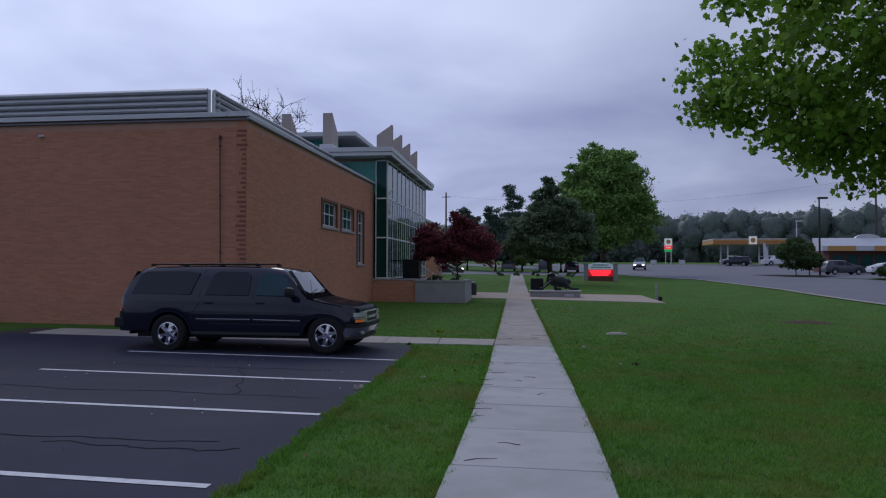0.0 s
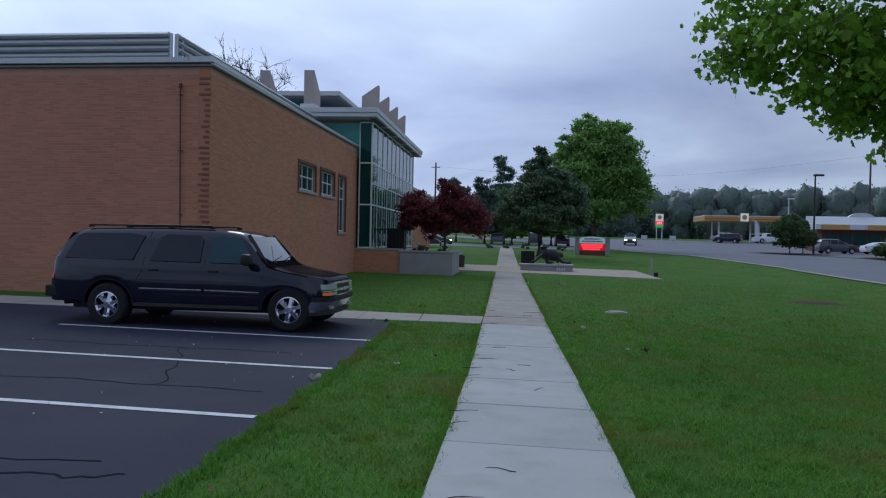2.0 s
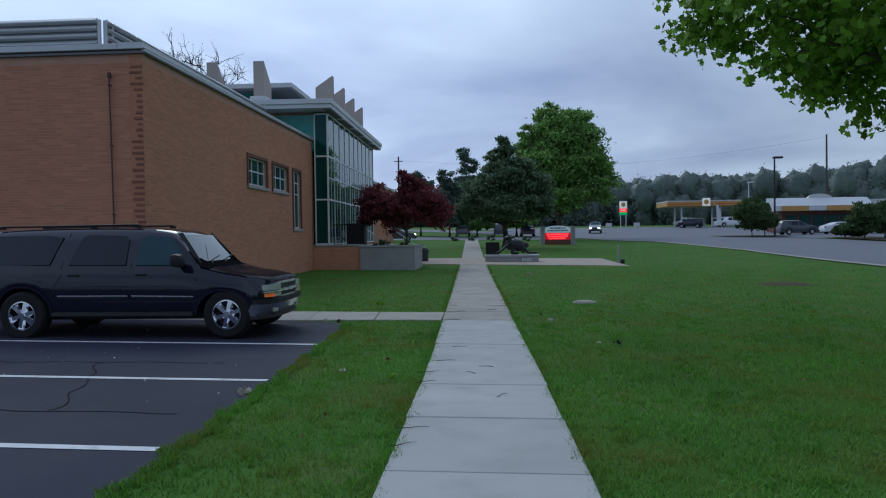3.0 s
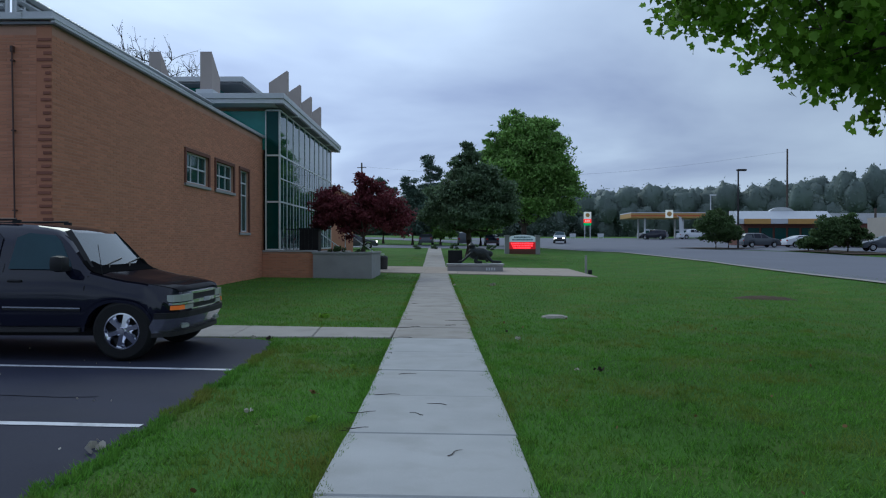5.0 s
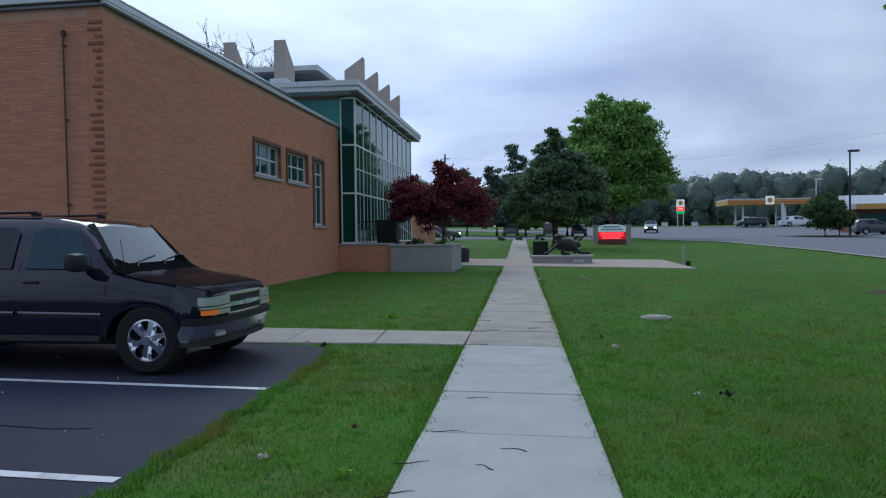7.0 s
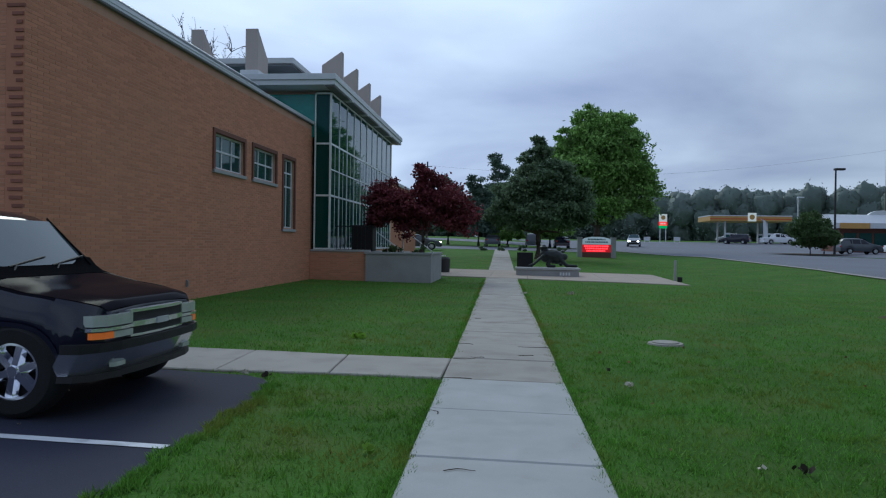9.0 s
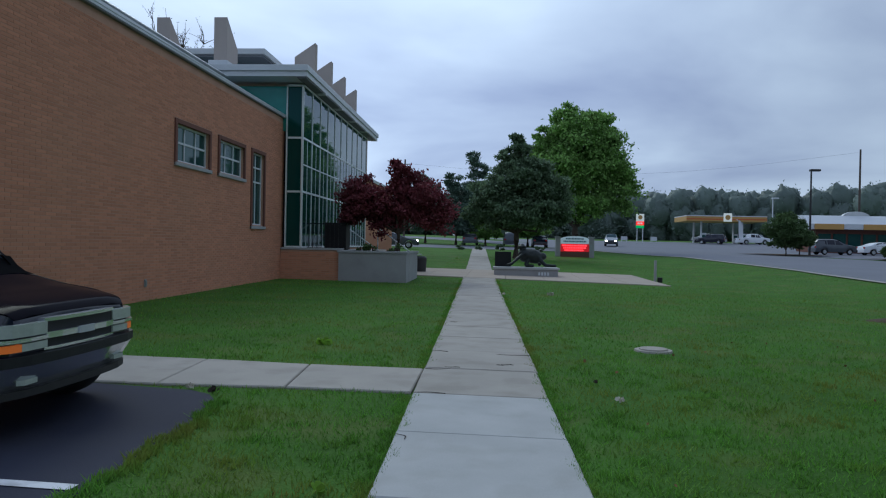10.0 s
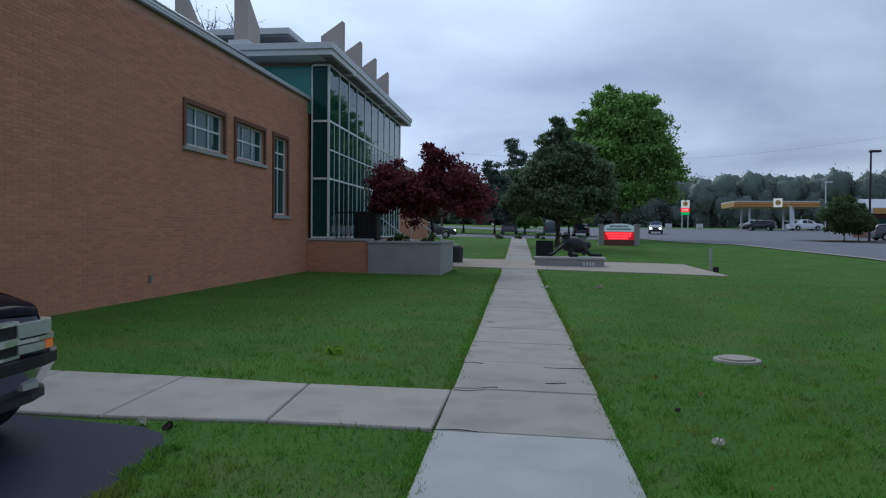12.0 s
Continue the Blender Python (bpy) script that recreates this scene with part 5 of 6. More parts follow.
# red maple in the planter
tree("red_maple_tree", (-3.68, 36.6, 1.12), "dark red japanese maple growing in the planter", 0.9, 0.08, [(-1.25, -0.2, 2.0, 1.0, 0.95, 0.85), (-0.55, 0.3, 1.45, 0.8, 0.9, 0.65), (0.55, 0.1, 2.1, 1.05, 1.0, 0.85), (0.1, 0, 2.9, 0.55, 0.55, 0.65), (1.25, 0.1, 1.55, 0.75, 0.8, 0.75), (-0.1, 0, 3.45, 0.2, 0.2, 0.35), (-1.85, 0.1, 1.7, 0.5, 0.6, 0.6)], LEAF_RED, 0.14, 26000, 21, "quad", "tree", hollow=0.35)
# shrubs with pink heads along the planter
for k, (x, y) in enumerate(((-4.9, 35.4), (-4.4, 35.1), (-3.6, 35.3))):
    tree("planter_shrub", (x, y, 1.1), "low green shrub in the planter", 0.12, 0.02, [(0, 0, 0.2, 0.28, 0.28, 0.18)], LEAF_BUSH, 0.09, 300, 30 + k, "quad", "shrub", "planter shrubs")

tree("magnolia_tree", (1.4, 62, gz(1.4, 62)), "dark evergreen tree with a broad uneven crown", 2.2, 0.24, [(-2.2, 0.3, 3.4, 1.5, 1.8, 1.1), (0.1, -0.5, 3.5, 2.1, 2.0, 1.2), (2.3, 0.2, 3.5, 1.7, 1.9, 1.2), (-1.6, 0, 4.7, 1.8, 1.8, 1.2), (1.9, 0.3, 5.0, 1.9, 1.8, 1.3), (0.0, -0.2, 5.9, 2.0, 1.8, 1.2), (1.5, 0, 6.6, 1.4, 1.4, 1.0), (-0.8, 0.2, 7.0, 0.8, 1.0, 0.8), (0.3, 0, 7.8, 0.9, 0.9, 0.8), (0.0, 0, 8.7, 0.5, 0.5, 0.55), (-3.1, 0, 2.9, 0.8, 1.0, 0.6), (3.4, 0, 3.1, 0.8, 1.0, 0.7)], LEAF_DARK, 0.27, 52000, 41, "quad", hollow=0.3)
tree("broad_green_tree", (8.1, 86, gz(8.1, 86)), "tall broadleaf tree with a rounded fresh green crown", 3.0, 0.38, [(a * 1.03, b, c * 1.08, d * 1.03, e, f * 1.05) for a, b, c, d, e, f in [(-0.4, 0, 7.6, 4.2, 4.0, 2.6), (0.4, -0.5, 11.0, 3.4, 3.4, 2.4), (3.2, 0, 8.2, 2.4, 2.6, 2.0), (-2.8, 0.4, 9.6, 2.3, 2.5, 1.9), (4.3, 0, 5.6, 1.9, 2.2, 1.8), (0.8, -0.6, 4.6, 3.4, 3.0, 1.6), (1.9, 0, 13.0, 1.7, 1.8, 1.3), (-0.9, 0.3, 12.9, 1.6, 1.8, 1.3), (3.3, 0.4, 11.2, 1.6, 1.8, 1.3), (-3.4, 0, 5.4, 2.2, 2.2, 1.8), (4.4, 0.2, 7.4, 1.2, 1.4, 1.1), (-3.3, 0, 11.3, 1.1, 1.2, 0.9)]], LEAF_GREEN, 0.36, 70000, 52, "quad", hollow=0.35)
for k, (x, y, h, w) in enumerate(((-5.2, 97, 8.3, 3.2), (-3.7, 118, 13.2, 3.8), (-9.6, 103, 8.6, 3.4), (3.6, 98, 7.0, 2.6), (-1.6, 97, 4.8, 1.9))):
    tree("pine_tree" if k < 3 else "small_tree", (x, y, gz(x, y)), "grey-green pine with open layered boughs" if k < 3 else "leafy green tree behind the lot", h * 0.3, 0.18, [(0.5 * math.sin(i * 2.1), 0.4 * math.cos(i * 1.7), h * (0.30 + 0.13 * i), w * (1 - 0.13 * i), w * (1 - 0.13 * i), h * 0.11) for i in range(6)], LEAF_PINE if k < 3 else LEAF_GREEN, 0.32, 18000, 60 + k, "quad", "tree", hollow=0.3)
# bare tree behind the roof
rg = np.random.default_rng(77)
bare = thing("bare_tree", (-26.8, 62, gz(-26.8, 62)), "nearly bare tree with thin twigs behind the roof", "tree")
bm = B()
limb(bm, [(0, 0, -0.1), (0.1, 0, 3), (0, 0.1, 7), (0.1, 0, 10)], [0.35, 0.28, 0.22, 0.16], 8)
twigs = []
for k in range(24):
    e = (rg.uniform(0.0, 5.4), rg.uniform(-2, 2), rg.uniform(11.5, 16.2))
    e = (e[0], e[1], min(e[2], 16.7 - 0.55 * abs(e[0] - 2.2)))
    pts = bent((0, 0, rg.uniform(6, 10)), e, rg, 0.06, 5)
    limb(bm, pts, [0.12, 0.10, 0.08, 0.06, 0.045, 0.02], 5)
    for j in range(2, 6):
        for _ in range(4):
            d = rg.normal(size=3)
            d[2] = abs(d[2])
            q = np.array(pts[j]) + d * rg.uniform(0.4, 1.0)
            limb(bm, bent(pts[j], tuple(q), rg, 0.08, 2), [0.036, 0.027, 0.018], 4)
            for _ in range(3):
                e2 = q + (d * 0.5 + rg.normal(size=3)) * 0.35
                limb(bm, [tuple(q - d * 0.15), tuple(e2)], [0.020, 0.011], 3)
                twigs.append(e2)
part("trunk", bm, BARK, bare)
tw = np.array(twigs)
leaf_cloud("crown", (tw[:, None] + rg.normal(size=(len(tw), 2, 3)) * 0.09).reshape(-1, 3), 78, 0.13, LEAF_DARK, bare, "quad")

# the wooded ridge, far off, with an unseen ring added behind the camera
rg = np.random.default_rng(90)
cs, mass = [], []
bm = B()
bmesh.ops.create_icosphere(bm, subdivisions=3, radius=1.0)
bm.verts.index_update()
ball = np.array([v.co[:] for v in bm.verts])
ball_faces = np.array([[v.index for v in f.verts] for f in bm.faces])
bm.free()


def wood(x, y, base, h, w, n, solid=False):
    k = int(n)
    d = rg.normal(size=(k, 3))
    d /= np.linalg.norm(d, axis=1)[:, None]
    lob = rg.uniform(-1, 1, size=(9, 3)) * np.array([w * 0.42, w * 0.42, h * 0.28]) + np.array([0, 0, h * 0.42])
    lob[0] = (0, 0, h * 0.72)
    if solid:
        for q in lob[:3]:
            a = rg.uniform(0, 6.3, 6)
            bumps = 1 + 0.16 * np.sin(ball[:, :1] * 5 + a[0]) * np.cos(ball[:, 1:2] * 5 + a[1]) + 0.11 * np.sin(ball[:, 2:] * 11 + a[2]) * np.cos(ball[:, :1] * 10 + a[3]) + 0.07 * np.sin(ball[:, 1:2] * 19 + a[4]) * np.cos(ball[:, 2:] * 17 + a[5]) + rg.normal(size=(len(ball), 1)) * 0.045
            blob = (ball * (np.array([w * 0.40, w * 0.40, h * 0.28]) * rg.uniform(0.78, 0.92)) * bumps + q + np.array([x, y, base]))
            mass.append(blob)
            cs.append(blob[rg.integers(0, len(blob), 260)] + rg.normal(size=(260, 3)) * 0.45)
        return
    cs.append(np.array([x, y, base]) + lob[rg.integers(0, 9, k)] + d * np.array([w * 0.38, w * 0.38, h * 0.26]) * rg.random((k, 1)) ** 0.3)


for i in range(420):
    u = i / 419
    x = -60 + 330 * u
    y = 330 - 120 * u + rg.uniform(-25, 25)
    wood(x, y, gz(x, y) - 2, (rg.uniform(16.3, 18.9) + 6.5 * u) * (1.0 if i % 2 == 0 else 0.82), rg.uniform(10, 15), 260, i % 2 == 0)
for i in range(120):
    x, y = -190 + 150 * i / 119 + rg.uniform(-5, 5), 230 + rg.uniform(-40, 40)
    wood(x, y, gz(x, y) - 2, rg.uniform(10, 15), rg.uniform(8, 12), 230)
# unseen woods added behind the camera to darken reflections in the car
for i in range(150):
    a = math.pi * (1.02 + 0.98 * i / 149)
    d = rg.uniform(70, 95)
    wood(d * 1.3 * math.cos(a) + 5, d * math.sin(a), -1, rg.uniform(8, 11), rg.uniform(10, 14), 70)
for x, y, h in ((91, 195, 17), (103, 195, 20.5), (111, 196, 21.5), (108, 199, 18), (96, 200, 15)):
    wood(x, y, gz(x, y) - 2, h, 8.5, 1200, True)
# leaf colour already holds the haze of distance
ridge = leaf_cloud("far_woods", np.concatenate(cs), 91, 0.85, LEAF_HAZED, None, "quad", "far ridge woods, leaf colour paled for haze, with an unseen ring behind", kind="stuff")
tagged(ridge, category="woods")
tri = np.concatenate([ball_faces + k * len(ball) for k in range(len(mass))])
mass_ob = quads("woods_mass", np.concatenate(mass).tolist(), tri.tolist(), LEAF_HAZED, ridge, "dense inner foliage", "stuff")
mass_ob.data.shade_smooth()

# ---- the lit message board ----
SX, SY = 6.27, 68.0
SZ = gz(SX, SY)
LED = lamp_material("red_led", (1.0, 0.03, 0.05), 2.4)
LED_DIM = lamp_material("red_led_dim", (0.30, 0.004, 0.010), 0.8)
BOARD = lamp_material("lit_white_board", (0.55, 0.64, 0.75), 0.18)
INK = material("sign_ink", (0.02, 0.10, 0.16), 0.6)
board = thing("message_board", (SX, SY, SZ), "brick-pillared message board with a lit red display", "sign")
for x in (-1.35, 1.35):
    bm = B()
    box(bm, x - 0.20, x + 0.20, -0.22, 0.22, -0.2, 1.55, 0.01)
    part("pillar", bm, GREY_STUCCO, board)
    bm = B()
    box(bm, x - 0.24, x + 0.24, -0.26, 0.26, 1.553, 1.63, 0.01)
    part("pillar_cap", bm, STONE, board)
bm = B()
box(bm, -1.149, 1.149, -0.20, 0.20, -0.2, 0.42, 0.01)
part("base", bm, BRICK_TRIM, board)
bm = B()
box(bm, -1.14, 1.14, -0.16, 0.16, 0.423, 1.05)
part("display", bm, LED_DIM, board, "red lit display")
rg2 = random.Random(5)
for r in range(3):
    bm = B()
    x = -1.0 + 0.1 * r
    z = 0.86 - 0.19 * r
    while x < 0.95 - 0.12 * r:
        w = rg2.uniform(0.06, 0.16)
        box(bm, x, x + w, -0.172, -0.163, z, z + 0.11)
        x += w + 0.05
    part("display_text", bm, LED, board, "row of unreadable red letters", smooth=0)
bm = B()
arc = [(-1.14, 1.053)] + [(1.14 * math.sin(a), 1.42 + 0.26 * math.cos(a)) for a in [radians(d) for d in range(-80, 81, 16)]] + [(1.14, 1.053)]
prism(bm, arc, "y", -0.16, 0.16)
part("header", bm, BOARD, board, "pale lit header panel")
for z, x0, x1 in ((1.40, -0.72, 0.72), (1.18, -0.9, 0.9)):
    bm = B()
    x = x0
    while x < x1:
        w = rg2.uniform(0.05, 0.10)
        box(bm, x, x + w, -0.172, -0.163, z, z + 0.13)
        x += w + 0.035
    part("header_text", bm, INK, board, "unreadable dark lettering")

# ---- petrol station ----
YELLOW = material("yellow_fascia", (0.52, 0.30, 0.09), 0.5, scale=2, spread=0.08)
ORANGE = material("orange_awning", (0.55, 0.09, 0.03), 0.6, scale=2, spread=0.1)
CREAM = material("cream_wall", (0.42, 0.38, 0.32), 0.8, scale=1, spread=0.08)
SIGN_WHITE = lamp_material("sign_white", (0.75, 0.75, 0.72), 0.25)
SIGN_RED = lamp_material("sign_red", (0.9, 0.02, 0.02), 0.9)
SIGN_GREEN = lamp_material("sign_green", (0.02, 0.35, 0.10), 0.6)
gx, gy = 41.0, 140.0
G0 = gz(gx, gy)
canopy = thing("petrol_canopy", (gx, gy, G0), "flat petrol station canopy with a yellow and white edge", "canopy")
bm = B()
box(bm, -7.7, 6.2, 0, 9.0, 4.00, 4.85, 0.03)
part("roof", bm, YELLOW, canopy, "yellow canopy edge")
bm = B()
box(bm, -7.72, 6.22, -0.03, 9.03, 4.853, 5.02, 0.02)
part("edge_top", bm, WHITE_TRIM, canopy)
bm = B()
box(bm, -7.75, 6.25, -0.05, -0.031, 4.30, 4.45)
part("stripe", bm, ORANGE, canopy)
for x, r in ((-0.6, 0.72),):
    bm = B()
    box(bm, x - r, x + r, -0.16, -0.06, 3.95, 5.45, 0.02)
    pn = part("emblem_panel", bm, SIGN_WHITE, canopy)
    bm = B()
    bmesh.ops.create_cone(bm, cap_ends=True, segments=20, radius1=r * 0.62, radius2=r * 0.62, depth=0.03, matrix=Matrix.Translation((x, -0.18, 4.70)) @ Matrix.Rotation(radians(90), 4, "X"))
    part("emblem", bm, YELLOW, pn, "plain round yellow emblem")
for x in (-4.6, 2.6):
    for y in (2.0, 7.0):
        bm = B()
        box(bm, x - 0.13, x + 0.13, y - 0.15, y + 0.15, -0.1, 3.998)
        part("column", bm, WHITE_TRIM, canopy)
for k, (x, y) in enumerate(((-4.4, 1.6), (2.8, 1.6), (2.8, 6.8))):
    pump = thing("fuel_pump", (gx + x, gy + y - 0.4, G0), "white and grey fuel pump under the canopy", "fuel pump", "fuel pumps")
    bm = B()
    box(bm, -0.42, 0.42, -0.25, 0.25, 0, 1.9, 0.03)
    part("body", bm, WHITE_TRIM, pump)
    bm = B()
    box(bm, -0.32, 0.32, -0.262, -0.252, 1.1, 1.6)
    part("screen", bm, DARK_GLASS, pump)
    bm = B()
    tube(bm, (0.46, 0, 1.4), (0.50, 0, 0.5), 0.03)
    part("hose", bm, RUBBER, pump)
flag = thing("feather_banner", (gx + 0.2, gy - 3.6, G0), "tall pale teardrop banner on a pole", "banner")
bm = B()
tube(bm, (0, 0, 0), (-0.1, 0, 3.9), 0.03)
part("pole", bm, POLE_METAL, flag)
bm = B()
prism(bm, [(0.04, 0.5), (0.75, 0.55), (0.65, 2.4), (0.3, 3.6), (-0.55, 3.95), (-0.1, 3.6)], "y", -0.01, 0.01)
part("cloth", bm, WHITE_TRIM, flag)
flag.scale = (1.1, 1.1, 1.1)

price = thing("price_sign", (24.4, 136, gz(24.4, 136)), "tall petrol price sign with lit red and green prices", "sign")
price.scale = (1.08, 1.08, 1.10)
for x in (-0.45, 0.45):
    bm = B()
    box(bm, x - 0.06, x + 0.06, -0.06, 0.06, -0.1, 2.3)
    part("post", bm, WHITE_TRIM, price)
bm = B()
box(bm, -0.62, 0.62, -0.12, 0.12, 3.35, 4.55, 0.02)
part("emblem_panel", bm, SIGN_WHITE, price)
bm = B()
bmesh.ops.create_cone(bm, cap_ends=True, segments=20, radius1=0.34, radius2=0.34, depth=0.03, matrix=Matrix.Translation((0, -0.14, 4.0)) @ Matrix.Rotation(radians(90), 4, "X"))
part("emblem", bm, YELLOW, price)
bm = B()
box(bm, -0.62, 0.62, -0.12, 0.12, 2.75, 3.347, 0.02)
part("price_panel", bm, SIGN_RED, price, "lit red price panel")
bm = B()
box(bm, -0.62, 0.62, -0.12, 0.12, 2.3, 2.747, 0.02)
part("price_panel", bm, SIGN_GREEN, price, "lit green price panel")
bm = B()
for x in (-0.42, -0.14, 0.14):
    box(bm, x, x + 0.2, -0.135, -0.122, 2.92, 3.18)
part("price_bars", bm, SIGN_WHITE, price, "unreadable pale price bars")
for x in (21.9, 27.0):
    sgn = thing("yard_sign", (x, 137, gz(x, 137)), "small white notice board by the kerb", "sign", "kerb notices")
    bm = B()
    box(bm, -0.55, 0.55, -0.04, 0.04, 0.35, 1.05)
    part("board", bm, WHITE_TRIM, sgn)
    for px in (-0.45, 0.45):
        bm = B()
        box(bm, px - 0.03, px + 0.03, -0.03, 0.03, -0.05, 0.349)
        part("post", bm, WHITE_TRIM, sgn)

store = thing("roadside_store", (38.15, 100, 1.35), "low brick store with a white metal roof and yellow band", "building")
bm = B()
box(bm, 0.6, 24.0, 0.8, 5.5, -0.9, 3.0)
part("wall", bm, BRICK_TRIM, store)
bm = B()
prism(bm, [(-0.6, 2.95), (-0.6, 3.6), (0.9, 4.7), (2.4, 4.8), (2.4, 2.95)], "x", -0.6, 10.2)
part("roof", bm, WHITE_TRIM, store, "white metal roof")
bm = B()
box(bm, 10.22, 24.2, 0.5, 5.6, 3.01, 4.4, 0.03)
part("roof", bm, METAL, store)
for a, b in ((0.0, 3.0), (5.0, 8.4)):
    bm = B()
    box(bm, a, b, -0.72, -0.61, 2.9, 3.6, 0.02)
    part("awning_band", bm, YELLOW, store)
store.scale = (1.14, 1.14, 0.97)
for i in range(6):
    bm = B()
    box(bm, 1.0 + 1.55 * i, 2.3 + 1.55 * i, 0.74, 0.79, 0.2, 2.4)
    part("shop_window", bm, DARK_GLASS, store)
bm = B()
bmesh.ops.create_cone(bm, cap_ends=True, segments=24, radius1=1.5, radius2=1.5, depth=0.5, matrix=Matrix.Translation((5.0, 1.2, 4.45)) @ Matrix.Rotation(radians(90), 4, "X") @ Matrix.Diagonal((1.0, 0.55, 1.0, 1)))
part("roof_arch", bm, METAL, store, "low arched roof ornament", smooth=40)
food = thing("fast_food_restaurant", (48.8, 77, gz(48.8, 77)), "cream fast food building with an orange awning roof", "building")
bm = B()
box(bm, 0.6, 16, 0.5, 14, -0.3, 3.7)
part("wall", bm, CREAM, food)
bm = B()
box(bm, -1.6, 1.0, 3.0, 3.5, -0.3, 6.2, 0.03)
part("tower", bm, CREAM, food)
bm = B()
prism(bm, [(-0.6, 2.4), (1.5, 4.3), (3.0, 4.3), (3.0, 2.4)], "x", 0.5, 16.5)
part("awning", bm, ORANGE, food)
for i in range(5):
    bm = B()
    box(bm, 1.4 + 2.6 * i, 3.4 + 2.6 * i, 0.44, 0.495, 0.9, 2.6)
    part("window", bm, DARK_GLASS, food)


def street_lamp(x, y, top, label, arm=0.9, mat=POLE_METAL):
    z = gz(x, y)
    sl = thing("street_lamp", (x, y, z), label, "street lamp")
    bm = B()
    tube(bm, (0, 0, -0.1), (0, 0, top - z), 0.13, 0.09)
    part("pole", bm, mat, sl)
    bm = B()
    box(bm, -0.15, arm, -0.25, 0.25, top - z, top - z + 0.22, 0.05)
    part("lamp_head", bm, mat, sl)
    return sl


street_lamp(32.95, 88, 9.95, "tall dark street lamp by the forecourt")
street_lamp(49.2, 143, 10.8, "white light pole beside the canopy", 1.0, WHITE_TRIM)
for x, y, top in ((53.2, 120, 16.7), (-16.1, 130, 15.75), (51.5, 93, 5.9)):
    up = thing("utility_pole", (x, y, gz(x, y)), "wooden utility pole far beyond the road", "utility pole", "utility poles")
    bm = B()
    tube(bm, (0, 0, -0.2), (0, 0, top - gz(x, y)), 0.20, 0.13)
    part("pole", bm, WOOD_POLE, up)
    if y != 130:
        continue
    bm = B()
    box(bm, -0.8, 0.8, -0.05, 0.05, top - gz(x, y) - 0.9, top - gz(x, y) - 0.78)
    part("crossarm", bm, WOOD_POLE, up)
bm = B()
limb(bm, [(-16.1 + 69.3 * i / 24, 130 - 10 * i / 24, 15.1 + 1.2 * i / 24 - 2.6 * math.sin(math.pi * i / 24)) for i in range(25)], [0.009] * 25, 4)
tagged(part("power_line", bm, BLACK_METAL), "thin black overhead power line between poles", "power line")

# planting islands by the road
for k, (x0, x1, y0, y1) in enumerate(((32.2, 36.0, 46, 58), (31.2, 36.0, 61, 73), (27.5, 31.0, 80.5, 87))):
    rows_i = [(y0, x0, x1), ((y0 + y1) / 2, x0, x1), (y1, x0, x1)]
    if k == 2:
        rows_i = [(80.5, 27.2, 32.5), (84, 26.2, 32), (87, 25.0, 30)]
    strip("planting_island", rows_i, SOIL if k else GRASS, 0.10, "kerbed island of mulch beside the road", "island", 4)
for k, (x, y, h, w) in enumerate(((28.6, 83, 4.0, 2.2), (30.7, 85, 3.1, 1.5), (31.9, 66, 2.9, 1.4), (34.1, 67, 2.9, 1.6), (33.5, 56, 2.8, 1.4), (32.7, 71, 1.2, 0.9), (34.4, 72, 1.0, 0.9))):
    tree("roadside_bush", (x, y, gz(x, y) + 0.08), "rounded dark green bush on a planting island", 0.5, 0.06, [(0.3 * w * math.sin(2.4 * i), 0.3 * w * math.cos(2.4 * i), h * (0.42 + 0.11 * i), w * (0.86 - 0.09 * i), w * (0.86 - 0.09 * i), h * 0.22) for i in range(5)], LEAF_BUSH, 0.24, 11000, 120 + k, "quad", "bush", "roadside bushes")
for k in range(6):
    x, y = -3.5 + 1.9 * k, 78.5 + 0.3 * math.sin(k)
    tree("low_shrub", (x, y, gz(x, y)), "low clipped dark shrub by the lot", 0.15, 0.03, [(0, 0, 0.32, 0.45, 0.45, 0.28)], LEAF_DARK, 0.2, 260, 140 + k, "clump", "shrub", "low shrubs")

WHITE_PAINT = material("white_car_paint", (0.72, 0.74, 0.77), 0.3, 0.0, scale=2, spread=0.05, bump=0.0, coat=0.4)
SILVER_PAINT = material("silver_car_paint", (0.30, 0.32, 0.35), 0.3, 0.5, scale=2, spread=0.05, bump=0.0, coat=0.4)
GREY_PAINT = material("grey_car_paint", (0.07, 0.08, 0.095), 0.3, 0.3, scale=2, spread=0.05, bump=0.0, coat=0.4)
RED_PAINT = material("red_car_paint", (0.20, 0.02, 0.02), 0.3, 0.0, scale=2, spread=0.05, bump=0.0, coat=0.4)
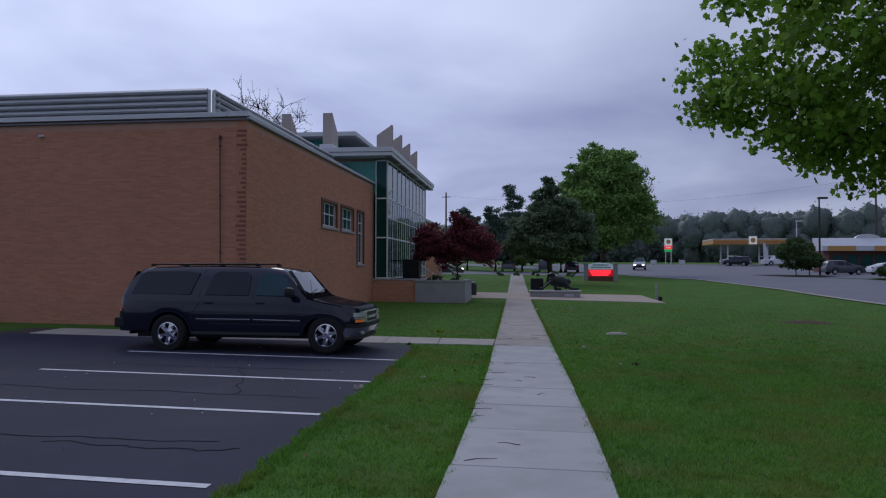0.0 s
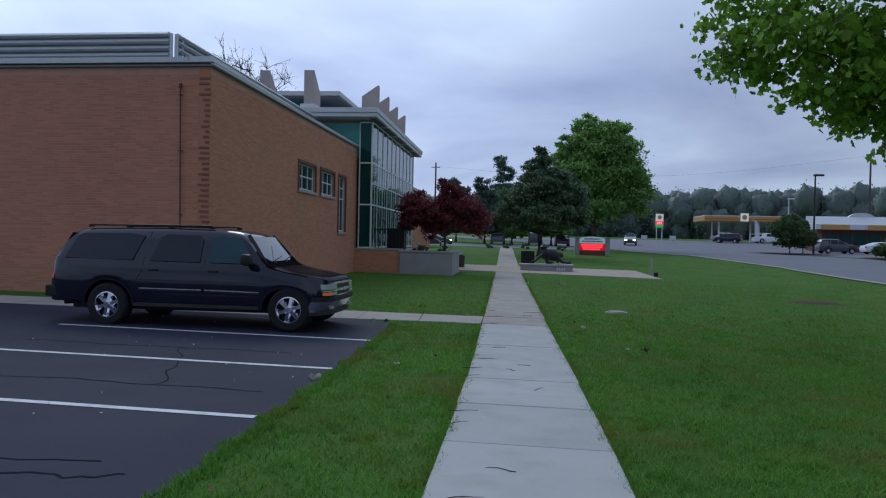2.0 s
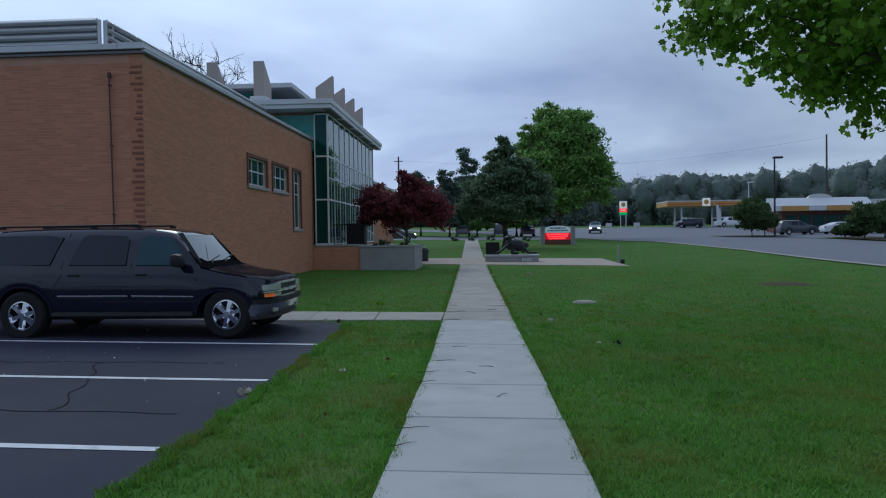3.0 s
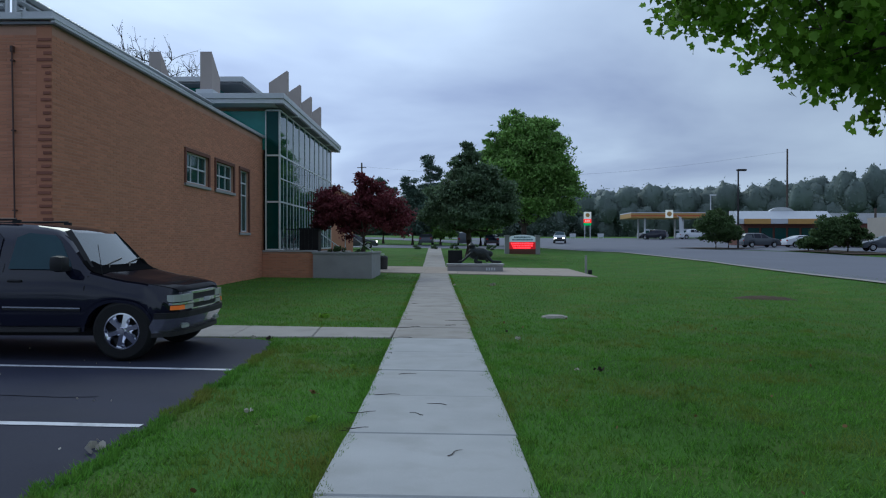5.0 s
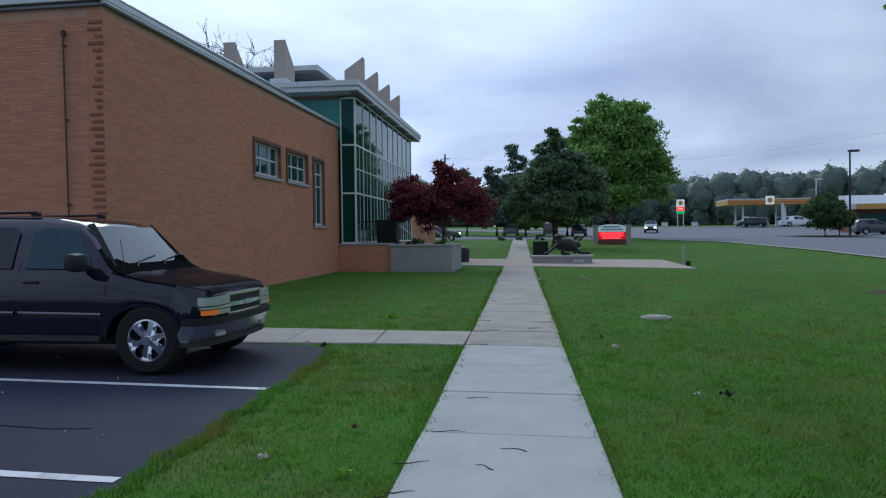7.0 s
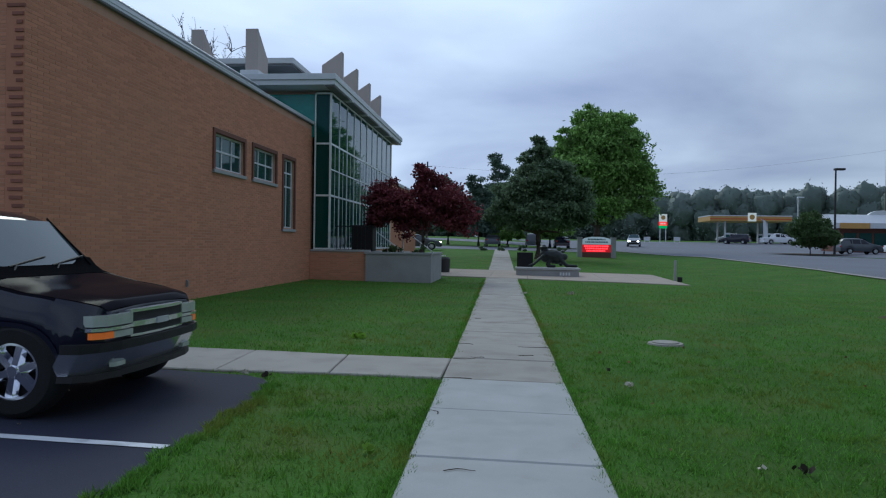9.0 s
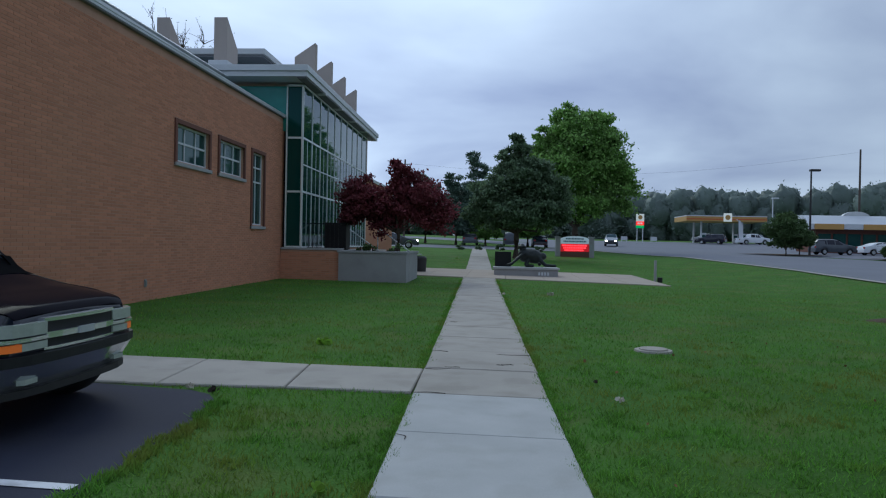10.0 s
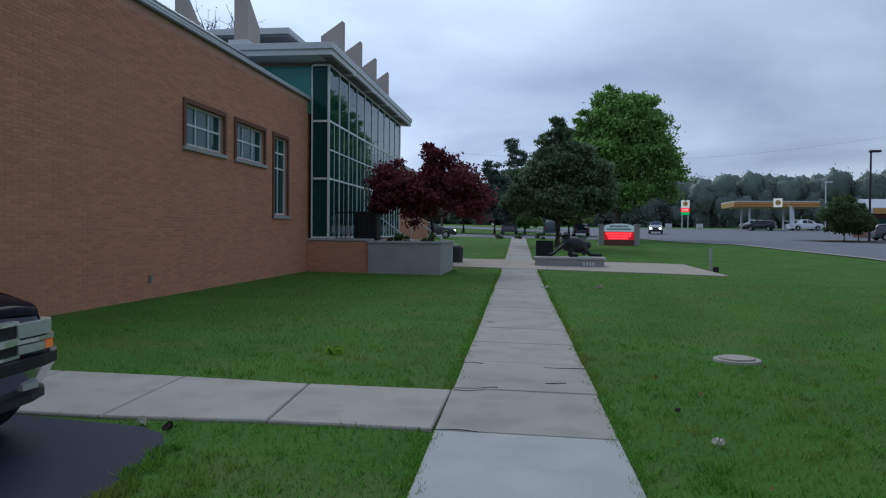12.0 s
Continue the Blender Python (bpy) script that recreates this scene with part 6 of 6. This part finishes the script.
for x, y, turn, kind, paint, label, lit in (
        (36.0, 134, 150, "suv", CAR_BLACK, "dark car beside the fuel pumps", False),
        (43.8, 137, 10, "pickup", WHITE_PAINT, "white pickup truck beside the fuel pumps", False),
        (39.2, 150, 175, "suv", WHITE_PAINT, "white van behind the canopy", False),
        (47.4, 149, 175, "suv", SILVER_PAINT, "silver car behind the canopy", False),
        (36.6, 91, 6, "suv", GREY_PAINT, "dark grey utility car parked at the store", False),
        (42.0, 91.5, 5, "sedan", WHITE_PAINT, "white sedan parked at the store", False),
        (47.4, 92, 5, "suv", SILVER_PAINT, "silver car parked at the store", False),
        (40.4, 72, 170, "sedan", GREY_PAINT, "grey sedan parked beyond the island", False),
        (-9.7, 75.5, 5, "sedan", GREY_PAINT, "dark car with lit headlamps in the far lot", True),
        (15.9, 112, -100, "suv", SILVER_PAINT, "silver compact utility car with lit headlamps far along the road", True),
        (-13.5, 84, 90, "suv", RED_PAINT, "red car in the far lot", False),
        (-3.4, 97, 90, "sedan", GREY_PAINT, "grey sedan in the far lot", False),
        (1.5, 97, 90, "suv", GREY_PAINT, "dark grey utility car in the far lot", False),
        (5.0, 97, 90, "sedan", CAR_BLACK, "black sedan in the far lot", False)):
    far_car((x, y, gz(x, y) + 0.03), turn, kind, paint, label, lights=lit)

# ---- lawn details ----
bm = B()
bmesh.ops.create_grid(bm, x_segments=14, y_segments=10, size=0.5, matrix=Matrix.Diagonal((2.0, 1.1, 1, 1)))
for v in bm.verts:
    r = math.hypot(v.co.x / 1.0, v.co.y / 0.55)
    v.co.z = max(0.0, 1 - r * r) * 0.10 + 0.03 * noise.noise(v.co * 5) - 0.02
ob = part("soil_patch", bm, SOIL, smooth=60)
ob.location = (9.9, 27.2, gz(9.9, 27.2) + 0.02)
tagged(ob, "low bare patch of brown soil in the lawn", "soil patch")

mh = thing("access_cover", (2.55, 20.1, gz(2.55, 20.1)), "pale round concrete access cover in the lawn", "cover")
bm = B()
bmesh.ops.create_cone(bm, cap_ends=True, segments=28, radius1=0.28, radius2=0.27, depth=0.04, matrix=Matrix.Translation((0, 0, 0.010)))
part("ring", bm, OLD_CONCRETE, mh)
bm = B()
bmesh.ops.create_cone(bm, cap_ends=True, segments=28, radius1=0.21, radius2=0.205, depth=0.02, matrix=Matrix.Translation((0, 0, 0.039)))
part("lid", bm, OLD_CONCRETE, mh)

LITTER = material("paper_litter", (0.55, 0.50, 0.42), 0.9, scale=9, spread=0.15)
TWIG = material("dry_twig", (0.035, 0.025, 0.018), 0.95, scale=9, spread=0.3)
DRY_LEAF = material("dry_leaf", (0.22, 0.115, 0.05), 0.9, scale=9, spread=0.3)
rg = random.Random(31)
for x, y, ln, a in ((0.28, 11.49, 0.26, 160), (-0.38, 11.1, 0.34, 12), (0.44, 9.87, 0.24, 50), (-0.11, 13.08, 0.28, 8), (0.11, 11.08, 0.2, 150), (0.33, 18.11, 0.24, 2), (0.37, 18.13, 0.2, 170), (-0.23, 11.89, 0.34, 2), (-0.35, 10.55, 0.26, 4), (-0.42, 10.50, 0.2, 60), (-0.53, 19.03, 0.28, 174), (0.46, 18.94, 0.6, 177), (-0.29, 17.8, 0.24, 172), (-0.45, 17.63, 0.4, 6), (-0.58, 22.71, 0.18, 20), (-0.28, 8.56, 0.36, 3), (-0.30, 8.07, 0.3, 24), (-0.10, 6.21, 0.4, 22), (0.13, 6.83, 0.3, 168), (-0.46, 14.66, 0.22, 120), (-0.44, 16.28, 0.5, 178)):
    bm = B()
    pts = [(0.75 * ln * (i / 5 - 0.5), 0.022 * math.sin(i * 1.1 + x * 9), 0.008) for i in range(6)]
    limb(bm, pts, [0.003, 0.0038, 0.0034, 0.003, 0.0024, 0.0016], 5)
    ob = part("twig", bm, TWIG)
    ob.matrix_world = pose(x, y, gz(x, y) + 0.028, 0, 0, a)
    tagged(ob, "thin dark fallen twig on the concrete path", "twig", "fallen twigs")
for x, y, sz, mt, nm, lb, ct in ((1.44, 16.35, 0.06, LITTER, "paper_scrap", "scrap of tan paper on the lawn", "litter"), (2.2, 13.5, 0.07, TWIG, "pine_cone", "dark clump of debris on the grass", "debris"), (-0.96, 11.89, 0.06, DRY_LEAF, "dry_leaf", "orange-brown fallen leaf on the grass", "leaf"), (-2.24, 19.4, 0.14, LEAF_MAPLE, "weed_clump", "pale weed clump in the mown lawn", "weed"), (0.36, 30.3, 0.10, LITTER, "paper_scrap", "scrap of white paper beside the path", "litter"), (1.33, 17.23, 0.05, TWIG, "pine_cone", "dark clump of debris on the grass", "debris"), (1.82, 31.0, 0.13, LITTER, "paper_scrap", "scrap of white paper on the lawn", "litter"), (-2.12, 9.86, 0.09, LITTER, "debris_heap", "pale leaf debris at the asphalt edge", "debris"), (-0.77, 13.4, 0.085, LEAF_MAPLE, "weed_clump", "green weed clump in the lawn", "weed"), (-0.78, 10.87, 0.08, LEAF_MAPLE, "weed_clump", "green weed clump in the lawn", "weed"), (-1.38, 11.08, 0.05, LITTER, "pale_leaf", "small pale fallen leaf on the grass", "leaf"), (1.9, 13.46, 0.05, LITTER, "pale_leaf", "small pale fallen leaf on the grass", "leaf"), (-2.45, 15.95, 0.07, TWIG, "debris_heap", "dark leaf debris at the asphalt corner", "debris"), (-2.75, 16.08, 0.08, LITTER, "debris_heap", "pale leaf debris at the asphalt edge", "debris")):
    pts = np.array([[rg.gauss(0, sz * 0.35), rg.gauss(0, sz * 0.35), abs(rg.gauss(0.012, 0.01))] for _ in range(14 if sz > 0.09 else 6)])
    ob = leaf_cloud(nm, pts, int(x * 100 + 500), sz * 0.7, mt, None, "clump", lb)
    ob.matrix_world = pose(x, y, gz(x, y) + 0.03)
    tagged(ob, category=ct)

# dead leaves strewn over the lawn
rg = np.random.default_rng(150)
p = np.stack([rg.uniform(-2.6, 6.5, 70), rg.uniform(5.5, 24, 70), np.zeros(70)], 1)
p = p[(np.abs(p[:, 0] - (walk_x(p[:, 1]))) > 0.75) & ~((p[:, 0] < 0) & (p[:, 1] > 15.8) & (p[:, 1] < 18.0)) & (p[:, 0] > np.interp(p[:, 1], [e[0] for e in LOT_EDGE], [e[1] for e in LOT_EDGE]) + 0.1)]
p[:, 2] = ground_z(p[:, 0], p[:, 1]) + 0.035
tagged(leaf_cloud("fallen_leaves", p, 151, 0.034, DRY_LEAF, None, "clump", "small brown dead leaves strewn over the lawn", kind="stuff"), category="leaves")

p = np.stack([rg.uniform(-7.5, -2.3, 60), rg.uniform(5, 15.8, 60), np.zeros(60)], 1)
p[:, 2] = ground_z(p[:, 0], p[:, 1]) + 0.024
tagged(leaf_cloud("lot_litter", p, 152, 0.022, LITTER, None, "clump", "tiny pale leaf scraps scattered over the asphalt", kind="stuff"), category="leaves")

# grass blades, thicker near the path
rg = np.random.default_rng(200)


def blades(n, x0, x1, y0, y1, size, soft_x, soft_y, tuft=1):
    p = np.stack([rg.uniform(x0, x1, n), y0 + (y1 - y0) * rg.random(n) ** 1.5, np.zeros(n)], 1)
    if tuft > 1:
        p = np.repeat(p[:n // tuft], tuft, axis=0)
        p[:, :2] += rg.normal(size=(len(p), 2)) * 0.055
    cx = walk_x(p[:, 1])
    near_y, far_y = branch_y(p[:, 0], 0), branch_y(p[:, 0], 1)
    edge = 0.035 * np.sin(p[:, 1] * 5.3) + 0.02 * np.sin(p[:, 1] * 17)
    keep = (np.abs(p[:, 0] - cx) > HALF - 0.007 + edge * 0.6) & ~((p[:, 0] < cx) & (p[:, 1] > near_y + 0.02 + edge) & (p[:, 1] < far_y + edge))
    le = np.interp(p[:, 1], [e[0] for e in LOT_EDGE], [e[1] for e in LOT_EDGE])
    keep &= (p[:, 0] > le + 0.02 + edge) | (p[:, 1] > near_y)
    keep &= ~((p[:, 1] > 17) & (p[:, 0] < -7.72)) & ~((p[:, 1] > 38.9 - 0.125 * p[:, 0]) & (p[:, 1] < 45.6) & (p[:, 0] > -6.2) & (p[:, 0] < 7.0))
    keep &= ~((p[:, 0] > -7.8) & (p[:, 0] < -2.9) & (p[:, 1] > 34.3)) & ((p[:, 0] - 2.55) ** 2 + (p[:, 1] - 20.1) ** 2 > 0.36 ** 2)
    keep &= (p[:, 0] < 17.4)
    fade = np.minimum.reduce([(p[:, 0] - x0) / soft_x, (x1 - p[:, 0]) / soft_x, (p[:, 1] - y0) / soft_y, (y1 - p[:, 1]) / 8])
    keep &= rg.random(len(p)) < np.clip(fade, 0, 1)
    return grow(p[keep], size)


def grow(p, size):
    """Blades that stand on the ground at the places p."""
    p[:, 2] = ground_z(p[:, 0], p[:, 1])
    n = len(p)
    a = rg.uniform(0, 2 * math.pi, n)
    h = size * rg.uniform(0.5, 1.25, n)
    w = size * 0.13
    lean = rg.normal(size=(n, 2)) * h[:, None] * 0.5
    d = np.stack([np.cos(a), np.sin(a), np.zeros(n)], 1) * w
    tip = p + np.stack([lean[:, 0], lean[:, 1], h], 1)
    v = np.stack([p - d, p + d, tip], 1).reshape(-1, 3)
    return v


def edge_blades(n, y0, y1, line, out_side, size):
    """Longer grass that spills unevenly over the edge of asphalt or concrete. line(y): the edge; out_side: -1 or 1, towards the lawn."""
    y = rg.uniform(y0, y1, n)
    x = line(y) + out_side * (rg.random(n) ** 1.5 * 0.13 - 0.035 + 0.03 * np.sin(y * 6.1) + 0.025 * np.sin(y * 15.7 + 1))
    return grow(np.stack([x, y, np.zeros(n)], 1), size)


def lot_line(y):
    return np.interp(y, [e[0] for e in LOT_EDGE], [e[1] for e in LOT_EDGE])


rims = [edge_blades(9000, 3.5, 15.6, lot_line, 1, 0.055), edge_blades(6000, 4.5, 16.2, lambda y: walk_x(y) - HALF, -1, 0.042), edge_blades(6000, 17.7, 38, lambda y: walk_x(y) - HALF, -1, 0.042), edge_blades(12000, 4.5, 38, lambda y: walk_x(y) + HALF, 1, 0.042)]
v = np.concatenate(rims + [blades(240000, -4.5, 7.5, 0.0, 20, 0.042, 3.0, 4.0), blades(200000, -9, 16, 2.0, 40, 0.042, 4.0, 5.0), blades(70000, -8.5, 18.5, 10, 66, 0.055, 1.0, 8.0), blades(90000, -4.5, 8.5, 1.0, 24, 0.048, 2.0, 3.0, 36)])
n = len(v) // 3
me = bpy.data.meshes.new("grass")
me.vertices.add(n * 3)
me.vertices.foreach_set("co", v.reshape(-1))
me.loops.add(n * 3)
me.loops.foreach_set("vertex_index", np.arange(n * 3, dtype=np.int32))
me.polygons.add(n)
me.polygons.foreach_set("loop_start", np.arange(0, n * 3, 3, dtype=np.int32))
me.update(calc_edges=True)
me.materials.append(BLADE)
tagged(new("grass", me), "short mown grass blades over the lawn", "grass", kind="stuff")

# ---- brickwork, course by course ----
def brick_mesh(name, length, height, depth_b, axis, mat):
    bm = B()
    e = 0.004
    if axis == "y":
        pts0 = [(0, 0, 0), (0, length, 0), (0, length, height), (0, 0, height)]
        pts1 = [(depth_b, e, e), (depth_b, length - e, e), (depth_b, length - e, height - e), (depth_b, e, height - e)]
    else:
        pts0 = [(0, 0, 0), (length, 0, 0), (length, 0, height), (0, 0, height)]
        pts1 = [(e, -depth_b, e), (length - e, -depth_b, e), (length - e, -depth_b, height - e), (e, -depth_b, height - e)]
    a, b = [bm.verts.new(p) for p in pts0], [bm.verts.new(p) for p in pts1]
    bm.faces.new(b)
    for i in range(4):
        j = (i + 1) % 4
        bm.faces.new((a[i], a[j], b[j], b[i]))
    bmesh.ops.recalc_face_normals(bm, faces=bm.faces)
    return mesh_of(bm, name, mat)


COURSE, BL, GAP = 0.0667, 0.30, 0.007
MESH_Y = brick_mesh("brick", BL - GAP, COURSE - GAP, 0.014, "y", BRICK)
MESH_X = brick_mesh("brick", BL - GAP, COURSE - GAP, 0.014, "x", BRICK)


def course_spans(run, row, holes):
    """Where the bricks of one course start and end along a wall, cut at the openings."""
    z = row * COURSE
    out_spans = []
    s = -(0.5 * BL if row % 2 else 0.0)
    while s < run:
        a, b = max(s, 0.0), min(s + BL - GAP, run)
        for h0, h1, z0, z1 in holes:
            if z + COURSE > z0 and z < z1 and b > h0 and a < h1:
                if a < h0:
                    b = h0
                elif b > h1:
                    a = h1
                else:
                    b = a
        if b - a > 0.03:
            out_spans.append((a, b))
        s += BL
    return out_spans


def joined_bricks(items, axis, parent, mat):
    verts, faces = [], []
    e = 0.004
    for a, b, z, proud in items:
        h = COURSE - GAP
        k = len(verts)
        if axis == "y":
            verts += [(-0.012, a, z), (-0.012, b, z), (-0.012, b, z + h), (-0.012, a, z + h)]
            verts += [(proud, a + e, z + e), (proud, b - e, z + e), (proud, b - e, z + h - e), (proud, a + e, z + h - e)]
            faces += [(k + 4, k + 5, k + 6, k + 7), (k, k + 1, k + 5, k + 4), (k + 1, k + 2, k + 6, k + 5), (k + 2, k + 3, k + 7, k + 6), (k + 3, k, k + 4, k + 7)]
        else:
            verts += [(a, 0.012, z), (b, 0.012, z), (b, 0.012, z + h), (a, 0.012, z + h)]
            verts += [(a + e, -proud, z + e), (b - e, -proud, z + e), (b - e, -proud, z + h - e), (a + e, -proud, z + h - e)]
            faces += [(k + 4, k + 5, k + 6, k + 7), (k, k + 1, k + 5, k + 4), (k + 1, k + 2, k + 6, k + 5), (k + 2, k + 3, k + 7, k + 6), (k + 3, k, k + 4, k + 7)]
    return quads("brickwork", verts, faces, mat, parent, "courses of red-brown brick", "stuff")


rb = random.Random(8)
HOLES = [(y0 - 0.11, y1 + 0.11, z0 - 0.12, z1 + 0.11) for _, y0, y1, z0, z1, _, _ in WIN]
east, single = [], 0
for row in range(-2, 86):
    z = row * COURSE + 0.004
    for a, b in course_spans(LONG, row, HOLES):
        proud = 0.002 + rb.uniform(-0.001, 0.0015)
        if 1.5 < a < 6.0 and 12 <= row < 32 and b - a > BL - GAP - 0.001 and single < 290:
            ob = new("brick", MESH_Y)
            ob.parent = wall_e
            ob.location = (-0.012 + proud - 0.002, a, z)
            single += 1
        else:
            east.append((a, b, z, proud))
joined_bricks(east, "y", wall_e, BRICK)
south = []
for row in range(-2, 86):
    z = row * COURSE + 0.004
    for a, b in course_spans(13.6, row, []):
        south.append((-0.32 - b, -0.32 - a, z, 0.002 + rb.uniform(-0.001, 0.0015)))
joined_bricks(south, "x", wall_s, BRICK)
# toothed corner: every second course stands proud
for row in range(0, 86, 2):
    bm = B()
    z = row * COURSE
    box(bm, -0.12 - 0.20 * rb.random(), 0.012 - 0.05 * rb.random(), -0.024, 0.02, z + 0.006, z + COURSE - 0.006, 0.002)
    part("corner_brick", bm, BRICK_DARK, wall_s)
bm = B()
box(bm, -0.319, -0.004, -0.004, 0.02, -0.4, TOP - 0.11)
part("corner_strip", bm, BRICK, wall_s)
tw_items = []
for row in range(-3, 17):
    z = row * COURSE + 0.004
    for a, b in course_spans(2.26, row, []):
        tw_items.append((a - 0.64, b - 0.64, z, 0.003))
joined_bricks(tw_items, "x", terrace, BRICK)
